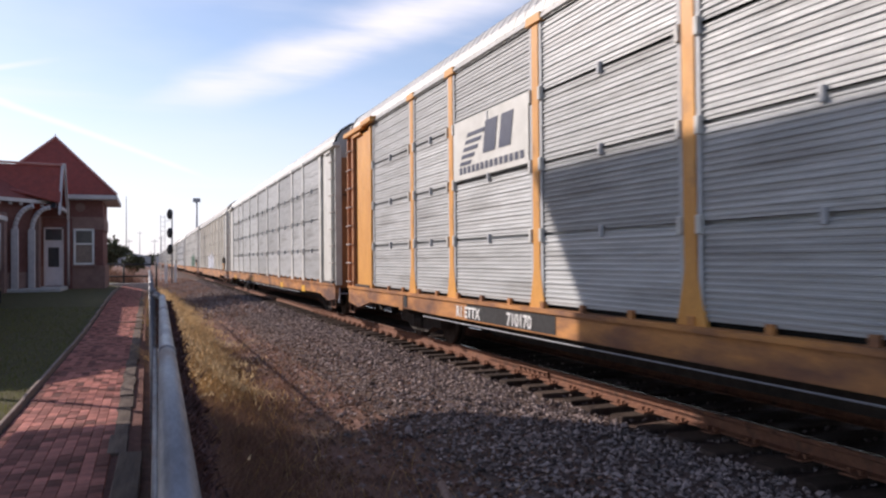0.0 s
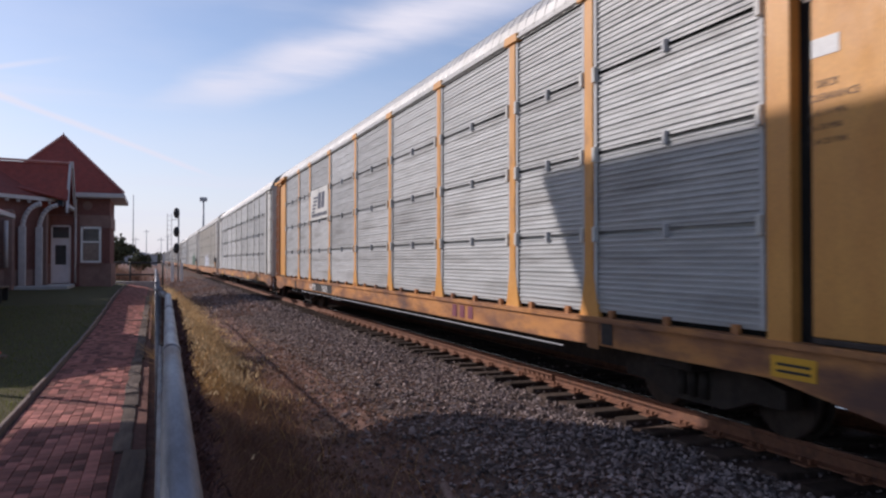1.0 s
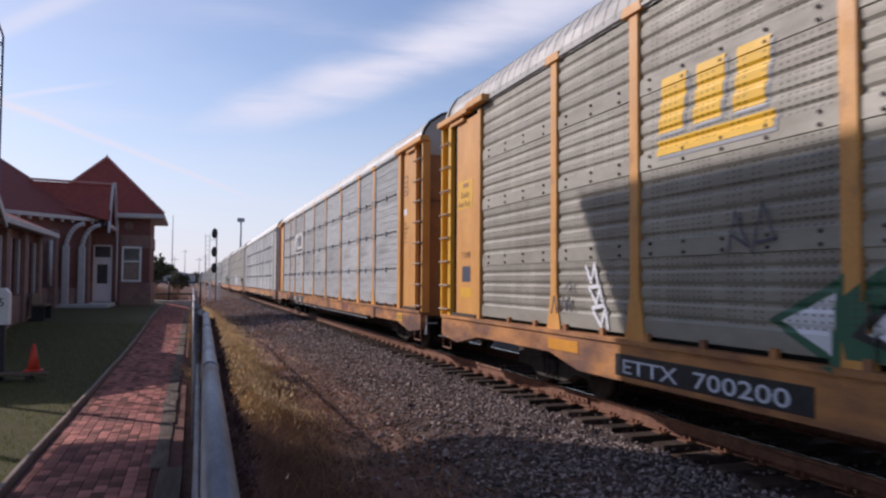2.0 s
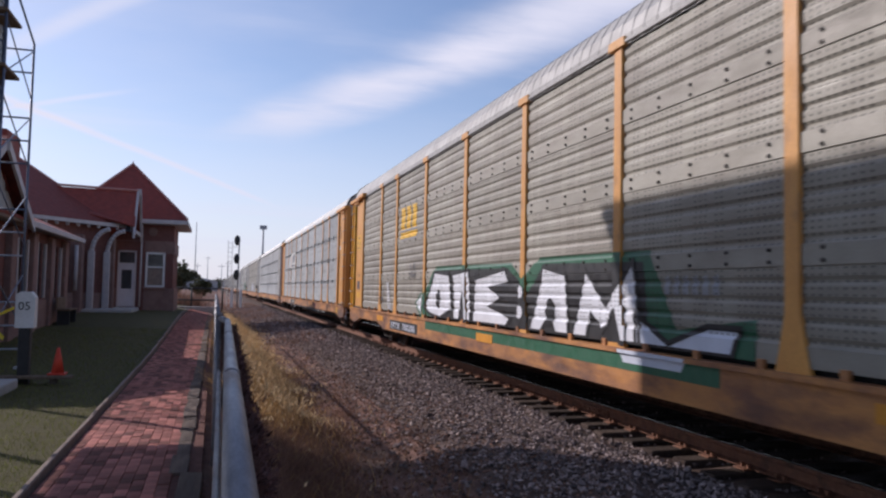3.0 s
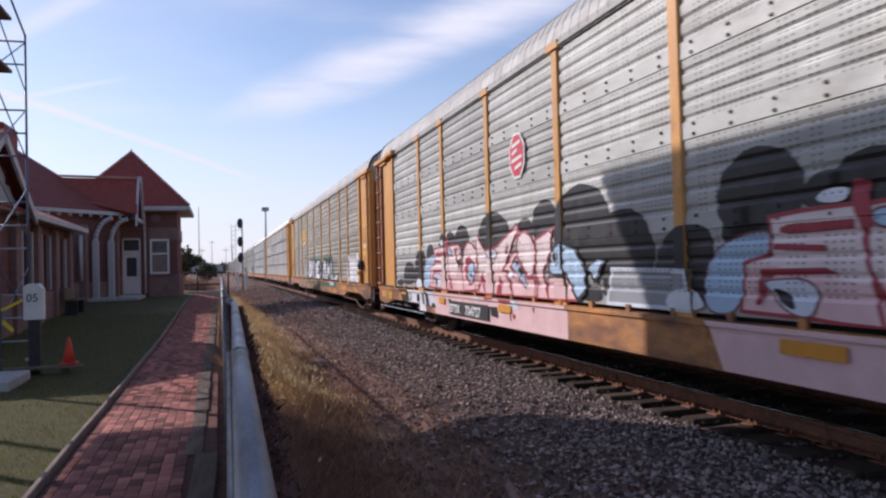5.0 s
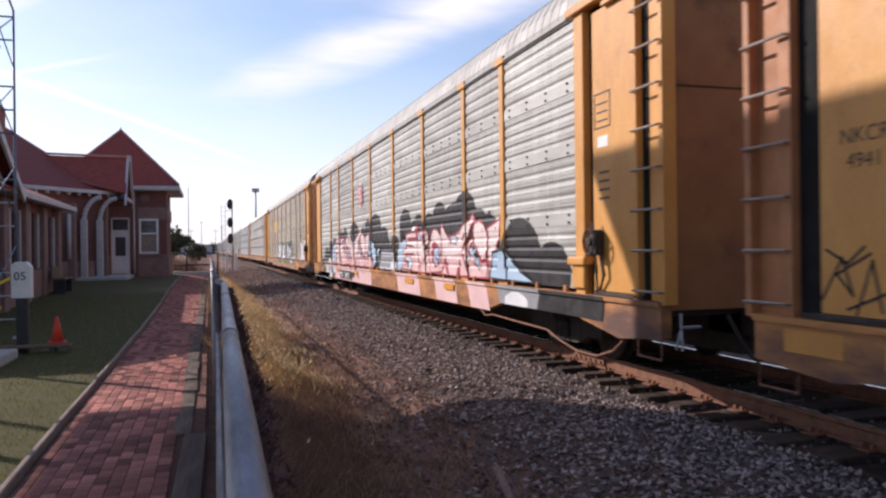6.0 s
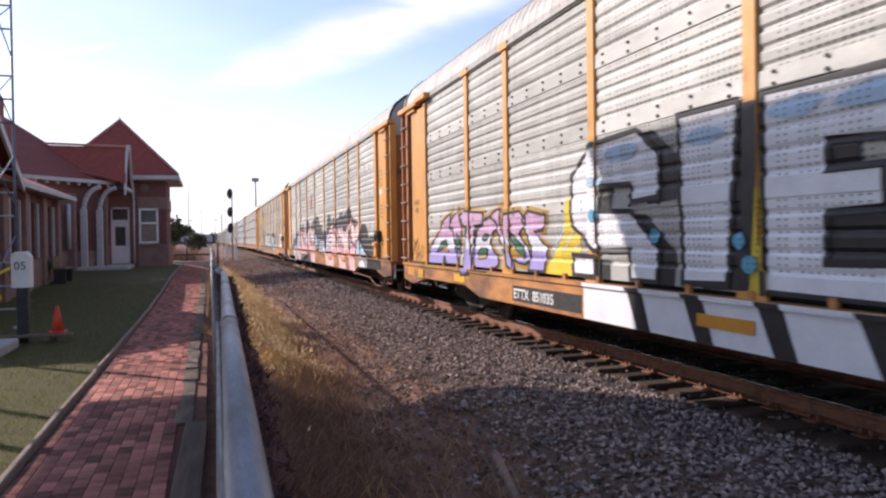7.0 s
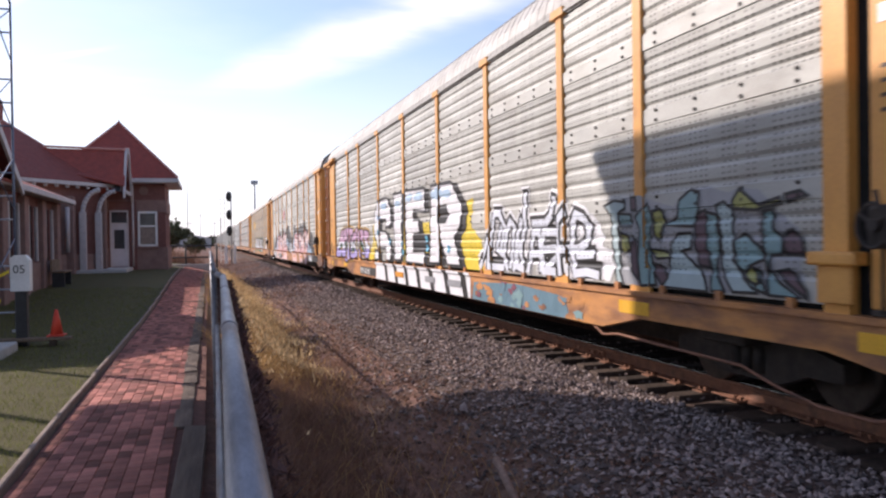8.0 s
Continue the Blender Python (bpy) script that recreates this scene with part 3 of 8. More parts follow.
def make_fence():
    fence = thing("pipe_fence", "grey galvanised pipe fence with rusted wire mesh", "fence")
    bm = bmesh.new()
    tube(bm, (pipe_x(-3), -3, PIPE_Z), (pipe_x(7.9), 7.9, PIPE_Z), 0.030, 20)
    top = part("top_rail", bm, M["pipe"], fence, "worn galvanised top rail")
    part("top_rail", tube(bmesh.new(), (pipe_x(7.9), 7.88, PIPE_Z), (0.05, 8.35, PIPE_Z + 0.02), 0.030, 16), M["pipe"], fence)
    part("top_rail", tube(bmesh.new(), (0.05, 8.33, PIPE_Z + 0.02), (0.05, 27, PIPE_Z + 0.05), 0.027, 16), M["pipe"], fence)
    for y, dy in ((3.05, 0.10), (5.6, 0.08)):
        part("coupling", bev(tube(bmesh.new(), (pipe_x(y), y, PIPE_Z), (pipe_x(y + dy), y + dy, PIPE_Z), 0.034, 20), 0.004, 1), M["pipe"], top, "sleeve joint on the rail")
    for z, rr in ((0.86, 0.021), (0.18, 0.019)):
        part("lower_rail", tube(bmesh.new(), (pipe_x(-3) - 0.005, -3, z), (pipe_x(7.9) - 0.06, 8.3, z), rr, 12), M["pipe"], fence)
        part("lower_rail", tube(bmesh.new(), (0.045, 8.3, z), (0.045, 27, z), rr, 12), M["pipe"], fence)
    for y in (-2.0, 0.4, 8.25, 10.8, 13.2, 15.6, 18.0, 20.4, 22.8, 25.2, 27.0):
        px = 0.05 if y > 8 else pipe_x(y)
        post = part("post", tube(bmesh.new(), (px, y, -0.2), (px, y, PIPE_Z + (0.03 if y > 8 else -0.02)), 0.030, 14), M["pipe"], fence)
        cap = bmesh.new()
        bmesh.ops.create_uvsphere(cap, u_segments=12, v_segments=8, radius=0.036)
        if y > 8:
            part("post_cap", cap, M["pipe"], post, m=pose(px, y, PIPE_Z + 0.05))
    # diamond mesh on the track side
    V, F = [], []
    x_off, zlo, zhi, p = 0.027, 0.10, PIPE_Z - 0.03, 0.060
    def strand(y0, z0, y1, z1):
        o = len(V)
        w = 0.0018
        for (yy, zz) in ((y0, z0), (y1, z1)):
            x = (pipe_x(yy) if yy < 8.05 else 0.05) + x_off
            V.extend([(x - w, yy, zz - w), (x + w, yy, zz - w), (x, yy, zz + w * 1.4)])
        for a in range(3):
            b = (a + 1) % 3
            F.append((o + a, o + b, o + 3 + b, o + 3 + a))
    span = zhi - zlo
    y = -2.0
    while y < 20.0:
        strand(y, zlo, y + span, zhi)
        strand(y + span, zlo, y, zhi)
        y += p * (1 if y < 9 else 2)
    mesh = part("wire_mesh", soup("wire_mesh", V, F, M["wire"]), None, fence, "rusted diamond wire mesh")
    mesh["kind"] = "stuff"


make_path()
make_fence()


def make_plants():
    r = np.random.default_rng(21)
    n = 42000
    y = 4.5 + 24 * r.random(n) ** 1.5
    x = -1.47 - 5.0 * r.random(n)
    V, F = blades(n, (x, y), 0.055, 0.006, 0.7, 1, 22, 0.03)
    tagged(new("lawn_grass", soup("lawn_grass", V, F, M["grass"])), "short green grass blades of the lawn", "grass", kind="stuff")
    # tall golden weeds along the track side of the fence
    n = 46000
    y = 5.8 + 30 * r.random(n) ** 1.15
    x = 0.18 + np.abs(r.normal(0, 0.52, n)) + 0.34 * r.random(n) + 0.14 * np.sin(y * 1.9) + 0.10 * np.sin(y * 4.3)
    x = np.maximum(x, 0.16 + 0.1 * r.random(n))
    clump = np.sin(y * 2.1 + 4 * x) * np.sin(y * 0.83 + 2.0) + 0.5 * np.sin(y * 5.3 + x * 7)
    keep = r.random(n) < np.clip(0.62 + 0.45 * clump, 0.08, 1) * np.clip((y - 8.8) / 3.4, 0.012, 1)
    x, y = x[keep], y[keep]
    n = len(x)
    h = 0.66 * np.exp(-((x - 0.4) / 0.75) ** 2) + 0.10
    h *= 0.55 + 0.6 * (0.5 + 0.5 * np.sin(y * 1.7 + x * 3)) * r.uniform(0.6, 1.2, n)
    h *= np.clip((y - 4.6) / 3.6, 0.30, 1)
    V, F = blades(n, (x, y), h, 0.0065, 1.0, 3, 23)
    tagged(new("dry_weeds", soup("dry_weeds", V, F, M["weed"])), "tall golden dry weeds along the fence", "weeds", kind="stuff")
    n = 12000
    k = r.integers(0, len(x), n)
    # seed heads: short fluffy tips
    hx, hy = x[k % len(x)], y[k % len(y)]
    V, F = blades(n, (hx + r.normal(0, 0.05, n), hy + r.normal(0, 0.05, n)), 0.085, 0.019, 1.5, 2, 24, base=0.0)
    V[:, 2] += np.repeat((h[k % len(h)] * 0.85), 6)
    tagged(new("weed_tops", soup("weed_tops", V, F, M["weed_tip"])), "pale feathery tops of dry weeds", "weeds", kind="stuff")
    # dark dead brush close by
    n = 46000
    y = 1.2 + 12.5 * r.random(n)
    x = 0.14 + np.abs(r.normal(0, 0.62, n))
    V, F = blades(n, (x, y), np.where(y > 5, 0.26, 0.16) * np.exp(-((x - 0.3) / 0.9) ** 2) + 0.05, 0.006, 1.0, 3, 25)
    tagged(new("dead_brush", soup("dead_brush", V, F, M["weed_dark"])), "low reddish brown dead brush", "weeds", kind="stuff")
    # brush and dry stalks scattered in clumps over the soil
    n = 60000
    y = 3.2 + 20 * r.random(n) ** 1.3
    x = 0.7 + 2.2 * r.random(n)
    clump = np.sin(x * 4.1 + y * 1.3) * np.sin(y * 2.3 - x * 2.0) + 0.6 * np.sin(x * 9 + y * 5) * np.sin(y * 7 - x * 3)
    keep = r.random(n) < np.clip(0.9 * clump - 0.10, 0.015, 1) * np.clip((2.9 - x) / 1.4, 0.05, 1)
    x, y = x[keep], y[keep]
    V, F = blades(len(x), (x, y), 0.085, 0.007, 1.4, 2, 31)
    tagged(new("brush_clumps", soup("brush_clumps", V, F, M["weed_dark"])), "scattered clumps of dark dead brush on bare soil", "weeds", kind="stuff")
    n = 1100
    y = 2.6 + 9 * r.random(n) ** 1.2
    x = 0.35 + np.abs(r.normal(0, 0.75, n))
    V, F = blades(n, (x, y), 0.30, 0.005, 1.6, 4, 32)
    tagged(new("dry_stalks", soup("dry_stalks", V, F, M["weed"])), "loose pale dry stalks bent over the soil", "weeds", kind="stuff")
    n = 5200
    y = 2.0 + 26 * r.random(n)
    x = 0.9 + 2.2 * r.random(n)
    V, F = blades(n, (x, y), 0.05, 0.005, 1.6, 2, 26)
    tagged(new("ground_straw", soup("ground_straw", V, F, M["straw"])), "sparse straw and dry tufts on the soil", "weeds", kind="stuff")
    # vines hanging on the wire
    n = 42000
    y = 0.3 + 11.5 * r.random(n) ** 1.2
    keep = r.random(n) < np.clip(0.75 + 0.4 * np.sin(y * 6.1) * np.sin(y * 2.7 + 1), 0.2, 1)
    y = y[keep]
    n = len(y)
    zz = PIPE_Z - 0.045 - np.abs(r.normal(0, 0.26, n))
    bulge = 0.5 + 0.5 * np.sin(y * 5.3) * np.sin(y * 2.1 + 0.6)
    x = np.where(y < 8.05, 0.031 + 0.0128 * y, 0.05) + 0.030 + np.abs(r.normal(0, 0.012, n)) * (1 + 1.3 * bulge)
    V, F = blades(n, (x, y), 0.034, 0.010, 1.8, 2, 27)
    V[:, 2] += np.repeat(zz - ground_z(x, y), 6)
    tagged(new("dead_vine", soup("dead_vine", V, F, M["vine"])), "dead dark vine clinging to the wire mesh", "vine", kind="stuff")
    # clumps of low brown growth far along the line
    n = 9000
    y = 26 + 60 * r.random(n)
    x = 0.4 + 3.4 * r.random(n)
    keep = r.random(n) < np.clip(0.4 + 0.6 * np.sin(y * 0.9 + x) * np.sin(x * 2.2 + y * 0.31), 0.03, 1)
    x, y = x[keep], y[keep]
    V, F = blades(len(x), (x, y), 0.22, 0.02, 0.9, 2, 29)
    tagged(new("far_weeds", soup("far_weeds", V, F, M["weed_dark"])), "patches of low brown weeds beside the track", "weeds", kind="stuff")
    # fallen leaves and litter on the soil
    n = 9000
    x, y = r.uniform(0.3, 3.6, n), 2.2 + 16 * r.random(n) ** 1.4
    V, F = stones(x, y, ground_z(x, y) + 0.0, r.uniform(0.012, 0.03, n) * np.array(1.0), 28)
    tagged(new("dead_leaves", soup("dead_leaves", V, F, M["weed_dark"])), "fallen dead leaves and clods on the soil", "leaves", kind="stuff")


make_plants()


# ---- depot ----
def make_depot():
    depot = thing("railway_depot", "brick railway depot with red hipped roofs and white trim", "depot")
    gz = 0.40
    # lower wing along the track, with its stone base
    def wall(x0, x1, y0, y1, z0, z1, name="wall", m="dbrick", parent=depot, label=""):
        return part(name, box(bmesh.new(), x0, x1, y0, y1, z0, z1), M[m], parent, label)
    wing = wall(-12.0, -5.55, 17.5, 33.0, 0.0, 3.35)
    wall(-12.1, -5.47, 17.4, 33.1, -0.2, 1.15, "stone_base", "dstone")
    # piers and dark openings of the wing
    for y in (18.6, 21.3, 24.0, 26.7, 29.4, 32.0):
        part("pier", bev(box(bmesh.new(), -5.56, -5.36, y - 0.28, y + 0.28, -0.1, 3.25), 0.02, 1), M["dstone"], wing)
    for y in (19.9, 25.4, 28.0, 30.7):
        w = part("window", box(bmesh.new(), -5.56, -5.50, y - 0.62, y + 0.62, 1.2, 3.0), M["glass"], wing, "dark sash window")
        for dy in (-0.62, 0.0, 0.62):
            part("frame", box(bmesh.new(), -5.55, -5.44, y + dy - 0.05, y + dy + 0.05, 1.2, 3.0), M["trim"] if dy else M["dbrick"], w)
    # eave, gutter and low slope of the wing
    part("gutter", bev(box(bmesh.new(), -5.10, -4.94, 23.6, 33.2, 3.28, 3.46), 0.03, 2), M["trim"], depot, "white painted gutter")
    part("soffit", box(bmesh.new(), -5.6, -5.1, 17.2, 33.2, 3.36, 3.42), M["trim"], depot)
    roof = part("wing_roof", slab(bmesh.new(), [(-5.0, 17.2, 3.47), (-5.0, 33.4, 3.47), (-6.6, 33.4, 4.15), (-6.6, 17.2, 4.15)], 0.08), M["roof_red"], depot, "red tiled lower roof")
    part("wing_roof", slab(bmesh.new(), [(-6.6, 17.2, 4.15), (-6.6, 33.4, 4.15), (-12.2, 33.4, 4.3), (-12.2, 17.2, 4.3)], 0.08), M["roof_red"], depot)
    # steep gable facing the track
    gab = part("gable_wall", prism(bmesh.new(), [(18.0, 3.35), (23.5, 3.35), (20.75, 4.85)], "x", -5.55, -5.2), M["clap"], depot, "grey boarded gable")
    for ya, yb in ((20.75, 23.85), (20.75, 17.65)):
        part("bargeboard", slab(bmesh.new(), [(-4.92, ya, 5.14), (-4.92, yb, 3.34), (-4.92, yb, 3.10), (-4.92, ya, 4.88)], 0.07), M["trim"], gab, "white bargeboard")
        part("gable_roof", slab(bmesh.new(), [(-4.9, ya, 5.18), (-4.9, yb, 3.40), (-8.4, yb, 3.40), (-8.4, ya, 5.18)], 0.06), M["roof_red"], depot)
    part("roof_vent", bev(box(bmesh.new(), -5.8, -5.2, 21.9, 23.3, 4.0, 5.62), 0.03, 1), M["roof_red"], depot)
    # main block: tall wall set back, chamfered towards the cross gable
    A, B = (-7.1, 35.9), (-4.55, 39.2)
    for (xa, ya), (xb, yb) in (((-14, 33.0), (-7.1 - 0.3, 33.0)), ((-7.4, 33.0), (-7.35, 36.1)), ((-7.35, 36.1), (-4.85, 39.4))):
        part("wall", slab(bmesh.new(), [(xa, ya, 0), (xb, yb, 0), (xb, yb, 4.5), (xa, ya, 4.5)], 0.3), M["dbrick"], depot)
    part("stone_base", slab(bmesh.new(), [(-7.3, 36.05, 0), (-4.8, 39.35, 0), (-4.8, 39.35, 1.3), (-7.3, 36.05, 1.3)], -0.08), M["dstone"], depot)
    EZ = 4.54
    part("eave", slab(bmesh.new(), [(-7.6, 35.2, EZ), (-4.25, 39.5, EZ), (-4.25, 39.5, EZ - 0.16), (-7.6, 35.2, EZ - 0.16)], 0.14), M["trim"], depot, "white eave board")
    for k in range(9):
        t = (k + 0.5) / 9
        x, y = -7.5 + 3.2 * t, 35.3 + 4.1 * t
        part("rafter_end", box(bmesh.new(), x - 0.05, x + 0.05, y - 0.05, y + 0.25, EZ - 0.28, EZ - 0.14), M["trim"], depot)
    part("main_roof", slab(bmesh.new(), [(-9.0, 34.0, EZ + 0.06), (-7.6, 35.15, EZ + 0.04), (-4.2, 39.5, EZ + 0.04), (-6.75, 40.2, 6.05), (-7.35, 40.8, 6.35), (-10.4, 41.0, 8.4), (-13.5, 41.0, 10.2)], 0.10), M["roof_red"], depot, "red tiled hipped roof")
    part("main_roof", slab(bmesh.new(), [(-9.0, 34.0, EZ + 0.05), (-13.5, 41.0, 10.2), (-17.5, 34.0, EZ + 0.05)], 0.10), M["roof_red"], depot)
    # cross gable
    cg = part("porch_roof", slab(bmesh.new(), [(-3.70, 40.0, 6.2), (-9.0, 40.0, 6.32), (-6.8, 38.4, 5.2), (-4.35, 38.7, 4.62), (-3.70, 38.9, 4.45)], 0.08), M["roof_red"], depot)
    part("porch_roof", slab(bmesh.new(), [(-3.70, 40.0, 6.2), (-3.70, 41.6, 4.3), (-9.0, 41.6, 4.3), (-9.0, 40.0, 6.3)], 0.08), M["roof_red"], depot)
    part("gable_wall", prism(bmesh.new(), [(38.9, 4.2), (41.3, 4.2), (40.05, 6.05)], "x", -4.1, -3.9), M["glass"], depot, "dark glazed gable")
    for yb, zb in ((38.75, 4.05), (41.55, 4.0)):
        part("bargeboard", slab(bmesh.new(), [(-3.66, 40.02, 6.34), (-3.66, yb, zb + 0.1), (-3.66, yb, zb - 0.18), (-3.66, 40.02, 6.04)], 0.10), M["trim"], depot, "white bargeboard")
    part("gable_tie", box(bmesh.new(), -3.76, -3.62, 38.9, 41.4, 4.10, 4.26), M["trim"], depot)
    # white curved brackets and posts of the porch
    for x, y in ((-5.42, 38.2), (-4.85, 38.9)):
        br = bmesh.new()
        prev = None
        for k in range(9):
            a = k / 8 * math.pi / 2
            p = (x + 0.75 * (1 - math.cos(a)), y, 3.1 + 1.1 * math.sin(a))
            if prev:
                tube(br, prev, p, 0.11, 8)
            prev = p
        bev(box(br, x - 0.14, x + 0.14, y - 0.12, y + 0.12, gz, 3.2), 0.02, 1)
        part("porch_post", br, M["trim"], depot, "white bracketed porch post")
    part("pier", bev(box(bmesh.new(), -6.4, -5.7, 37.6, 38.2, 0.0, 3.9), 0.03, 1), M["dstone"], depot)
    part("downpipe", tube(bmesh.new(), (-5.92, 37.4, 1.4), (-5.92, 37.4, 3.4), 0.09, 8), M["trim"], depot)
    part("pier", bev(box(bmesh.new(), -5.3, -4.6, 39.4, 40.0, 0.0, 3.9), 0.03, 1), M["dstone"], depot)
    part("stoop", bev(box(bmesh.new(), -6.0, -3.6, 38.0, 41.5, -0.1, gz + 0.18), 0.03, 1), M["concrete"], depot, "concrete doorstep")
    # square tower with pyramid roof
    tx0, tx1, ty0, ty1 = -6.6, -2.08, 42.0, 46.4
    tower = wall(tx0, tx1, ty0, ty1, 0.0, 4.95, label="dark brick tower wall")
    wall(tx0 - 0.06, tx1 + 0.08, ty0 - 0.08, ty1 + 0.08, -0.2, 1.55, "stone_base", "dstone")
    wall(tx0 - 0.06, tx1 + 0.05, ty0 - 0.05, ty1 + 0.05, 3.32, 3.95, "stone_band", "dstone")
    c = bmesh.new()
    tube(c, (-3.1, ty0 - 0.06, 4.42), (-3.1, ty0 + 0.02, 4.42), 0.22, 12)
    part("roundel", c, M["dstone"], tower)
    ap, ez = Vector((-4.41, 44.1, 8.12)), 5.02
    cs = [(-7.35, 41.3), (-1.42, 41.3), (-1.42, 47.1), (-7.35, 47.1)]
    for k in range(4):
        (xa, ya), (xb, yb) = cs[k], cs[(k + 1) % 4]
        part("tower_roof", slab(bmesh.new(), [(xa, ya, ez), (xb, yb, ez), tuple(ap)], 0.06), M["roof_red"], depot, "red tiled pyramid roof")
    part("eave", bev(box(bmesh.new(), -7.38, -1.38, 41.26, 47.14, ez - 0.24, ez - 0.02), 0.03, 1), M["trim"], depot, "white eave board")
    part("finial", tube(bmesh.new(), ap - Vector((0, 0, 0.1)), ap + Vector((0, 0, 0.18)), 0.06, 8, 0.02), M["roof_red"], depot)
    # tower window and the grey door
    wx0, wx1 = -3.35, -2.52
    win = part("window", box(bmesh.new(), wx0, wx1, ty0 - 0.05, ty0 + 0.02, 1.65, 3.32), M["glass"], depot, "white framed sash window")
    part("blind", box(bmesh.new(), wx0 + 0.06, wx1 - 0.06, ty0 - 0.062, ty0 - 0.054, 1.72, 2.55), M["kerb"], win, "pale drawn blind")
    for x0, x1, z0, z1 in ((wx0 - 0.05, wx0 + 0.05, 1.6, 3.37), (wx1 - 0.05, wx1 + 0.05, 1.6, 3.37), (wx0, wx1, 1.6, 1.70), (wx0, wx1, 3.27, 3.37), (wx0, wx1, 2.58, 2.66)):
        part("frame", box(bmesh.new(), x0, x1, ty0 - 0.10, ty0 - 0.03, z0, z1), M["white"], win)
    part("sill", bev(box(bmesh.new(), wx0 - 0.12, wx1 + 0.12, ty0 - 0.2, ty0, 1.5, 1.6), 0.01, 1), M["dstone"], win)
    dx0, dx1 = -4.62, -3.90
    door = part("door", bev(box(bmesh.new(), dx0, dx1, 41.78, 41.86, gz + 0.2, 2.75), 0.01, 1), M["door_paint"], depot, "grey panelled door")
    part("wall", box(bmesh.new(), dx0 - 0.12, dx1 + 0.45, 41.87, 42.0, 0.2, 3.9), M["dbrick"], depot)
    part("pane", box(bmesh.new(), dx0 + 0.12, dx1 - 0.12, 41.765, 41.78, 1.5, 2.45), M["glass"], door)
    part("transom", box(bmesh.new(), dx0, dx1, 41.80, 41.86, 2.80, 3.34), M["glass"], depot, "dark transom light")
    for x0, x1, z0, z1 in ((dx0 - 0.07, dx0, gz, 3.42), (dx1, dx1 + 0.07, gz, 3.42), (dx0 - 0.07, dx1 + 0.07, 3.34, 3.42), (dx0, dx1, 2.75, 2.80)):
        part("door_frame", box(bmesh.new(), x0, x1, 41.74, 41.86, z0, z1), M["trim"], depot)
    part("downpipe", tube(bmesh.new(), (-3.62, 41.85, 0.6), (-3.62, 41.85, 4.7), 0.05, 8), M["trim"], depot)
    # pale ridge and hip caps
    for a, b in (((-7.35, 40.75, 6.42), (-10.4, 40.95, 8.46)), ((-4.3, 39.4, 4.66), (-6.75, 40.1, 6.14)), ((-3.7, 40.0, 6.26), (-7.3, 40.0, 6.36)), ((-1.42, 41.3, 5.06), (-4.41, 44.1, 8.16)), ((-7.35, 41.3, 5.06), (-4.41, 44.1, 8.16))):
        part("ridge_cap", tube(bmesh.new(), a, b, 0.055, 6), M["ridge"], depot)
    return depot


def make_bench():
    b = thing("bench", "dark bench against the depot wall", "bench", pose(-5.0, 30.2, 0.36))
    part("seat", bev(box(bmesh.new(), -0.22, 0.22, -0.75, 0.75, 0.40, 0.46), 0.01, 1), M["plank"], b)
    part("backrest", bev(box(bmesh.new(), -0.24, -0.18, -0.75, 0.75, 0.46, 0.85), 0.01, 1), M["plank"], b)
    for y in (-0.65, 0.65):
        part("leg", box(bmesh.new(), -0.2, 0.2, y - 0.04, y + 0.04, -0.35, 0.40), M["black"], b)


def make_tower_cabin():
    """Old signal cabin on steel legs, beside the scaffold. Beyond one wall corner it is unseen, shaped to shade the
    train.
    """
    t = thing("signal_cabin", "raised cabin with grey clapboard walls, its unseen bulk and legs added to shade the train", "signal cabin")
    x0, x1, y0, y1, z0, z1 = -7.8, -3.80, 5.2, 15.4, 5.35, 8.50
    # pitch of the unseen roof, chosen for the slanting shadow edge on the train
    fall = 0.68
    part("floor_frame", bev(box(bmesh.new(), x0, x1, y0, y1, z0 - 0.15, z0), 0.02, 1), M["plank"], t)
    n = 24
    h = (z1 - z0) / n
    for k in range(n):
        za, zb = z0 + k * h, z0 + (k + 1) * h
        xa, xb = (max(x0, x1 - (z1 - z) / fall) for z in (za, zb - 0.01))
        board = prism(bmesh.new(), [(xa, za), (x1 + 0.022, za), (x1 + 0.004, zb), (xb, zb)], "y", y0 - 0.01, y1 + 0.01)
        part("clapboard", board, M["clap"], t, "grey weathered clapboard")
    part("corner_board", box(bmesh.new(), x1 - 0.02, x1 + 0.05, y1 - 0.12, y1 + 0.05, z0 - 0.12, z1), M["scaff"], t)
    part("roof", prism(bmesh.new(), [(x1 + 0.6, z1 + fall * 0.6 - 0.14), (x1 + 0.6, z1 + fall * 0.6 - 0.04), (x0 - 0.15, z1 + 0.10 - fall * (x1 - x0 + 0.15)), (x0 - 0.15, z1 - fall * (x1 - x0 + 0.15))], "y", y0 - 0.6, y1 + 0.6), M["roof_red"], t, "unseen single-pitch red roof shaped to cast the shadow on the train")
    for x in (x0 + 0.4, x1 - 0.9):
        for y in (y0 + 0.5, (y0 + y1) / 2, y1 - 1.2):
            part("leg", box(bmesh.new(), x - 0.045, x + 0.045, y - 0.045, y + 0.045, -0.1, z0 - 0.15), M["scaff"], t)


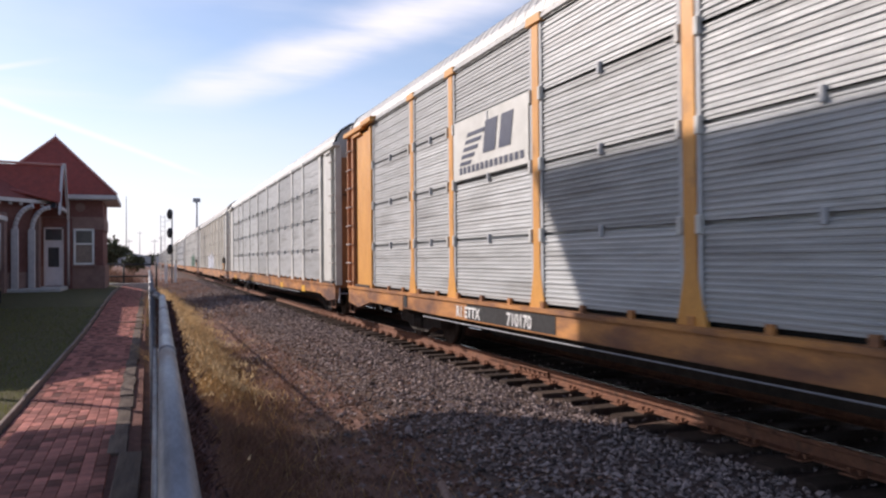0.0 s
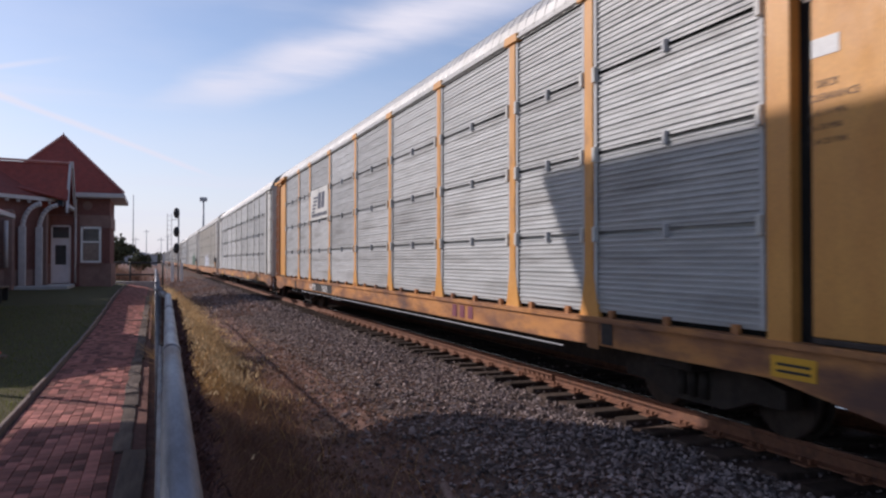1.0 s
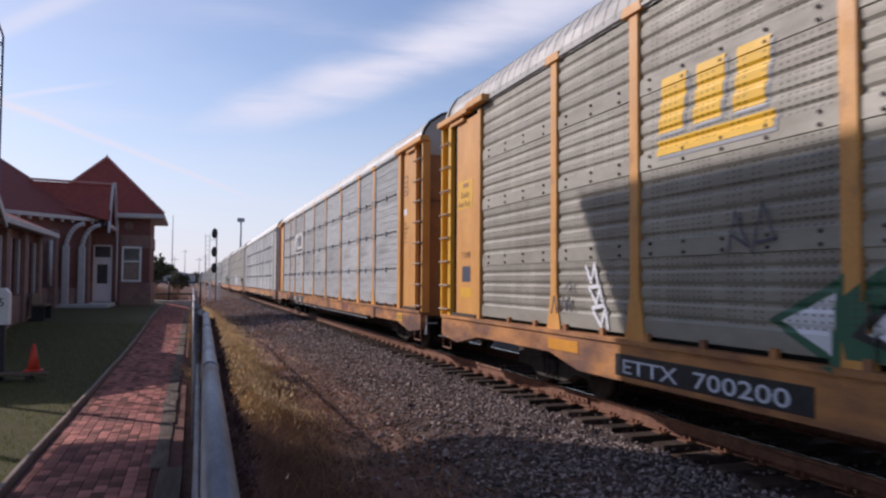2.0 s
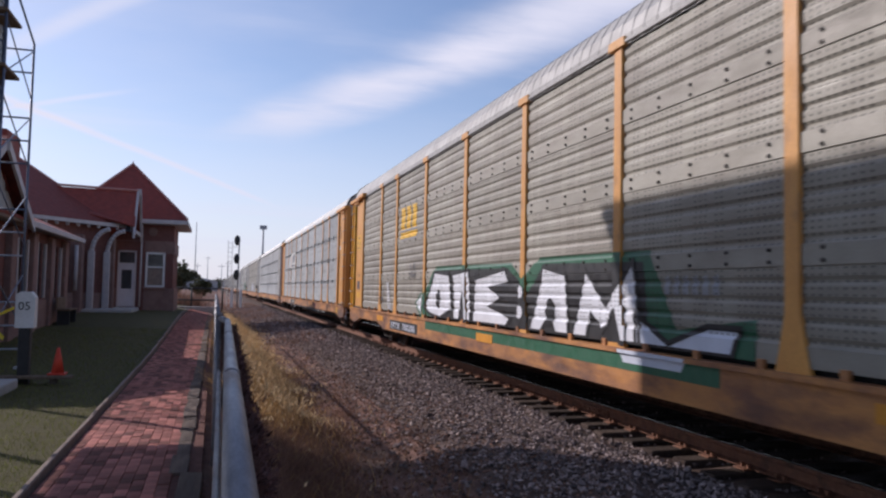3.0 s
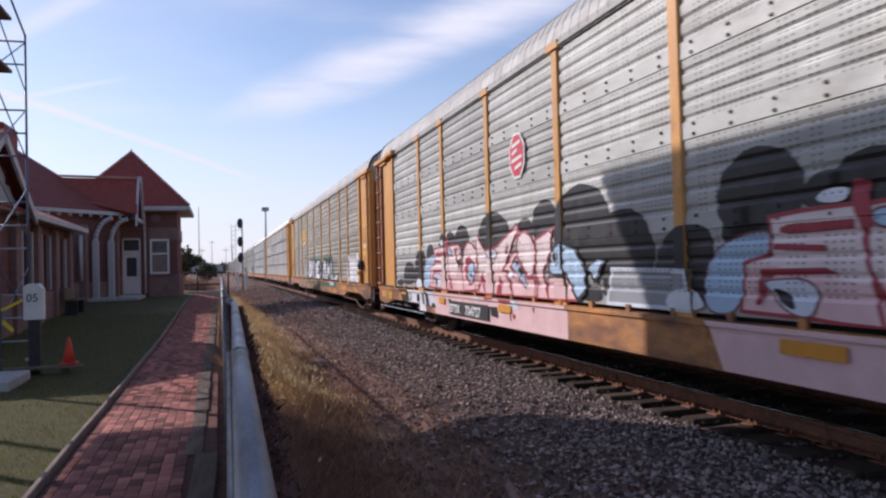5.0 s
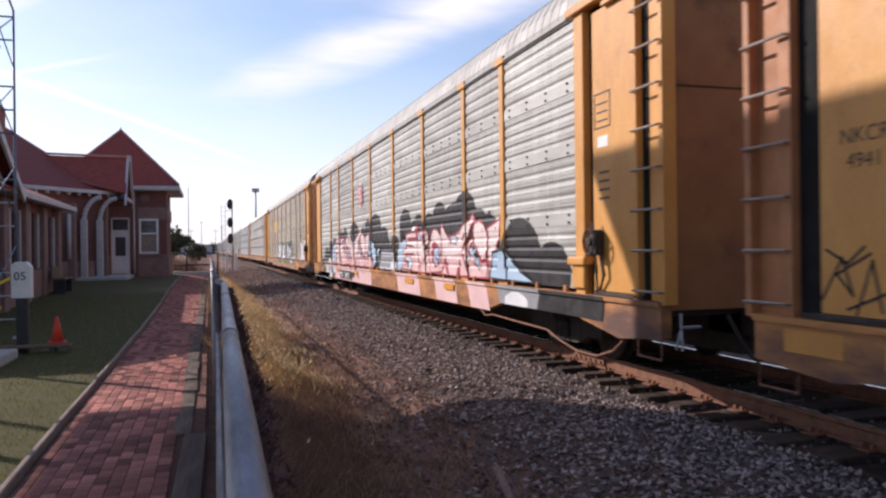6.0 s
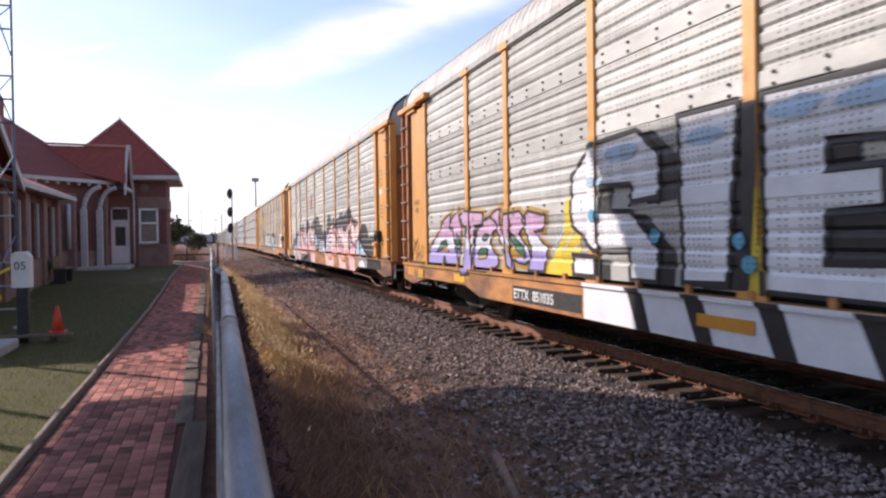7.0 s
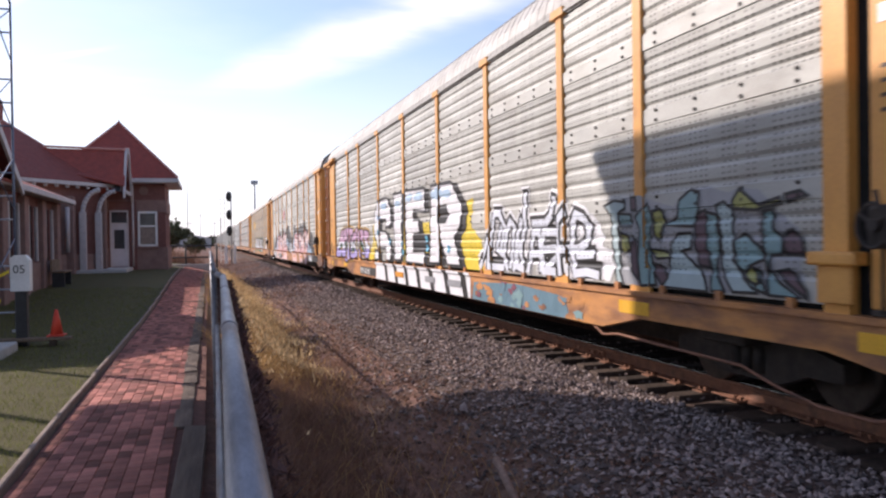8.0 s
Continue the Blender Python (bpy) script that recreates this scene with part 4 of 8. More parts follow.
def make_scaffold():
    s = thing("scaffold", "blue-grey tube scaffold tower with plank decks", "scaffold")
    fx = (-4.05, -3.5)
    fy = (14.3, 16.35)
    for j, y in enumerate(fy):
        for x in fx:
            part("standard", tube(bmesh.new(), (x, y, 0.12), (x, y, 6.55 if j == 0 else 6.3), 0.024, 8), M["scaff"], s)
            part("base_plate", box(bmesh.new(), x - 0.07, x + 0.07, y - 0.07, y + 0.07, 0.08, 0.125), M["scaff_bar"], s)
        for k in range(14):
            z = 0.45 + 0.44 * k
            if z < 6.4 and (k % 4 != 3):
                part("rung", tube(bmesh.new(), (fx[0], y, z), (fx[1], y, z), 0.018, 8), M["scaff_bar"] if z < 3 else M["scaff"], s)
    for z in (0.9, 2.4, 3.9, 5.2):
        for x in fx:
            part("brace", tube(bmesh.new(), (x, fy[0], z), (x, fy[1], z + 0.95), 0.013, 6), M["scaff"], s)
            part("brace", tube(bmesh.new(), (x, fy[1], z), (x, fy[0], z + 0.95), 0.013, 6), M["scaff"], s)
    for z in (4.02, 5.28, 6.22):
        if z > 4.5:
            part("deck", bev(box(bmesh.new(), -3.76, -3.46, 14.2, 15.2, z, z + 0.06), 0.01, 1), M["plank"], s, "worn plank deck")
    part("guard_rail", tube(bmesh.new(), (-3.5, 14.3, 7.0), (-3.5, 16.35, 6.3), 0.02, 8), M["scaff"], s)
    part("standard", tube(bmesh.new(), (-3.5, 14.3, 6.5), (-3.5, 14.3, 7.15), 0.024, 8), M["scaff"], s)
    # wider lower frame with a sheet of board
    part("ledger", tube(bmesh.new(), (-5.2, 14.35, 2.9), (-3.5, 14.35, 3.0), 0.02, 8), M["scaff_bar"], s)
    part("ledger", tube(bmesh.new(), (-5.2, 14.35, 1.55), (-3.5, 14.35, 1.6), 0.02, 8), M["cone"], s, "red painted bar")


def make_marker():
    p = thing("mile_marker", "white mile marker box on a dark wooden post", "sign", pose(-3.10, 14.9, 0.0))
    part("post", bev(box(bmesh.new(), -0.09, 0.09, -0.09, 0.09, -0.1, 1.0), 0.01, 1), M["black"], p)
    b = bmesh.new()
    prism(b, [(-0.15, 0.93), (0.15, 0.93), (0.15, 1.46), (0.08, 1.55), (-0.08, 1.55), (-0.15, 1.50)], "y", -0.13, 0.10)
    body = part("board", b, M["white"], p, "white board with black digits")
    me = text_mesh("05", 0.20, M["black"])
    part("digits", me, None, body, m=Matrix.Translation((-0.11, -0.136, 1.24)) @ pose(0, 0, 0, 90, 0, 0))


def make_cone():
    c = thing("traffic_cone", "orange rubber traffic cone on a plank", "cone", pose(-2.56, 14.85, 0.13))
    part("base", bev(box(bmesh.new(), -0.14, 0.14, -0.14, 0.14, 0, 0.03), 0.008, 1), M["cone"], c)
    part("body", tube(bmesh.new(), (0, 0, 0.03), (0, 0, 0.46), 0.105, 18, 0.025), M["cone"], c)


def make_planks():
    p = thing("plank", "long scaffold plank lying across the lawn", "plank")
    part("board", bev(box(bmesh.new(), -1.0, 1.0, -0.13, 0.13, 0.075, 0.125), 0.01, 1), M["plank"], p, m=pose(-3.3, 14.75, 0, 0, 0, -2))
    for x in (-4.1, -2.6):
        part("block", box(bmesh.new(), x - 0.05, x + 0.05, 14.66, 14.86, -0.04, 0.075), M["timber"], p)
    s = thing("concrete_slab", "pale concrete footing slab in the lawn", "slab")
    part("body", bev(box(bmesh.new(), -4.9, -3.05, 12.9, 14.3, -0.1, 0.13), 0.03, 2), M["concrete"], s)
    t = thing("warning_tape", "yellow warning tape strung from the scaffold", "tape")
    bm = bmesh.new()
    pts = [(-3.95, 14.5, 1.22), (-3.7, 14.52, 1.15), (-3.5, 14.55, 1.16), (-3.25, 14.7, 1.30)]
    for a, b in zip(pts, pts[1:]):
        slab(bm, [a, b, (b[0], b[1], b[2] - 0.05), (a[0], a[1], a[2] - 0.05)], 0.004)
    slab(bm, [(-3.66, 14.5, 1.14), (-3.33, 14.5, 0.80), (-3.36, 14.5, 0.74), (-3.70, 14.5, 1.08)], 0.004)
    part("strip", bm, M["tape"], t)


def text_mesh(s, size, material, extrude=0.002, offset=0.0, shear=0.0):
    cu = bpy.data.curves.new("writing", "FONT")
    cu.body, cu.size, cu.extrude, cu.offset, cu.shear, cu.resolution_u = s, size, extrude, offset, shear, 3
    tmp = bpy.data.objects.new("writing", cu)
    scene.collection.objects.link(tmp)
    dg = bpy.context.evaluated_depsgraph_get()
    me = bpy.data.meshes.new_from_object(tmp.evaluated_get(dg))
    scene.collection.objects.unlink(tmp)
    bpy.data.objects.remove(tmp)
    me.materials.clear()
    me.materials.append(material)
    return me


make_depot()
make_bench()
make_tower_cabin()
make_scaffold()
make_marker()
make_cone()
make_planks()


# ---- train of covered auto racks ----
CAR_PITCH, SPEED, GAP_0 = 28.3, 12.13, 18.25
SIDE = -1.58                    # camera side of the wall sheets, from the track's centre line
POSTS = (11.6, 8.95, 7.05, 4.25, 1.42, -1.42, -4.25, -7.05, -8.95, -11.6)
Z_DECK, Z_TOP, Z_SILL = 1.0, 4.40, 0.50


TIERS = (1.0, 1.80, 2.69, 3.48, 4.38)    # lower edges of the four lapped sheets of a ribbed wall


def rib_profile(kind):
    """Height and outward relief of the wall sheets, bottom to top."""
    pts = []
    if kind == "seamed":
        tier = (Z_TOP - Z_DECK) / 4
        for k in range(4):
            z0 = Z_DECK + k * tier
            n, p = 15, (tier - 0.04) / 15
            for i in range(n):
                z = z0 + i * p
                d = 0.017 if i % 3 == 1 else 0.010
                pts += [(z, 0.0), (z + 0.50 * p, 0.0), (z + 0.60 * p, d), (z + 0.90 * p, d)]
            pts += [(z0 + n * p, 0.0), (z0 + n * p + 0.002, -0.06), (z0 + tier - 0.003, -0.06)]
    else:
        for z0, z1 in zip(TIERS, TIERS[1:]):
            pts += [(z0, 0.012), (z0 + 0.165, 0.010)]
            n, p = 4, (z1 - z0 - 0.17) / 4
            for i in range(n):
                z = z0 + 0.17 + i * p
                pts += [(z, 0.0), (z + 0.14 * p, -0.017), (z + 0.26 * p, -0.018), (z + 0.46 * p, -0.001), (z + 0.92 * p, 0.002)]
            pts += [(z1 - 0.002, -0.004)]
    return pts


PROFILES = {k: rib_profile(k) for k in ("seamed", "ribbed")}
PANEL_CACHE = {}


def sheet_mesh(kind, width, material, tier):
    """One rolled sheet of the side wall, standing at the middle of its bay."""
    key = (kind, round(width, 2), material.name, tier)
    if key not in PANEL_CACHE:
        if kind == "seamed":
            h = (Z_TOP - Z_DECK) / 4
            za, zb = Z_DECK + tier * h - 1e-6, Z_DECK + (tier + 1) * h - 1e-6
        else:
            za, zb = TIERS[tier] - 1e-6, TIERS[tier + 1] - 1e-6
        pts = [(z, d) for z, d in PROFILES[kind] if za <= z < zb] + [(zb, -0.06 if kind == "seamed" else -0.004)]
        if kind == "ribbed":
            pts = [(za, -0.006)] + pts
        V, F = [], []
        for z, d in pts:
            V += [(SIDE - d, -width / 2, z), (SIDE - d, width / 2, z)]
        for i in range(len(pts) - 1):
            F.append((2 * i, 2 * i + 2, 2 * i + 3, 2 * i + 1))
        # thin returns at both ends
        PANEL_CACHE[key] = soup("wall_sheet", V, F, material)
    return PANEL_CACHE[key]


def depth_at(kind, z):
    pts = PROFILES[kind]
    return float(np.interp(z, [p[0] for p in pts], [p[1] for p in pts]))


SHARED = {}


def shared(key, build, material):
    if key not in SHARED:
        SHARED[key] = mesh_of(build(), material, key[0])
    return SHARED[key]


def post_bm():
    """Upright with a flared foot and a cap plate."""
    bm = bmesh.new()
    prism(bm, [(-0.22, 0.86), (0.22, 0.86), (0.15, 1.12), (0.085, 1.42), (0.085, Z_TOP), (-0.085, Z_TOP), (-0.085, 1.42), (-0.15, 1.12)], "x", SIDE - 0.030, SIDE + 0.02)
    prism(bm, [(-0.20, Z_TOP - 0.02), (0.20, Z_TOP - 0.02), (0.17, Z_TOP + 0.09), (-0.17, Z_TOP + 0.09)], "x", SIDE - 0.06, SIDE + 0.02)
    bev(bm, 0.006, 1)
    return bm


def sill_bm(z0=None):
    """Deep side sill that steps up over the trucks."""
    bm = bmesh.new()
    z0, z1 = z0 or Z_SILL, 0.90
    prism(bm, [(-13.45, z1), (-13.45, 0.58), (-12.6, 0.50), (-11.6, 0.66), (-9.0, 0.66), (-8.2, z0), (8.2, z0), (9.0, 0.66), (11.6, 0.66), (12.6, 0.50), (13.45, 0.58), (13.45, z1)], "x", SIDE - 0.07, SIDE + 0.05)
    box(bm, SIDE - 0.10, SIDE + 0.05, -13.45, 13.45, 0.90, 0.95)
    for y in np.arange(-11.2, 11.3, 0.9):
        box(bm, SIDE - 0.05, SIDE - 0.01, y - 0.04, y + 0.04, 0.93, 1.03)
    return bm


ROOF_SECTION = [(-1.6, 4.38), (-1.6, 4.52), (-1.56, 4.68), (-1.44, 4.89), (-1.2, 5.08), (-0.85, 5.23), (-0.42, 5.32), (0.0, 5.35), (0.42, 5.32), (0.85, 5.23), (1.2, 5.08), (1.44, 4.89), (1.56, 4.68), (1.6, 4.52), (1.6, 4.38)]


def roof_section(rise):
    return [(x, 4.38 + (z - 4.38) * rise) for x, z in ROOF_SECTION]


def roof_bm(rise=1.0):
    bm = bmesh.new()
    ys = []
    y = -13.3
    while y < 13.3:
        ys += [(y, 0.0), (y + 0.16, 0.0), (y + 0.18, 0.010), (y + 0.24, 0.010)]
        y += 0.26
    ys.append((13.3, 0.0))
    rows = []
    for y, d in ys:
        rows.append([bm.verts.new((x * (1 + d / 2), y, z + (d if k not in (0, 1, 13, 14) else 0))) for k, (x, z) in enumerate(roof_section(rise))])
    for a, b in zip(rows, rows[1:]):
        for k in range(len(ROOF_SECTION) - 1):
            bm.faces.new((a[k], a[k + 1], b[k + 1], b[k]))
    bm.faces.new(rows[0]), bm.faces.new(rows[-1][::-1])
    bmesh.ops.recalc_face_normals(bm, faces=bm.faces[:])
    return bm


RISE = dict(grey=0.84, white=0.84, grimy=0.95, pink=1.02, sier=1.06, worn=0.95, pale=1.0)    # how high each roof arches


def shade_box_bm():
    """Closed near-black box painted as the shade inside the rack and on its far wall, seen through the gaps."""
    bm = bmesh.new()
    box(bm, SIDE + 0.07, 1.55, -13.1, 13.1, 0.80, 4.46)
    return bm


def ladder_bm(side, ya, yb):
    bm = bmesh.new()
    tube(bm, (SIDE - 0.10, side * ya, 0), (SIDE - 0.10, side * yb, 0), 0.014, 6)
    for y in (ya, yb):
        tube(bm, (SIDE - 0.10, side * y, 0), (SIDE + 0.02, side * y, 0), 0.012, 6)
    return bm


def wheel_bm():
    bm = bmesh.new()
    for s in (-1, 1):
        tube(bm, (s * 0.70, 0, 0), (s * 0.83, 0, 0), 0.355, 28)
        tube(bm, (s * 0.66, 0, 0), (s * 0.70, 0, 0), 0.385, 28)
        tube(bm, (s * 0.83, 0, 0), (s * 0.98, 0, 0), 0.10, 12)
        for k in range(4):
            a = k * math.pi / 2
            tube(bm, (s * 0.975, 0.055 * math.cos(a), 0.055 * math.sin(a)), (s * 0.995, 0.055 * math.cos(a), 0.055 * math.sin(a)), 0.016, 6)
    tube(bm, (-0.7, 0, 0), (0.7, 0, 0), 0.08, 10)
    return bm


def frame_bm():
    bm = bmesh.new()
    for s in (-1, 1):
        prism(bm, [(-1.15, 0.30), (-1.15, 0.46), (-0.55, 0.60), (0.55, 0.60), (1.15, 0.46), (1.15, 0.30), (0.75, 0.30), (0.42, 0.18), (-0.42, 0.18), (-0.75, 0.30)], "x", s * 0.93, s * 1.10)
        for y in (-0.16, 0.0, 0.16):
            tube(bm, (s * 1.12, y, 0.24), (s * 1.12, y, 0.50), 0.055, 8)
    box(bm, -1.0, 1.0, -0.22, 0.22, 0.30, 0.52)
    return bm


def coupler_bm():
    bm = bmesh.new()
    bev(box(bm, -0.14, 0.14, 12.9, 14.15, 0.55, 0.80), 0.03, 1)
    bev(box(bm, -0.35, 0.35, 12.4, 13.4, 0.50, 0.85), 0.02, 1)
    return bm


def bent(bm, pts, r, n=6):
    """One round bar through all the points."""
    pts = [Vector(p) for p in pts]
    rings = []
    for k, p in enumerate(pts):
        d = (pts[min(k + 1, len(pts) - 1)] - pts[max(k - 1, 0)]).normalized()
        u = d.cross(Vector((1, 0.01, 0))).normalized()
        w = d.cross(u)
        rings.append([bm.verts.new(p + r * (math.cos(2 * math.pi * i / n) * u + math.sin(2 * math.pi * i / n) * w)) for i in range(n)])
    for a, b in zip(rings, rings[1:]):
        for i in range(n):
            bm.faces.new((a[i], a[(i + 1) % n], b[(i + 1) % n], b[i])).smooth = True
    bm.faces.new(rings[0][::-1]), bm.faces.new(rings[-1])
    return bm


def hose_bm(side):
    ts = [k / 8 for k in range(9)]
    return bent(bmesh.new(), [(-0.9 + 0.15 * math.sin(t * 3), side * (13.5 + 0.55 * t), 0.80 - 0.45 * math.sin(math.pi * t)) for t in ts], 0.022)


def pin_bm(side):
    """Uncoupling lever at the corner, pale worn steel."""
    bm = bmesh.new()
    y = side * 13.72
    tube(bm, (SIDE + 0.2, y, 0.72), (SIDE - 0.02, y, 0.72), 0.016, 6)
    tube(bm, (SIDE - 0.02, y, 0.70), (SIDE - 0.04, y + 0.06, 0.50), 0.011, 6)
    tube(bm, (SIDE - 0.02, y, 0.70), (SIDE - 0.04, y - 0.06, 0.50), 0.011, 6)
    tube(bm, (SIDE - 0.02, y, 0.72), (SIDE - 0.02, y, 0.86), 0.014, 6)
    return bm


def step_bm(side):
    bm = bmesh.new()
    for y in (12.98, 13.42):
        tube(bm, (SIDE - 0.05, side * y, 0.60), (SIDE - 0.05, side * y, 0.36), 0.010, 6)
    tube(bm, (SIDE - 0.05, side * 12.98, 0.36), (SIDE - 0.05, side * 13.42, 0.36), 0.014, 6)
    return bm


def brake_bm():
    """Hand brake: gear housing, wheel and lever on its bracket."""
    bm = bmesh.new()
    y0 = -12.14
    bev(box(bm, SIDE - 0.16, SIDE - 0.035, y0 - 0.10, y0 + 0.08, 1.42, 1.72), 0.03, 2)
    tube(bm, (SIDE - 0.16, y0, 1.58), (SIDE - 0.20, y0, 1.58), 0.045, 10)
    n = 16
    for k in range(n):
        a, b = 2 * math.pi * k / n, 2 * math.pi * (k + 1) / n
        tube(bm, (SIDE - 0.19, y0 + 0.13 * math.cos(a), 1.58 + 0.15 * math.sin(a)), (SIDE - 0.19, y0 + 0.13 * math.cos(b), 1.58 + 0.15 * math.sin(b)), 0.014, 5)
    for a in (0.6, 2.7, 4.8):
        tube(bm, (SIDE - 0.19, y0, 1.58), (SIDE - 0.19, y0 + 0.13 * math.cos(a), 1.58 + 0.15 * math.sin(a)), 0.012, 5)
    tube(bm, (SIDE - 0.12, y0 + 0.04, 1.82), (SIDE - 0.10, y0 - 0.02, 1.44), 0.018, 6)
    tube(bm, (SIDE - 0.10, y0 - 0.10, 1.50), (SIDE - 0.08, y0 - 0.16, 1.18), 0.022, 6)
    tube(bm, (SIDE - 0.08, y0 - 0.16, 1.18), (SIDE - 0.06, y0 - 0.02, 1.02), 0.016, 6)
    tube(bm, (SIDE - 0.10, y0, 1.44), (SIDE - 0.06, y0 + 0.04, 0.98), 0.014, 6)
    return bm


def brake_bracket_bm():
    bm = bmesh.new()
    bev(box(bm, SIDE - 0.16, SIDE - 0.02, -11.95, -11.50, 1.30, 1.40), 0.01, 1)
    bev(box(bm, SIDE - 0.12, SIDE - 0.06, -11.88, -11.56, 1.02, 1.30), 0.01, 1)
    return bm


def chain_bm():
    """Thin brake rod along the rear truck that ends in a slack chain."""
    return bent(bmesh.new(), [(SIDE - 0.03, -u, z) for u, z in ((7.9, 0.50), (8.15, 0.40), (8.5, 0.44), (9.4, 0.42), (10.6, 0.40), (11.0, 0.30), (11.5, 0.22), (12.0, 0.22), (12.4, 0.33), (12.7, 0.52))], 0.015)


def end_bay(car, side, sp):
    """Plain end panel with its posts, recess shade painted on a black plate, ladder and head beam."""
    P, om = sp["post"], sp["name"]
    arch = roof_section(RISE[sp["name"]])
    s = side
    def b(x0, x1, ya, yb, z0, z1):
        return box(bmesh.new(), x0, x1, min(s * ya, s * yb), max(s * ya, s * yb), z0, z1)
    if s < 0:
        part("end_post", shared(("end_post", s, om), lambda: bev(b(SIDE - 0.075, SIDE + 0.05, 11.58, 11.82, 0.93, Z_TOP + 0.05), 0.006, 1), P), None, car)
        panel, stiles, back = (11.97, 12.92), ((12.92, 13.00), (13.42, 13.50)), (13.10, 13.44)
    else:
        part("end_flange", shared(("end_flange", s, om), lambda: bev(b(SIDE - 0.045, SIDE + 0.03, 11.58, 11.72, 0.93, Z_TOP - 0.04), 0.006, 1), P), None, car)
        panel, stiles, back = (11.70, 12.76), ((13.02, 13.16), (13.50, 13.58)), (13.14, 13.52)
    L_paint = M["yellow_patch"] if om == "grimy" and s > 0 else M["ladder_brown"] if s > 0 and P is M["orange"] else P
    # black plate that paints the shade of the slit beside the end panel
    part("door_recess", shared(("door_recess", s), lambda: b(SIDE + 0.022, SIDE + 0.028, 11.72, 13.12, 0.95, Z_TOP), M["unlit"]), None, car)
    part("end_panel", shared(("end_panel", s, om), lambda: bev(b(SIDE - 0.03, SIDE + 0.02, panel[0], panel[1], 1.0, Z_TOP - 0.10), 0.008, 1), P), None, car)
    part("panel_foot", shared(("panel_foot", s, om), lambda: bev(b(SIDE - 0.06, SIDE + 0.02, panel[0] + 0.03, panel[1] + 0.16, 0.955, 1.0), 0.006, 1), M["under"]), None, car)
    for ya, yb in stiles:
        part("ladder_stile", shared(("ladder_stile", s, ya, om), lambda: bev(b(SIDE - 0.06, SIDE + 0.10, ya, yb, 0.92, Z_TOP + 0.02), 0.006, 1), L_paint), None, car)
    part("ladder_back", shared(("ladder_back", s, om), lambda: b(SIDE + 0.03, SIDE + 0.06, back[0], back[1], 0.95, Z_TOP), L_paint), None, car)
    for k in range(8):
        part("rung", shared(("rung", s, om), lambda: ladder_bm(s, stiles[0][0] + 0.03, stiles[1][1] - 0.03), M["rung"]), None, car, m=pose(0, 0, 1.05 + k * 0.425))
    part("head_beam", shared(("head_beam", s, om), lambda: bev(b(SIDE - 0.13, SIDE + 0.06, 11.45 if s < 0 else 12.02, stiles[1][1] + 0.06, Z_TOP - 0.03, Z_TOP + 0.08), 0.012, 1), P), None, car)
    if s > 0:
        part("head_beam", shared(("head_beam_step", s, om), lambda: bev(b(SIDE - 0.15, SIDE + 0.06, 11.25, 12.06, Z_TOP + 0.0, Z_TOP + 0.11), 0.012, 1), P), None, car)
    part("door_track", shared(("door_track", s, om), lambda: bev(b(SIDE - 0.09, SIDE - 0.03, 12.3, 13.0, Z_TOP - 0.12, Z_TOP - 0.06), 0.008, 1), P), None, car)
    part("end_door", shared(("end_door", s, om), lambda: b(SIDE + 0.10, 1.52, 13.10, 13.30, 0.85, 4.15), sp["end"]), None, car, "rolled end door in shade")
    part("door_seam", shared(("door_seam", s), lambda: b(SIDE + 0.12, 1.5, 13.30, 13.306, 3.18, 3.20), M["under"]), None, car)
    for z in (2.05, 3.45) if sp["kind"] == "seamed" else ():
        part("door_bumper", shared(("door_bumper", s, z), lambda: b(-0.95, 0.3, 13.3, 13.36, z, z + 0.12), M["black"]), None, car)
    rim = lambda: prism(bmesh.new(), [(x * 1.012, z + 0.02) for x, z in arch] + [(x * 0.985, z - 0.022) for x, z in arch[::-1]], "y", min(s * 13.26, s * 13.34), max(s * 13.26, s * 13.34))
    part("roof_rim", shared(("roof_rim", s, om), rim, M["black"]), None, car, "dark rim at the roof end")
    part("roof_end", shared(("roof_end", s, om), lambda: prism(bmesh.new(), [(-1.58, 4.13)] + [(x * 0.99, z) for x, z in arch[1:-1]] + [(1.58, 4.13)], "y", min(s * 13.24, s * 13.32), max(s * 13.24, s * 13.32)), M["roof_sheet"]), None, car, "pale steel cap over the end door")
    part("coupler", shared(("coupler", s), lambda: coupler_bm() if s > 0 else mirror_y(coupler_bm()), M["under"]), None, car)
    part("air_hose", shared(("air_hose", s), lambda: hose_bm(s), M["under"]), None, car)
    if s < 0:
        part("uncoupling_lever", shared(("uncoupling_lever", s), lambda: pin_bm(s), M["scaff_bar"]), None, car)
    part("step", shared(("step", s), lambda: step_bm(s), M["rust"]), None, car)


def mirror_y(bm):
    for v in bm.verts:
        v.co.y = -v.co.y
    bmesh.ops.reverse_faces(bm, faces=bm.faces[:])
    return bm


def front_label(car):
    """Yellow notice with lines of writing at the front of the sill."""
    b = plate(car, "yellow_label", -12.12, -11.74, 0.66, 0.83, SILL_X - 0.016, M["yellow_patch"], "small yellow notice")
    for k in range(3):
        plate(b, "label_line", -12.08, -11.80, 0.69 + 0.045 * k, 0.705 + 0.045 * k, SILL_X - 0.019, M["brown_end"])
    plate(car, "yellow_patch", -13.1, -12.5, 0.68, 0.86, SILL_X - 0.003, M["orange"])


WHEELSETS = []


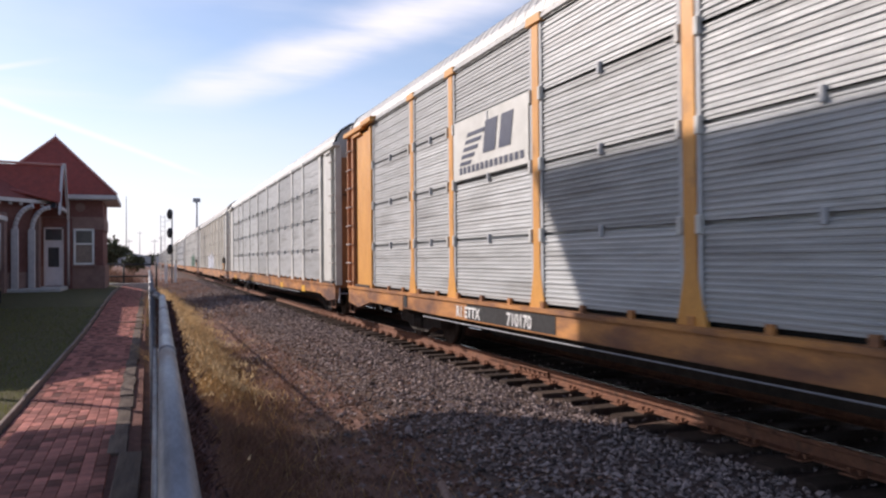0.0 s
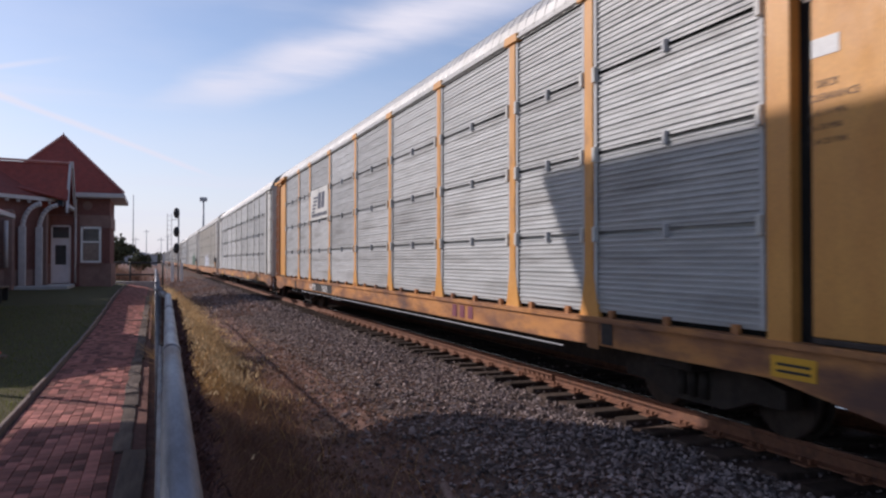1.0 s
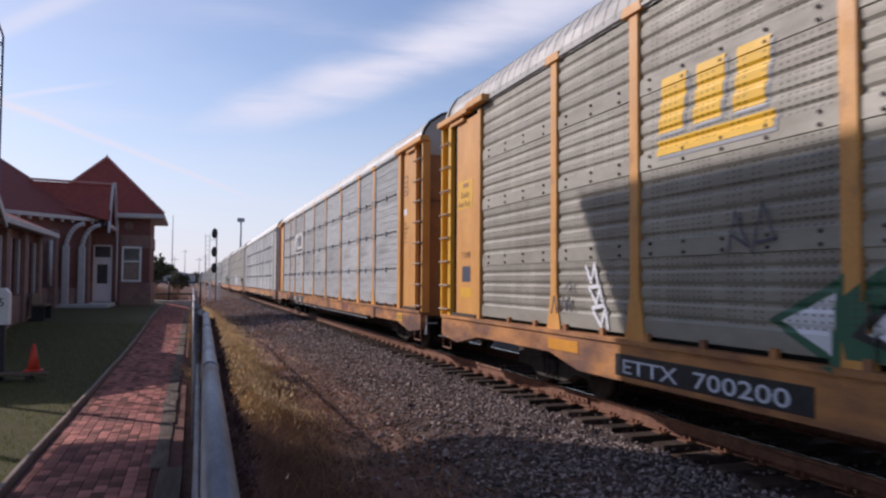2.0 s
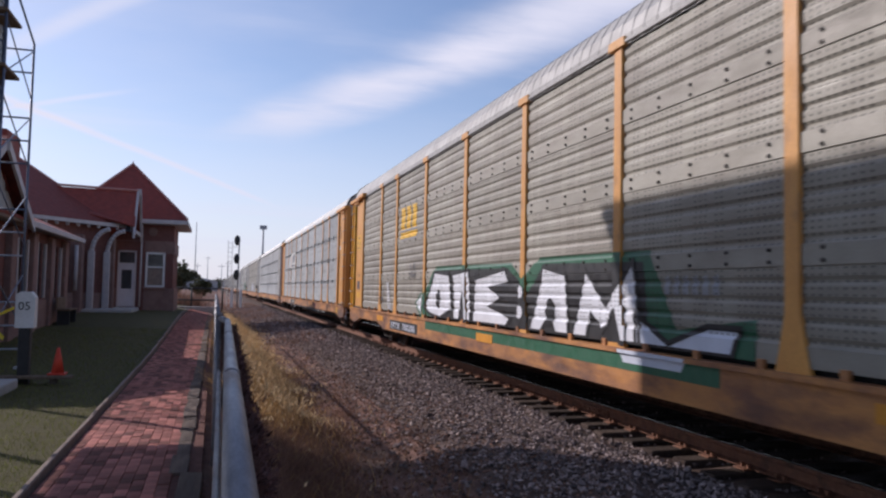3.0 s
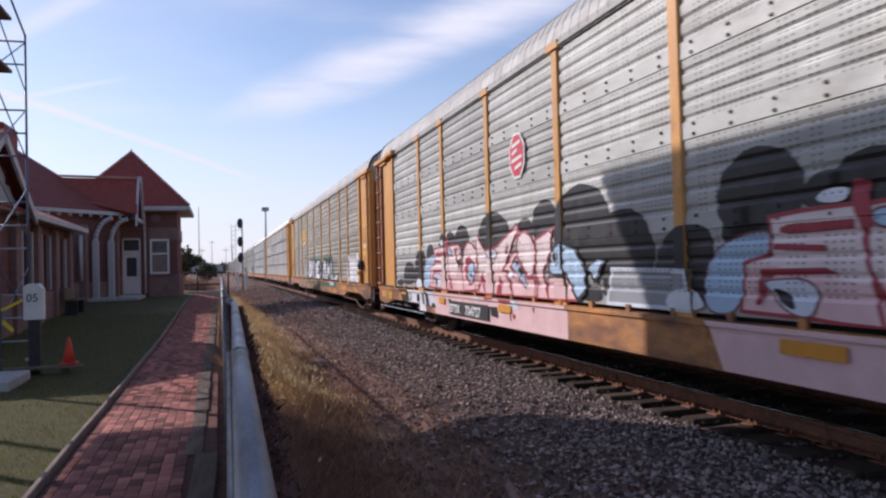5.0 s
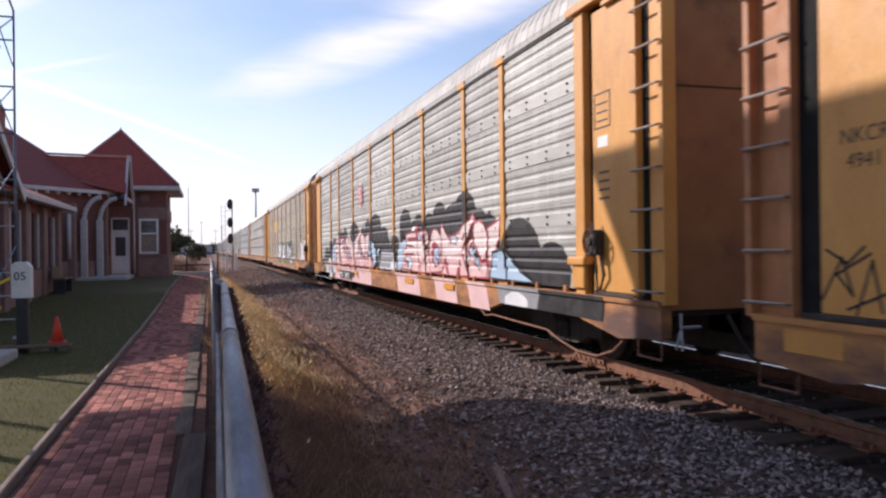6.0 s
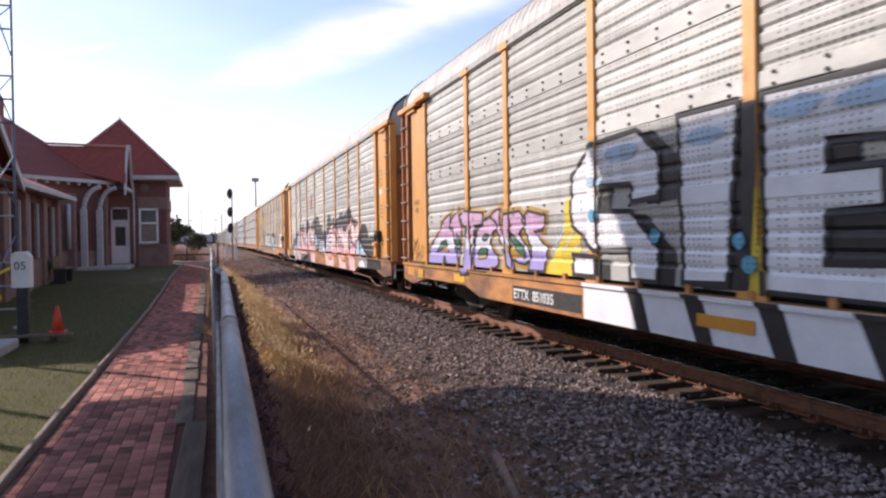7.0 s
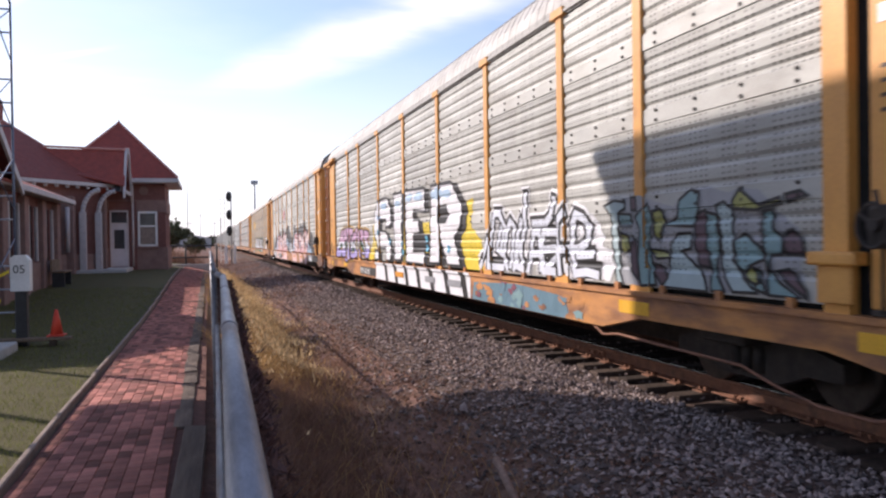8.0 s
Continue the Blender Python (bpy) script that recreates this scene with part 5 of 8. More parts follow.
def build_car(sp, turn=True):
    car = thing("auto_rack_car", sp["label"], "rail car", group="train of auto racks")
    # black filler box: shade of the interior given as colour
    part("rack_core", shared(("rack_core",), shade_box_bm, M["unlit"]), None, car)
    part("side_sill", shared(("side_sill", sp["name"]), lambda: sill_bm(0.645 if sp["kind"] == "seamed" else None), sp["sill"]), None, car, sp.get("sill_label", "orange steel side sill"))
    if sp["name"] in ("grey", "white", "pink"):
        part("brake_pipe", shared(("brake_pipe", sp["kind"]), lambda: tube(bmesh.new(), (SIDE - 0.03, -8.4, 0.575), (SIDE - 0.03, 8.4, 0.575), 0.009, 6) if sp["kind"] == "seamed" else tube(bmesh.new(), (SIDE - 0.05, 8.6, 0.44), (SIDE - 0.05, 13.4, 0.44), 0.010, 6), M["scaff_bar"]), None, car, "thin pale pipe under the sill")
    part("centre_sill", shared(("centre_sill",), lambda: prism(bmesh.new(), [(-13, 0.30), (-8.6, 0.30), (-8.2, 0.19), (8.2, 0.19), (8.6, 0.30), (13, 0.30), (13, 0.85), (-13, 0.85)], "x", -0.35, 0.35), M["under"]), None, car)
    part("deck_plate", shared(("deck_plate",), lambda: box(bmesh.new(), -1.45, 1.45, -13.2, 13.2, 0.78, 0.84), M["under"]), None, car)
    part("far_sill", shared(("far_sill",), lambda: box(bmesh.new(), 1.50, 1.62, -13.4, 13.4, 0.42, 1.0), M["under"]), None, car)
    roof = part("roof", shared(("roof", sp["name"]), lambda: roof_bm(RISE[sp["name"]]), sp["roof"]), None, car, "pale corrugated steel roof")
    part("roof_rail", shared(("roof_rail", sp["name"]), lambda: bev(box(bmesh.new(), SIDE - 0.05, SIDE + 0.05, -13.4, 13.4, Z_TOP, Z_TOP + 0.05), 0.01, 1), sp["roof"]), None, roof)
    kind = sp["kind"]
    for a, b in zip(POSTS, POSTS[1:]):
        y, w = (a + b) / 2, a - b
        for tier in range(4):
            part("wall_sheet", sheet_mesh(kind, w, sp["sheet"], tier), None, car, m=pose(sp_rng.uniform(0.001, 0.006), y, 0, 0, 0, sp_rng.uniform(-0.06, 0.06)))
            z = Z_DECK + (tier + 1) * (Z_TOP - Z_DECK) / 4
            if kind == "seamed":
                if tier < 3:
                    part("latch", shared(("latch",), lambda: bev(box(bmesh.new(), SIDE - 0.045, SIDE, -0.024, 0.024, -0.09, 0.035), 0.006, 1), M["strip"]), None, car, m=pose(0, y, z))
                    for e in (a - 0.13, b + 0.13):
                        part("clip", shared(("clip",), lambda: bev(box(bmesh.new(), SIDE - 0.055, SIDE, -0.03, 0.03, -0.09, 0.07), 0.006, 1), M["white_post"]), None, car, m=pose(0, e, z - 0.02))
        if kind == "seamed":
            for e in (a - 0.125, b + 0.125):
                part("edge_strip", shared(("edge_strip",), lambda: bev(box(bmesh.new(), SIDE - 0.022, SIDE - 0.012, -0.03, 0.03, Z_DECK + 0.02, Z_TOP - 0.02), 0.003, 1), M["strip"]), None, car, m=pose(0, e, 0))
        if kind == "ribbed":
            part("bolts", bolts_mesh(round(w, 2)), None, car, m=pose(0, y, 0))["kind"] = "stuff"
    for y in POSTS[1:-1]:
        part("side_post", shared(("side_post", sp["name"]), post_bm, sp["post"]), None, car, m=pose(0, y, 0))
    end_bay(car, 1, sp), end_bay(car, -1, sp)
    for ty in (-10.05, 10.05):
        part("bolster", shared(("bolster",), lambda: bev(box(bmesh.new(), -1.40, 1.40, -0.30, 0.30, 0.52, 0.80), 0.02, 1), M["under"]), None, car, m=pose(0, ty, 0))
        part("truck_frame", shared(("truck_frame",), frame_bm, M["under"]), None, car, m=pose(0, ty, 0))
        for d in (-0.865, 0.865):
            w = part("wheelset", shared(("wheelset",), wheel_bm, M["wheel"]), None, car, m=pose(0, ty + d, 0.355))
            if turn:
                WHEELSETS.append((w, ty + d))
    if kind == "ribbed":
        part("brake_chain", shared(("brake_chain",), chain_bm, M["rust"]), None, car, "slack rusty brake chain")
    if sp.get("brake"):
        part("hand_brake", shared(("hand_brake",), brake_bm, M["under"]), None, car, "dark hand brake wheel and housing")
        part("brake_bracket", shared(("brake_bracket",), brake_bracket_bm, M["orange"]), None, car)
    return car


def bolts_mesh(w):
    key = ("bolts", w)
    if key not in SHARED:
        bm = bmesh.new()
        n = max(3, round(w / 0.62))
        for z0 in TIERS[1:-1]:
            for z in (z0 + 0.035, z0 + 0.135):
                for i in range(n):
                    y = -w / 2 + (i + 0.5) * w / n
                    tube(bm, (SIDE - 0.006, y, z), (SIDE - 0.026, y, z), 0.017, 6)
        SHARED[key] = mesh_of(bm, M["under"], "bolts")
    return SHARED[key]


sp_rng = random.Random(31)
SPECS = dict(
    grey=dict(name="grey", kind="seamed", sheet=M["galv"], post=M["orange"], sill=M["sill"], roof=M["roof_sheet"], end=M["brown_end"], label="auto rack car with bright seamed steel sides and orange posts"),
    white=dict(name="white", kind="seamed", sheet=M["galv"], post=M["white_post"], sill=M["sill"], roof=M["roof_sheet"], end=M["brown_end"], label="auto rack car with pale grey sides and white posts"),
    grimy=dict(name="grimy", kind="ribbed", sheet=M["galv_dirty"], post=M["orange"], sill=M["sill"], roof=M["roof_dull"], end=M["brown_end"], brake=True, label="grimy ribbed auto rack car with painted lettering on its side"),
    pink=dict(name="pink", kind="ribbed", sheet=M["galv_pale"], post=M["orange"], sill=M["sill"], roof=M["roof_dull"], end=M["brown_end"], brake=True, label="ribbed auto rack car with a pink and black mural"),
    sier=dict(name="sier", kind="ribbed", sheet=M["galv_pale"], post=M["orange"], sill=M["sill"], roof=M["roof_dull"], end=M["brown_end"], brake=True, label="ribbed auto rack car with large white block lettering"),
)
CARS = {}
for i, key in enumerate(("grey", "grimy", "pink", "sier")):
    CARS[i] = build_car(SPECS[key])
CARS[-1] = build_car(SPECS["white"])


# ---- painted marks: outlines laid on the wall's relief ----
def paint(car, name, outline_mesh, kind, material, lift, parent=None, label=""):
    """Lays flat faces (right = -y, up = z) on the ribbed side, over posts and sill, as one skin."""
    bm = bmesh.new()
    bm.from_mesh(outline_mesh)
    bpy.data.meshes.remove(outline_mesh)
    bmesh.ops.triangulate(bm, faces=bm.faces[:])
    zs = [v.co.z for v in bm.verts]
    lo, hi = min(zs), max(zs)
    cuts = [(p[0], "z") for p in PROFILES[kind] if lo < p[0] < hi] + [(q, "z") for q in (Z_SILL + 0.004, 0.66, 0.90, 0.951, 1.0, 1.20, 1.42) if lo < q < hi]
    ys = [v.co.y for v in bm.verts]
    for p in POSTS[1:-1]:
        for e in (-0.20, -0.14, -0.088, 0.088, 0.14, 0.20):
            if min(ys) < p + e < max(ys):
                cuts.append((p + e, "y"))
    for e in (-8.9, 8.9):
        if min(ys) < e < max(ys) and lo < 0.66:
            cuts.append((e, "y"))
    for v, ax in cuts:
        co, no = ((0, 0, v), (0, 0, 1)) if ax == "z" else ((0, v, 0), (0, 1, 0))
        bmesh.ops.bisect_plane(bm, geom=bm.verts[:] + bm.edges[:] + bm.faces[:], plane_co=co, plane_no=no, dist=1e-5)
    bmesh.ops.triangulate(bm, faces=bm.faces[:])
    V, F = [], []
    for f in bm.faces:
        c = f.calc_center_median()
        o = len(V)
        foot = 0.088 if c.z > 1.42 else 0.14 if c.z > 1.20 else 0.20
        on_post = any(abs(c.y - p) < foot for p in POSTS[1:-1]) and c.z > 0.90
        if c.z < Z_SILL + 0.004 or (c.z < 0.66 and abs(c.y) > 8.9):
            continue
        for v in f.verts:
            if c.z < 0.90:
                d = 0.07
            elif c.z < 0.951:
                d = 0.10
            elif on_post:
                d = 0.030
            elif c.z < 1.0:
                break
            elif abs(c.y) > 11.75:
                d = 0.03
            else:
                d = depth_at(kind, v.co.z) if kind == "ribbed" else max(depth_at(kind, v.co.z), -0.005)
            V.append((SIDE - d - lift, v.co.y, v.co.z))
        if len(V) == o + 3:
            (_, ya, za), (_, yb, zb), (_, yc, zc) = V[o:o + 3]
            outward = (yb - ya) * (zc - za) - (zb - za) * (yc - ya) < 0
            F.append((o, o + 1, o + 2) if outward else (o, o + 2, o + 1))
    bm.free()
    # join the triangles that share corners
    seen, order = {}, []
    for co in V:
        key = tuple(round(c, 5) for c in co)
        order.append(seen.setdefault(key, len(seen)))
    V, F = list(seen), [[order[i] for i in f] for f in F]
    ob = part(name, soup(name, V, F, material), None, parent or car, label)
    return ob


def flat(polys):
    """Flat outline mesh from polygons of (right, up) pairs; right runs along -y."""
    bm = bmesh.new()
    for p in polys:
        bm.faces.new([bm.verts.new((0, -u, z)) for u, z in p])
    bmesh.ops.remove_doubles(bm, verts=bm.verts[:], dist=1e-4)
    me = bpy.data.meshes.new("outline")
    bm.to_mesh(me)
    bm.free()
    return me


def blob(u, z, ru, rz, n=18, wob=0.0, seed=0, lowest=0.0):
    r = random.Random(seed)
    return [(u + ru * (1 + r.uniform(-wob, wob)) * math.cos(2 * math.pi * i / n), max(lowest, z + rz * (1 + r.uniform(-wob, wob)) * math.sin(2 * math.pi * i / n))) for i in range(n)]


def grow(poly, d):
    """A polygon pushed outward by d from its middle."""
    cu, cz = sum(p[0] for p in poly) / len(poly), sum(p[1] for p in poly) / len(poly)
    out = []
    for u, z in poly:
        l = math.hypot(u - cu, z - cz) or 1
        out.append((u + (u - cu) / l * d, z + (z - cz) / l * d))
    return out


def ring(poly, w):
    """A closed stroke of width w along an outline, as quads that meet at mitred corners."""
    n = len(poly)
    sides = []
    for k in range(n):
        a, b, c = Vector(poly[k - 1]), Vector(poly[k]), Vector(poly[(k + 1) % n])
        d1, d2 = (b - a).normalized(), (c - b).normalized()
        n1, n2 = Vector((d1.y, -d1.x)), Vector((d2.y, -d2.x))
        m = n1 + n2
        m = m.normalized() / max(0.45, m.normalized().dot(n1)) if m.length > 0.05 else n1
        sides.append((b + m * w / 2, b - m * w / 2))
    out = []
    for k in range(n):
        (p, q), (r, s) = sides[k], sides[(k + 1) % n]
        out.append([tuple(p), tuple(r), tuple(s), tuple(q)])
    return out


def rect(u0, u1, z0, z1):
    return [(u0, z0), (u1, z0), (u1, z1), (u0, z1)]


def plain_text(car, s, u, z, size, material, x, name="lettering", sx=1.0, offset=0.0):
    me = text_mesh(s, size, material, 0.0, offset)
    for v in me.vertices:
        v.co = (x, -(u + v.co.x * sx), z + v.co.y)
    return part(name, me, None, car)


def plate(car, name, u0, u1, z0, z1, x, material, label=""):
    return part(name, box(bmesh.new(), x, x + 0.004, -u1, -u0, z0, z1), material, car, label)


SILL_X = SIDE - 0.074


def mark_grey(car):
    # white plate with a dark emblem: slanting bars and two bold strokes
    pl = plate(car, "emblem_plate", -6.9, -4.42, 2.72, 3.60, SIDE - 0.035, M["white_post"], "white plate with dark emblem")
    x = SIDE - 0.039
    bars = bmesh.new()
    for k in range(5):
        z = 3.38 - k * 0.10
        slab(bars, [(x, 6.62 - 0.07 * (4 - k) + 0.0, z), (x, 6.62 - 0.07 * (4 - k) - 0.62 + 0.05 * k, z), (x, 6.66 - 0.07 * (4 - k) - 0.62 + 0.05 * k, z - 0.055), (x, 6.66 - 0.07 * (4 - k), z - 0.055)], 0.003)
    for ya, w in ((5.70, 0.40), (5.18, 0.36)):
        slab(bars, [(x, ya, 3.46), (x, ya - w, 3.46), (x, ya - w + 0.10, 3.02), (x, ya + 0.10, 3.02)], 0.003)
    for k in range(14):
        y = 6.66 - k * 0.155
        slab(bars, [(x, y, 2.90), (x, y - 0.10, 2.90), (x, y - 0.10, 2.80), (x, y, 2.80)], 0.003)
    part("emblem", bars, M["g_navy"], pl)
    plate(car, "number_ground", -6.35, -3.72, 0.665, 0.885, SILL_X - 0.002, M["black"], "black lettering ground")
    plain_text(car, "R1 ETTX", -6.75, 0.69, 0.22, M["white"], SILL_X - 0.005, sx=1.05, offset=0.006)
    plain_text(car, "710170", -5.0, 0.685, 0.23, M["white"], SILL_X - 0.005, sx=1.0, offset=0.006)
    for u, w in ((5.0, 0.26), (5.32, 0.26), (5.64, 0.26)):
        plate(car, "red_mark", u, u + w - 0.08, 0.69, 0.87, SILL_X - 0.003, M["g_maroon"], "dull red stencilled mark")
    for u in (-9.6, 9.0):
        b = plate(car, "dark_patch", u, u + 0.22, 0.62, 0.92, SILL_X - 0.004, M["brown_end"])
        plate(car, "dark_patch", u + 0.28, u + 0.48, 0.68, 0.90, SILL_X - 0.006, M["black"])
    plate(car, "yellow_label", 11.62, 12.05, 0.68, 0.84, SILL_X - 0.003, M["yellow_patch"], "small yellow label")
    for k in range(2):
        plate(car, "label_line", 11.68, 12.0, 0.72 + 0.05 * k, 0.74 + 0.05 * k, SILL_X - 0.006, M["black"])
    end_marks(car, True, -0.12, 0.50, 0.42)


def end_marks(car, words=True, du=0.0, df=0.0, dl=0.0):
    """Stencils on the rear end panel: a ruled frame, a paper label and lines of writing."""
    x = SIDE - 0.034
    for u0, u1, z0, z1 in ((12.02, 12.40, 3.30, 3.32), (12.02, 12.40, 2.90, 2.92), (12.02, 12.04, 2.90, 3.32), (12.38, 12.40, 2.90, 3.32)):
        plate(car, "frame_line", u0 + du, u1 + du, z0 + df, z1 + df, x, M["g_stencil"])
    for k in range(3):
        plate(car, "stencil_line", 12.08 + du, 12.33 + du, 2.98 + 0.10 * k + df, 3.0 + 0.10 * k + df, x, M["g_stencil"])
    plate(car, "paper_label", 12.10 + du, 12.34 + du, 2.56 + dl, 2.69 + dl, x, M["white"], "small white label")
    if words:
        for k, s in enumerate(("DECK", "CLEARANCE")):
            plain_text(car, s, 12.14 - 0.06 * (k > 0) + du, 2.34 - 0.095 * k + dl, 0.075, M["g_stencil"], x, name="stencil")
        for k, s in enumerate(("A 63 34 MIN.", "B 6 70 MIN.", "C 64 20 MIN.")):
            plain_text(car, s, 12.07 + du, 2.14 - 0.10 * k + dl, 0.062, M["g_stencil"], x, name="stencil")
    else:
        for k in range(4):
            plate(car, "stencil_line", 12.12 + du, 12.36 + du, 1.95 + 0.1 * k + dl, 1.98 + 0.1 * k + dl, x, M["g_stencil"])


WORD = [
    [(-4.18, 1.19), (-3.41, 1.93), (-2.37, 1.87), (-2.22, 1.19), (-2.94, 1.0), (-3.75, 1.06)],
    [(-2.02, 1.0), (-2.16, 1.87), (-1.16, 1.93), (-1.02, 1.0), (-1.35, 1.0), (-1.45, 1.5), (-1.7, 1.0)],
    [(-0.87, 1.0), (-0.83, 1.77), (0.68, 1.91), (0.85, 1.68), (-0.1, 1.62), (0.5, 1.45), (-0.1, 1.3), (0.94, 1.15), (0.75, 1.0)],
    [(1.7, 1.0), (2.16, 1.91), (2.87, 1.8), (3.0, 1.0), (2.6, 1.0), (2.4, 1.25), (2.1, 1.0)],
    [(3.1, 1.0), (3.43, 1.85), (3.96, 1.42), (4.6, 1.91), (4.75, 1.0), (4.35, 1.0), (4.2, 1.35), (3.9, 1.1), (3.6, 1.3), (3.5, 1.0)],
    [(4.67, 1.0), (4.62, 1.34), (5.3, 1.06), (5.93, 1.26), (6.4, 1.26), (6.3, 1.0)],
]


def mark_grimy(car):
    # yellow emblem of three bold shapes over a bar
    shapes = [[(u + 0.10, 3.56), (u + 0.50, 3.56), (u + 0.40, 3.02), (u, 3.02)] for u in (-6.64, -6.08, -5.52)]
    paint(car, "emblem_shadow", flat([[(u + 0.04, z - 0.04) for u, z in p] for p in shapes] + [rect(-6.62, -4.96, 2.76, 2.92)]), "ribbed", M["g_gray"], 0.004)
    paint(car, "emblem", flat(shapes + [rect(-6.64, -5.0, 2.80, 2.95)]), "ribbed", M["g_logo_yellow"], 0.008, label="bold yellow painted emblem")
    plate(car, "number_ground", -7.35, -4.55, 0.555, 0.785, SILL_X - 0.002, M["black"])
    plain_text(car, "ETTX  700200", -7.22, 0.59, 0.21, M["g_pale"], SILL_X - 0.005, sx=1.95, offset=0.002)
    # arrow-headed tag then the big white words
    paint(car, "outline_paint", flat([[(-5.1, 1.25), (-4.35, 0.90), (-4.3, 1.62)]]), "ribbed", M["g_green"], 0.004)
    paint(car, "letter_paint", flat([[(-4.95, 1.25), (-4.42, 1.02), (-4.4, 1.48)]]), "ribbed", M["g_white"], 0.008)
    paint(car, "outline_paint", flat([[(-4.3, 0.96 + 0.05), (6.6, 1.0), (6.6, 1.35), (5.4, 1.2), (4.9, 2.02), (2.0, 2.05), (1.4, 1.75), (0.9, 2.0), (-3.4, 2.05), (-4.4, 1.4)]]), "ribbed", M["g_green"], 0.002, label="green sprayed halo")
    paint(car, "outline_paint", flat([[(-3.6, 1.0), (4.9, 1.0), (4.8, 1.9), (2.2, 1.95), (1.6, 1.55), (0.8, 1.92), (-3.3, 1.96)]]), "ribbed", M["g_black"], 0.005, label="black painted ground")
    for k, p in enumerate(WORD):
        soft_shape(car, "letter_paint", p, M["g_white"] if k < 5 else M["g_pale"], M["g_black"], 0.009 + 0.001 * (k % 2), 0.06, "white painted letter")
        if k in (0, 3):
            cu, cz = sum(q[0] for q in p) / len(p), sum(q[1] for q in p) / len(p)
            paint(car, "outline_paint", flat([blob(cu, cz, 0.16, 0.2, 10)]), "ribbed", M["g_black"], 0.017)
    for z in (1.25, 1.55):
        paint(car, "letter_paint", flat([blob(1.35, z, 0.14, 0.10, 8)]), "ribbed", M["g_white"], 0.016)
    paint(car, "outline_paint", flat([rect(-3.9, 6.2, 0.72, 0.90)]), "ribbed", M["g_green"], 0.002)
    paint(car, "letter_paint", flat([[(4.5, 0.80), (5.6, 0.80), (5.7, 0.94), (4.4, 0.94)]]), "ribbed", M["g_pale"], 0.006)
    for k in range(6):
        paint(car, "tag_paint", flat([[(5.2 + 0.16 * k, 1.55), (5.3 + 0.16 * k, 1.55), (5.28 + 0.16 * k, 1.75), (5.2 + 0.16 * k, 1.72)]]), "ribbed", M["g_gray"], 0.004)
    # ghostly white block tag near the brake
    base = [blob(u, 1.42, w, h, 16, 0.05, k, 1.0) for k, (u, w, h) in enumerate(((9.25, 0.32, 0.55), (9.72, 0.24, 0.50), (10.12, 0.22, 0.53), (10.42, 0.14, 0.48), (10.88, 0.42, 0.58), (11.34, 0.22, 0.50)))]
    for k, p in enumerate(base):
        paint(car, "tag_paint", flat([p]), "ribbed", M["g_white"], 0.005 + 0.0012 * (k % 3), label="worn white sprayed block letter")
    for k, (u, z0, z1) in enumerate(((9.42, 1.40, 1.55), (9.98, 1.25, 1.42), (10.30, 1.10, 1.36), (10.72, 1.20, 1.72), (10.90, 1.12, 1.40), (11.18, 1.15, 1.50))):
        paint(car, "tag_paint", flat([blob(u, (z0 + z1) / 2, 0.03, (z1 - z0) / 2, 8)]), "ribbed", M["g_gray"], 0.010)
    scribble(car, [[(-8.10, 1.72), (-7.98, 1.55), (-7.90, 1.75), (-7.82, 1.50), (-8.02, 1.48)], [(-8.00, 1.45), (-7.86, 1.30), (-7.78, 1.48), (-7.70, 1.28), (-7.95, 1.25)], [(-7.92, 1.20), (-7.75, 1.05), (-7.66, 1.25), (-7.60, 1.04)]], 0.045, M["g_white"], SIDE - 0.022, label="loose white sprayed scribble")
    scribble(car, [[(-9.0, 1.15), (-8.92, 1.36), (-8.84, 1.16), (-8.80, 1.34)], [(-8.72, 1.18), (-8.66, 1.38), (-8.58, 1.20), (-8.50, 1.36), (-8.46, 1.20)], [(-8.62, 1.45), (-8.48, 1.55), (-8.42, 1.42)], [(-5.55, 1.82), (-5.45, 2.15), (-5.30, 1.85), (-5.50, 1.95)], [(-5.25, 1.80), (-5.12, 2.2), (-4.98, 1.9), (-5.2, 1.88)]], 0.022, M["g_navy"], SIDE - 0.034)
    # sign and patches on the front end panel
    x = SIDE - 0.034
    sg = plate(car, "yellow_sign", -12.70, -11.95, 2.78, 3.26, x, M["yellow_patch"], "yellow sign with brown lettering")
    plain_text(sg, "Quality", -12.54, 2.97, 0.15, M["brown_end"], x - 0.003)
    plain_text(sg, "Auto Rack", -12.66, 2.82, 0.14, M["brown_end"], x - 0.003)
    plate(sg, "word_bar", -12.42, -12.17, 3.14, 3.21, x - 0.003, M["brown_end"])
    plate(car, "blue_patch", -12.45, -12.05, 1.54, 1.80, x, M["g_navy"], "dark blue square patch")
    plate(car, "yellow_label", -12.52, -12.0, 1.28, 1.44, x, M["yellow_patch"])
    plain_text(car, "T 9348", -12.48, 1.94, 0.15, M["g_stencil"], x)
    plate(car, "yellow_label", 12.18, 12.68, 1.87, 2.02, x, M["yellow_patch"])
    end_marks(car, False, 0.20, -0.62, -0.45)
    for u in (-9.0, -0.5, 7.9):
        plate(car, "yellow_patch", u, u + 0.8, 0.70, 0.84, SILL_X - 0.003, M["g_orange"])


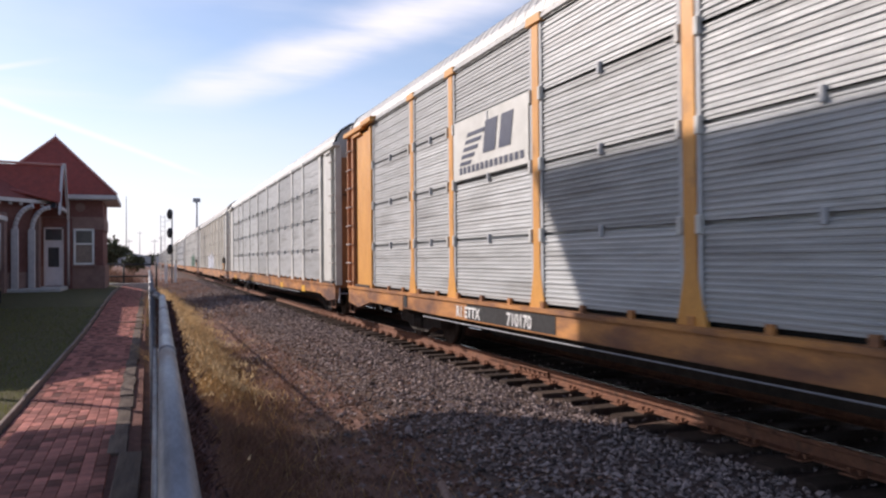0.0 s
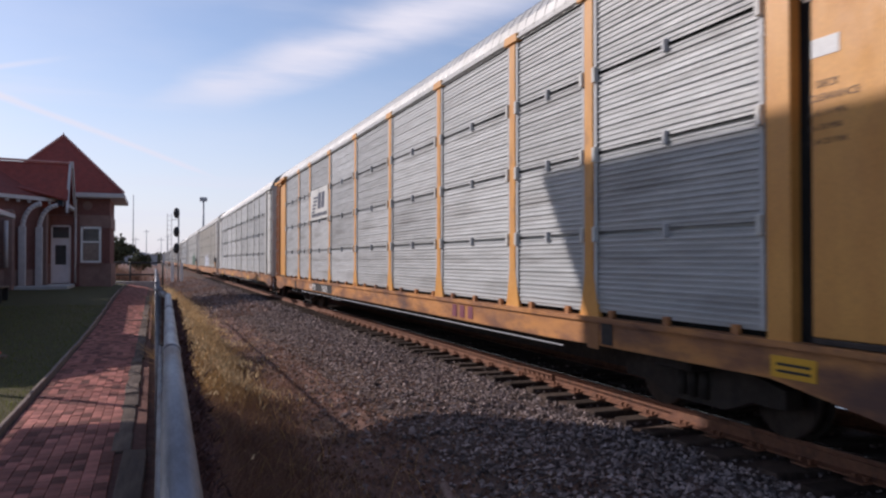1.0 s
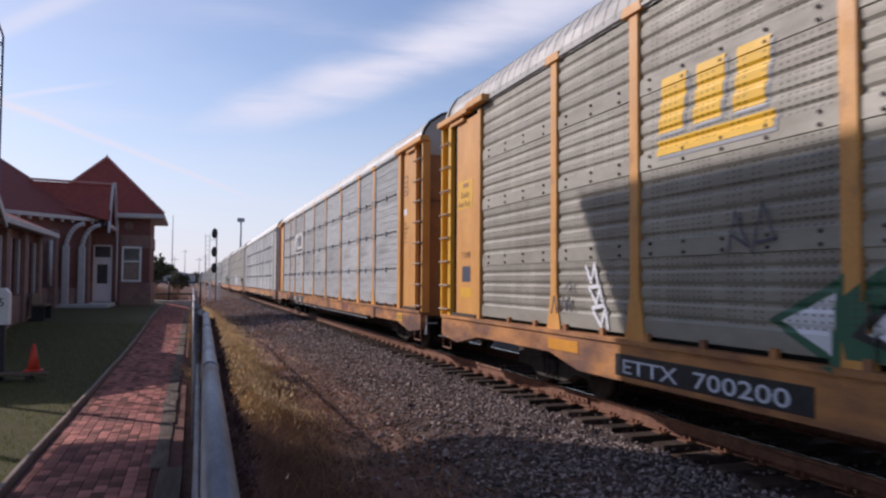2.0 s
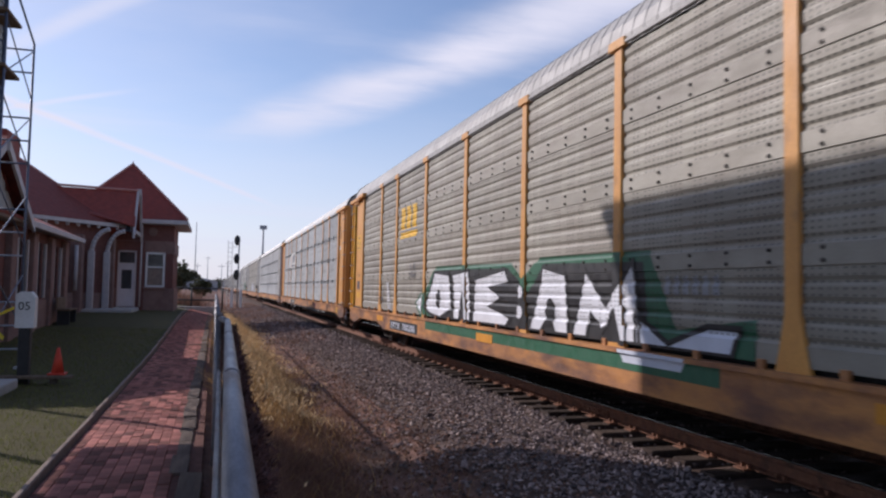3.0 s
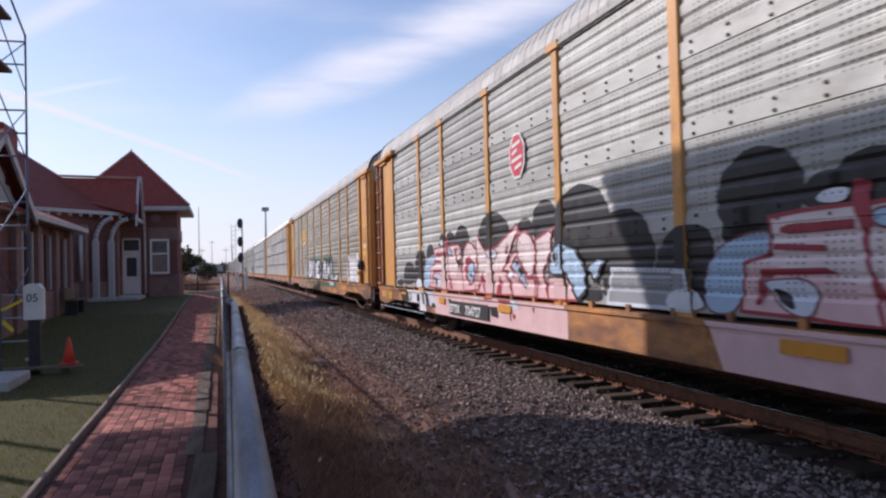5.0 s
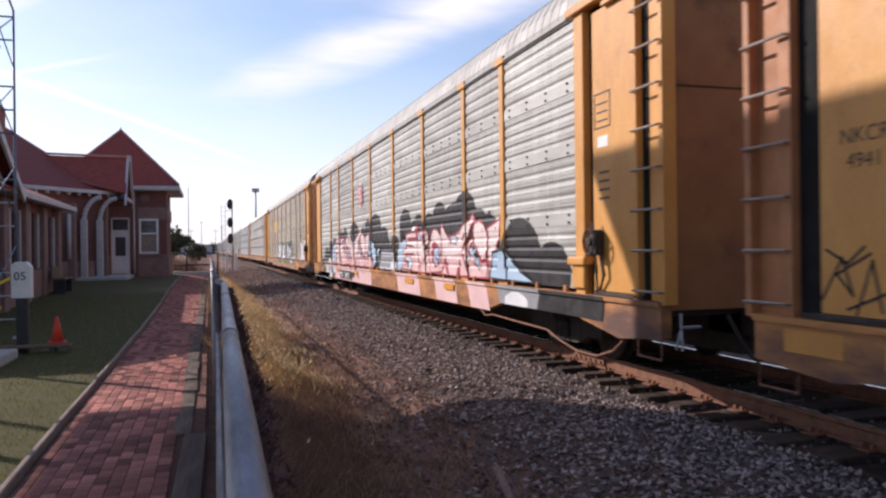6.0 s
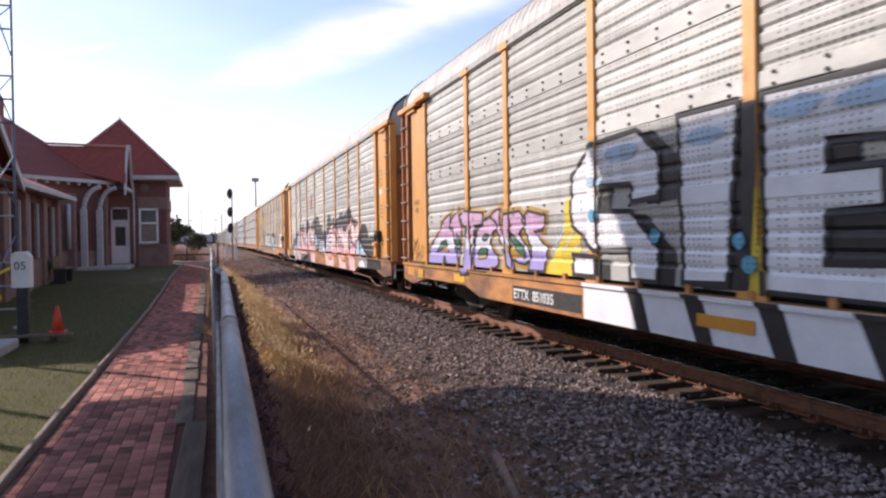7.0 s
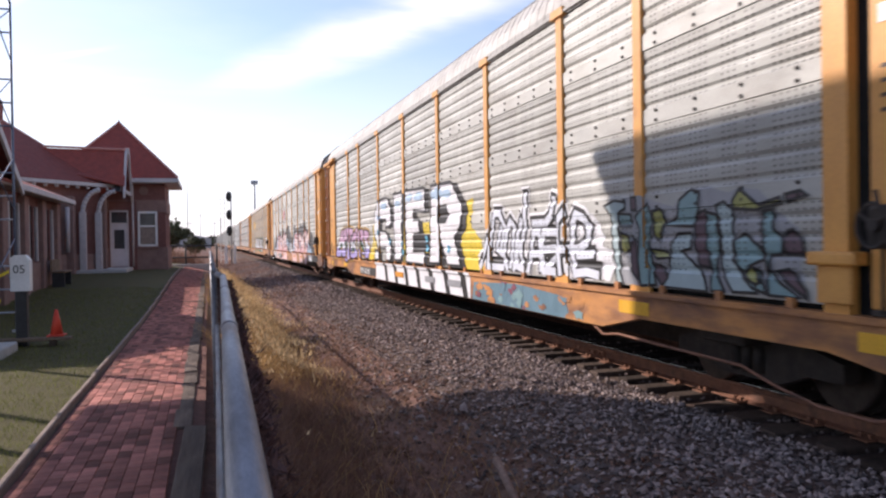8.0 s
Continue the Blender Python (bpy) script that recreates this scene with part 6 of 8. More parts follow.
BALLS = [(-1.94, 2.08, 0.33),
         (-0.81, 1.92, 0.60), (0.25, 1.62, 0.50), (2.58, 2.05, 0.42), (3.8, 1.95, 0.34), (5.4, 2.1, 0.36), (7.0, 2.05, 0.50), (8.2, 1.65, 0.45), (9.6, 1.42, 0.55), (10.7, 1.15, 0.45)]
CLOUD = []
CLOUD.append([(-10.78, 1.05), (-10.72, 1.35), (-10.49, 1.58), (-10.04, 1.63), (-9.68, 1.53), (-9.55, 1.32), (-9.58, 1.08)])
CLOUD.append([(-9.63, 1.02), (-9.56, 1.6), (-9.26, 1.83), (-8.88, 1.87), (-8.54, 1.79), (-8.57, 1.03)])
CLOUD.append([(-11.6, 1.05), (-11.13, 1.21), (-10.76, 1.2), (-10.72, 1.01)])
CLOUD.append([(-8.49, 1.61), (-8.36, 1.91), (-8.08, 1.99), (-7.84, 1.92), (-7.8, 1.72)])
CLOUD.append([(-7.43, 1.89), (-7.36, 2.12), (-7.11, 2.19), (-6.9, 2.1), (-6.89, 1.86)])
CLOUD.append([(-6.85, 1.93), (-6.83, 2.16), (-6.62, 2.21), (-6.39, 2.13), (-6.25, 2.07), (-6.24, 1.88)])
CLOUD.append([(-6.3, 1.89), (-6.25, 2.14), (-5.97, 2.27), (-5.76, 2.27), (-5.5, 2.18), (-5.33, 1.98), (-5.43, 1.86), (-5.7, 1.78), (-5.95, 1.82)])
CLOUD.append([(-4.87, 2.07), (-4.7, 2.24), (-4.41, 2.37), (-4.01, 2.4), (-3.66, 2.31), (-3.41, 2.17), (-3.27, 2.04), (-3.5, 1.92), (-3.81, 1.82), (-4.14, 1.76), (-4.5, 1.75), (-4.78, 1.94)])
CLOUD.append([(-2.95, 2.03), (-2.89, 2.18), (-2.66, 2.21), (-2.43, 2.14), (-2.35, 2.03), (-2.33, 1.89), (-2.59, 1.98), (-2.88, 1.96)])
CLOUD.append([(-2.37, 2.03), (-2.13, 2.2), (-2.15, 1.87), (-2.31, 1.88)])
PINK = []
PINK.append([(-8.16, 1.05), (-8.1, 1.48), (-7.77, 1.54), (-7.77, 1.85), (-7.38, 1.88), (-6.83, 1.89), (-6.77, 1.47), (-6.63, 0.98), (-7.0, 1.01), (-7.29, 1.03)])
PINK.append([(-6.77, 1.88), (-6.38, 1.9), (-6.0, 1.9), (-5.8, 1.81), (-5.95, 1.59), (-5.82, 1.29), (-5.67, 1.01), (-6.63, 1.0), (-6.77, 1.47)])
PINK.append([(-5.84, 1.36), (-5.79, 1.59), (-5.65, 1.8), (-5.41, 1.92), (-5.18, 1.9), (-4.95, 1.78), (-4.83, 1.06), (-5.67, 1.02)])
PINK.append([(-5.01, 1.01), (-4.95, 1.75), (-4.9, 2.03), (-4.5, 1.75), (-4.12, 1.77), (-3.81, 1.82), (-2.96, 2.13), (-2.93, 2.06), (-3.07, 1.91), (-3.65, 1.4), (-3.37, 1.4), (-3.19, 1.02), (-3.91, 0.98), (-4.38, 0.96)])
PINK.append([(-2.98, 1.79), (-2.88, 1.96), (-2.65, 1.99), (-2.42, 1.92), (-2.29, 1.79), (-2.29, 1.57), (-2.38, 1.36), (-2.59, 1.31), (-2.74, 1.44), (-2.99, 1.62)])
PINK.append([(-3.65, 1.4), (-3.08, 1.71), (-2.96, 1.62), (-2.59, 1.28), (-2.19, 1.3), (-2.21, 1.02), (-3.16, 1.0), (-3.37, 1.4)])
PINK.append([(-2.3, 0.99), (-2.24, 1.85), (-1.62, 2.0), (-1.75, 1.66), (-2.03, 1.37), (-1.81, 1.0)])
PINK.append([(-1.81, 1.0), (-1.85, 1.29), (-1.51, 1.42), (-1.22, 1.34), (-0.91, 1.02)])
SKY = []
SKY.append([(-8.71, 1.0), (-8.71, 1.42), (-8.39, 1.68), (-7.9, 1.75), (-7.74, 1.72), (-7.77, 1.54), (-8.1, 1.48), (-8.17, 1.02)])
SKY.append([(-7.87, 1.33), (-7.23, 1.35), (-7.26, 1.03), (-7.57, 1.05), (-7.84, 1.28)])
SKY.append([(-6.71, 1.84), (-6.5, 1.85), (-6.43, 1.68), (-6.7, 1.72)])
SKY.append([(-6.05, 1.85), (-5.83, 1.81), (-5.9, 1.69), (-6.06, 1.77)])
SKY.append([(-5.37, 1.55), (-5.1, 1.54), (-5.08, 1.34), (-5.2, 1.18), (-5.4, 1.18), (-5.48, 1.34)])
SKY.append([(-4.36, 1.74), (-4.18, 1.76), (-3.87, 1.76), (-3.97, 1.58), (-4.07, 1.62), (-4.24, 1.61)])
SKY.append([(-3.24, 1.48), (-3.03, 1.6), (-2.69, 1.35), (-2.6, 1.11), (-2.81, 1.23), (-2.98, 1.35)])
RED = []
RED.append([(-7.64, 1.76), (-7.5, 1.78), (-6.87, 1.78), (-6.87, 1.71), (-7.54, 1.7), (-7.65, 1.72)])
RED.append([(-7.73, 1.63), (-7.14, 1.6), (-7.14, 1.55), (-7.73, 1.58)])
RED.append([(-7.91, 1.42), (-7.16, 1.43), (-7.03, 1.38), (-7.75, 1.37), (-7.89, 1.12), (-7.96, 1.11)])
RED.append([(-6.84, 2.07), (-6.72, 2.04), (-6.7, 1.72), (-6.81, 1.69), (-6.88, 1.89), (-6.89, 2.04)])
RED.append([(-6.27, 1.83), (-6.03, 1.85), (-6.03, 1.8), (-6.18, 1.78), (-6.15, 1.67), (-5.98, 1.49), (-6.01, 1.41), (-6.21, 1.62), (-6.29, 1.77)])
RED.append([(-6.77, 1.44), (-6.66, 1.31), (-6.4, 1.05), (-6.48, 1.03), (-6.73, 1.28)])
RED.append([(-5.66, 1.41), (-5.57, 1.63), (-5.38, 1.67), (-5.12, 1.57), (-5.03, 1.37), (-5.13, 1.17), (-5.34, 1.12), (-5.56, 1.23)])
RED.append([(-4.43, 1.75), (-4.25, 1.72), (-4.35, 1.57)])
RED.append([(-4.85, 1.06), (-4.67, 1.4), (-4.58, 1.29), (-4.38, 0.98), (-4.53, 1.05), (-4.64, 1.21)])
RED.append([(-3.54, 1.66), (-3.4, 1.81), (-3.37, 1.79), (-3.45, 1.68)])
RED.append([(-3.93, 1.0), (-3.77, 1.33), (-3.66, 1.21), (-3.7, 0.99)])
RED.append([(-3.51, 1.4), (-3.42, 1.38), (-3.19, 1.02), (-3.25, 1.13)])
RED.append([(-3.0, 2.01), (-2.86, 2.07), (-2.85, 2.0), (-2.95, 1.88)])
RED.append([(-3.33, 1.47), (-3.06, 1.63), (-2.99, 1.62), (-3.16, 1.49), (-3.14, 1.35)])
RED.append([(-2.96, 1.31), (-2.81, 1.23), (-2.86, 1.19)])
RED.append([(-2.35, 1.26), (-2.25, 1.28), (-2.26, 1.17), (-2.34, 1.18)])
DARK = []
DARK.append([(-7.76, 1.27), (-7.58, 1.24), (-7.47, 1.13), (-7.51, 1.08), (-7.7, 1.18)])
DARK.append([(-6.16, 1.59), (-5.95, 1.63), (-6.0, 1.43), (-6.13, 1.54)])
DARK.append([(-5.38, 1.36), (-5.18, 1.34), (-5.16, 1.26), (-5.36, 1.32)])
DARK.append([(-2.95, 1.44), (-2.8, 1.45), (-2.74, 1.38), (-2.78, 1.31), (-2.9, 1.32)])
DARK.append([(-3.08, 1.54), (-2.91, 1.55), (-2.97, 1.46), (-3.06, 1.5)])
WHITE = []
WHITE.append([(-9.39, 1.03), (-9.28, 1.18), (-8.99, 1.24), (-8.73, 1.16), (-8.68, 1.02)])
WHITE.append([(-7.22, 2.02), (-6.91, 2.03), (-6.91, 1.91), (-7.22, 1.92)])
WHITE.append([(-3.4, 1.35), (-3.3, 1.4), (-3.17, 1.38), (-3.17, 1.31), (-3.34, 1.27)])
SILL_DARK = []
SILL_DARK.append([(-10.91, 0.97), (-9.97, 0.96), (-9.93, 0.67), (-10.58, 0.67)])
SILL_DARK.append([(-8.71, 0.92), (-8.54, 0.91), (-8.43, 0.66), (-8.59, 0.66)])
SILL_DARK.append([(-8.42, 0.94), (-8.17, 0.93), (-8.01, 0.64), (-8.28, 0.64)])
SILL_DARK.append([(-7.9, 0.61), (-7.78, 0.72), (-7.6, 0.71), (-7.5, 0.63)])
SILL_DARK.append([(-6.59, 0.85), (-6.39, 0.84), (-6.26, 0.69), (-6.46, 0.65)])
SILL_DARK.append([(-4.11, 0.8), (-3.77, 0.81), (-3.71, 0.63), (-4.06, 0.65)])
SILL_SKY = []
SILL_SKY.append([(-8.75, 0.95), (-7.76, 0.94), (-7.4, 0.63), (-8.4, 0.66)])
SILL_SKY.append([(-4.93, 0.95), (-4.63, 0.96), (-4.59, 0.87), (-4.81, 0.86)])
SILL_SKY.append([(-3.3, 0.87), (-3.07, 0.95), (-2.89, 0.95), (-2.8, 0.82), (-3.18, 0.79)])
SILL_RED = []
SILL_RED.append([(-4.33, 0.97), (-3.91, 0.98), (-3.92, 0.93), (-4.34, 0.91)])
SILL_RED.append([(-3.68, 0.94), (-3.1, 0.94), (-3.08, 0.9), (-3.58, 0.89)])
SILL_RED.append([(-3.09, 0.71), (-3.01, 0.74), (-2.95, 0.7), (-3.03, 0.65)])
SILL_RED.append([(-2.28, 0.86), (-2.22, 0.88), (-2.23, 0.79), (-2.26, 0.8)])
SILL_RED.append([(-3.21, 0.79), (-3.18, 0.79), (-3.14, 0.62), (-3.18, 0.62)])


def soft_shape(car, name, p, fill, edge, lift, w=0.05, label=""):
    """A filled shape with a hand-drawn outline."""
    paint(car, name, flat([p]), "ribbed", fill, lift, label=label)
    paint(car, "outline_paint", flat(ring(p, w)), "ribbed", edge, lift + 0.004)


def smooth(p):
    """Rounds the corners of an outline once."""
    n = len(p)
    return [(p[i][0] * (1 - f) + p[(i + 1) % n][0] * f, p[i][1] * (1 - f) + p[(i + 1) % n][1] * f) for i in range(n) for f in (0.25, 0.75)]


def mural(car, du):
    """Black clouds, pale letters turning pink below, blue fields, red strokes and dark drops."""
    def put(p, round_it=False):
        p = smooth(smooth(p)) if round_it else p
        return [(u + du, max(z, 1.002)) for u, z in p]
    for k, p in enumerate(CLOUD):
        paint(car, "mural_paint", flat([put(p, True)]), "ribbed", M["g_black"], 0.003 + 0.0008 * (k % 3), label="black painted cloud")
    for k, p in enumerate(PINK):
        q = put(p)
        z = 0.009 + 0.001 * (k % 3)
        paint(car, "mural_paint", flat([q]), "ribbed", M["g_rose"], z, label="pale pink painted letter")
        paint(car, "mural_paint", flat([[(u, min(c, 1.38 + 0.07 * math.sin(3 * u))) for u, c in q]]), "ribbed", M["g_pink"], z + 0.0015)
        paint(car, "outline_paint", flat(ring(q, 0.035)), "ribbed", M["g_red"], z + 0.006)
    for k, p in enumerate(RED):
        paint(car, "mural_paint", flat([put(p)]), "ribbed", M["g_red"], 0.0185 + 0.0005 * (k % 2), label="dark red stroke")
    for k, p in enumerate(SKY):
        q = put(p, True)
        paint(car, "mural_paint", flat([q]), "ribbed", M["g_pale"] if k % 2 else M["g_sky"], 0.021 if k else 0.007, label="pale blue painted field")
        paint(car, "outline_paint", flat(ring(q, 0.02)), "ribbed", M["g_maroon"], 0.0225 if k else 0.008)
    for p in DARK:
        paint(car, "mural_paint", flat([put(p, True)]), "ribbed", M["g_black"], 0.025)
    for k, p in enumerate(WHITE):
        paint(car, "mural_paint", flat([put(p, True)]), "ribbed", M["g_white"], 0.023)


def mark_pink(car):
    for k, (u, z, q) in enumerate(BALLS):
        paint(car, "mural_paint", flat([blob(u, z, q * 1.35, q, 20, 0.03, k, 1.0)]), "ribbed", M["g_black"], 0.003 + 0.0008 * (k % 3), label="black painted ball")
    mural(car, 0.0)
    mural(car, 10.5)
    for u0, u1 in ((-7.8, -1.15), (1.9, 4.0), (5.2, 6.6), (7.3, 8.3)):
        paint(car, "mural_paint", flat([[(u0, 0.945), (u1, 0.945), (u1 + 0.2, 0.47), (u0 + 0.25, 0.47)]]), "ribbed", M["g_pink"], 0.003, label="pink sprayed sill")
    paint(car, "mural_paint", flat([[(-10.0, 0.945), (-8.6, 0.945), (-8.3, 0.5), (-9.98, 0.5)]]), "ribbed", M["g_white"], 0.004, label="white sprayed face")
    for k, p in enumerate(SILL_SKY + SILL_DARK + SILL_RED):
        q = [(u, min(z, 0.945)) for u, z in p]
        kind = M["g_pale"] if k < len(SILL_SKY) else M["g_black"] if k < len(SILL_SKY + SILL_DARK) else M["g_red"]
        paint(car, "mural_paint", flat([q]), "ribbed", kind, 0.006 + 0.0004 * k)
    for u, q in ((-9.78, 0.05), (-9.0, 0.09)):
        paint(car, "mural_paint", flat([blob(u, 0.78, 0.13, 0.10, 14)]), "ribbed", M["g_black"], 0.013)
        if q < 0.07:
            paint(car, "mural_paint", flat([blob(u - 0.01, 0.79, 0.08, 0.07, 12)]), "ribbed", M["g_white"], 0.015)
    paint(car, "mural_paint", flat([[(-10.75, 0.9), (-10.2, 0.9), (-10.15, 0.82), (-10.65, 0.82)]]), "ribbed", M["g_orange"], 0.013)
    for p in ([(-1.78, 1.34), (-1.7, 1.66), (-1.35, 1.79), (-0.96, 1.69), (-0.68, 1.44), (-0.66, 1.13), (-0.87, 1.03), (-1.21, 1.34)], [(-0.62, 1.44), (-0.33, 1.57), (-0.16, 1.53), (-0.4, 1.27)],
              [(8.4, 1.02), (8.5, 1.45), (9.0, 1.5), (9.6, 1.2), (10.2, 1.02)]):
        soft_shape(car, "mural_paint", p, M["g_sky"], M["g_black"], 0.028, 0.05, "pale blue painted shape")
    soft_shape(car, "mural_paint", blob(-1.52, 1.58, 0.11, 0.10, 12), M["g_black"], M["g_white"], 0.036, 0.02)
    paint(car, "mural_paint", flat([[(9.0, 0.48), (9.9, 0.48), (11.6, 0.62), (11.6, 0.945), (8.8, 0.945)]]), "ribbed", M["g_gray"], 0.006)
    paint(car, "mural_paint", flat([blob(9.6, 0.70, 0.5, 0.16, 14, 0.1, 60)]), "ribbed", M["g_white"], 0.010)
    paint(car, "mural_paint", flat([[(10.3, 0.48), (12.2, 0.48), (12.3, 0.945), (10.5, 0.945)]]), "ribbed", M["g_black"], 0.012)
    soft_shape(car, "mural_paint", [(-0.1, 1.02), (0.0, 1.42), (1.5, 1.40), (1.6, 1.02)], M["g_gray"], M["g_pale"], 0.012, 0.05)
    paint(car, "mural_paint", flat([rect(-1.1, 1.9, 0.47, 0.945)]), "ribbed", M["sill"], 0.006)
    for u, w in ((-7.2, 0.42), (-3.66, 0.55), (2.9, 0.7), (6.0, 0.6)):
        plate(car, "orange_patch", u, u + w, 0.74, 0.86, SILL_X - 0.026, M["g_orange"])
    plate(car, "number_ground", -6.45, -4.15, 0.56, 0.82, SILL_X - 0.028, M["black"])
    plain_text(car, "ETTX", -6.42, 0.60, 0.22, M["white"], SILL_X - 0.032, sx=1.25, offset=0.006)
    plain_text(car, "704727", -5.42, 0.59, 0.24, M["white"], SILL_X - 0.032, sx=1.2, offset=0.006)
    # red eight-sided emblem
    o = [(-2.84 + 0.27 * math.cos(math.pi / 8 + k * math.pi / 4) / math.cos(math.pi / 8), 3.16 + 0.31 * math.sin(math.pi / 8 + k * math.pi / 4) / math.cos(math.pi / 8)) for k in range(8)]
    x = SIDE - 0.032
    part("emblem_edge", prism(bmesh.new(), [(-u, z) for u, z in grow(o, 0.045)], "x", x, x + 0.004), M["white"], car)
    em = part("emblem", prism(bmesh.new(), [(-u, z) for u, z in o], "x", x - 0.004, x - 0.001), M["g_crimson"], car, "red eight-sided emblem with white strokes")
    bars = bmesh.new()
    for k, (u, w) in enumerate(((-3.02, 0.34), (-3.02, 0.20), (-3.05, 0.42), (-2.92, 0.28))):
        z = 3.36 - k * 0.115
        slab(bars, [(x - 0.006, -u, z - 0.02), (x - 0.006, -u - w, z + 0.03), (x - 0.006, -u - w, z - 0.02), (x - 0.006, -u, z - 0.075)], 0.002)
    part("emblem_stroke", bars, M["white"], em)
    end_marks(car, False, 0.0, 0.0, 0.12)


TAG = [
    [(-11.51, 0.97), (-11.46, 1.3), (-11.03, 1.49), (-10.66, 1.66), (-10.62, 1.75), (-10.3, 1.88), (-9.94, 1.97), (-10.05, 1.71), (-9.86, 1.68), (-9.74, 1.42), (-9.47, 1.01)],
    [(-10.12, 1.68), (-9.85, 1.87), (-9.48, 2.01), (-9.4, 1.82), (-9.33, 1.66), (-9.37, 1.42), (-9.49, 1.05), (-9.68, 1.23), (-9.86, 1.64)],
    [(-9.4, 1.91), (-9.19, 1.99), (-8.14, 1.92), (-8.17, 1.71), (-8.43, 1.72), (-8.65, 1.65), (-8.74, 0.86), (-9.22, 0.83), (-9.04, 1.42), (-9.11, 1.66), (-9.31, 1.78)],
    [(-8.63, 1.2), (-8.58, 1.42), (-8.43, 1.64), (-8.12, 1.79), (-7.79, 1.84), (-7.53, 1.74), (-7.5, 1.64), (-7.72, 1.57), (-7.84, 1.4), (-7.65, 1.28), (-7.4, 1.14), (-7.44, 1.05), (-7.81, 0.95), (-8.59, 0.95)],
    [(-7.75, 1.85), (-7.6, 1.92), (-7.34, 1.97), (-7.35, 1.88), (-7.41, 1.71), (-7.22, 1.52), (-7.13, 1.41), (-7.1, 1.25), (-7.36, 1.43), (-7.5, 1.62), (-7.57, 1.74)],
    [(-7.27, 1.73), (-7.19, 1.86), (-6.54, 1.89), (-6.33, 1.77), (-6.39, 1.67), (-6.6, 1.54), (-6.46, 1.47), (-6.17, 1.28), (-6.2, 1.16), (-6.32, 1.11), (-6.57, 1.12), (-6.8, 1.17), (-6.74, 0.98), (-7.04, 1.07), (-7.1, 1.43)],
    [(-6.47, 1.75), (-6.22, 1.88), (-5.62, 1.8), (-5.72, 1.6), (-6.02, 1.58), (-5.57, 1.35), (-5.67, 1.02), (-6.22, 1.02), (-6.12, 1.3)],
]
TAG_GREEN = [
    [(-10.95, 1.21), (-10.63, 1.41), (-10.27, 1.47), (-10.23, 1.36), (-10.56, 1.28)],
    [(-10.5, 1.0), (-10.38, 1.16), (-10.24, 1.03)],
    [(-9.67, 1.45), (-9.61, 1.59), (-9.45, 1.51), (-9.43, 1.33), (-9.55, 1.26)],
    [(-9.11, 1.71), (-8.93, 1.71), (-9.0, 1.54), (-9.09, 1.42)],
    [(-8.62, 1.72), (-8.46, 1.71), (-8.56, 1.59), (-8.65, 1.42)],
    [(-8.21, 1.5), (-8.02, 1.57), (-7.88, 1.55), (-7.96, 1.48), (-8.13, 1.45)],
    [(-8.44, 1.22), (-8.26, 1.33), (-7.92, 1.32), (-8.01, 1.17), (-8.35, 1.14)],
    [(-6.97, 1.61), (-6.79, 1.52), (-6.47, 1.39), (-6.34, 1.27), (-6.39, 1.19), (-6.57, 1.22), (-6.94, 1.5)],
]
TAG_OCHRE = [
    [(-10.49, 1.26), (-10.34, 1.33), (-10.09, 1.28), (-10.14, 1.22)],
    [(-8.4, 1.17), (-8.01, 1.21), (-8.07, 1.16), (-8.33, 1.14)],
    [(-6.98, 1.42), (-6.79, 1.35), (-6.43, 1.2), (-6.63, 1.2), (-6.86, 1.17), (-7.0, 1.33)],
]
# pen strokes of the white wild letters, and the filled teal letters after them
STROKES = [
    [(3.91, 1.01), (4.17, 1.33), (4.29, 1.51)],
    [(4.33, 1.14), (4.4, 1.56), (4.59, 1.94), (4.82, 1.93), (5.01, 1.71), (4.85, 1.38), (5.12, 0.96)],
    [(4.32, 0.98), (4.95, 0.99)],
    [(4.84, 1.69), (4.67, 1.38), (4.96, 1.27), (5.12, 1.68), (5.27, 1.79), (5.4, 1.7), (5.26, 1.12)],
    [(5.4, 1.04), (5.51, 1.55), (5.69, 1.78)],
    [(5.55, 1.47), (5.47, 1.13), (5.74, 0.97)],
    [(5.83, 2.15), (5.83, 1.71), (5.63, 1.38), (5.71, 1.13)],
    [(5.95, 1.04), (6.12, 1.61), (6.31, 1.61), (6.39, 1.11)],
    [(6.02, 1.3), (6.34, 1.32)],
    [(6.12, 1.74), (6.56, 1.74), (6.73, 1.83), (6.8, 2.04)],
    [(6.84, 1.6), (6.46, 1.61), (6.4, 1.39), (6.46, 0.98), (6.86, 1.05)],
    [(6.44, 1.37), (6.82, 1.39)],
    [(6.58, 1.14), (6.83, 1.24)],
    [(7.12, 1.85), (6.95, 1.76), (6.94, 1.54), (7.03, 1.01)],
    [(6.94, 1.38), (7.43, 1.39)],
    [(7.33, 1.69), (7.46, 1.82), (7.65, 1.77), (7.81, 1.63), (7.73, 1.46), (7.51, 1.39)],
    [(7.38, 1.71), (7.33, 1.39), (7.42, 1.0)],
    [(7.5, 1.31), (7.87, 1.33)],
    [(7.45, 0.98), (7.75, 1.11), (8.01, 1.01)],
]
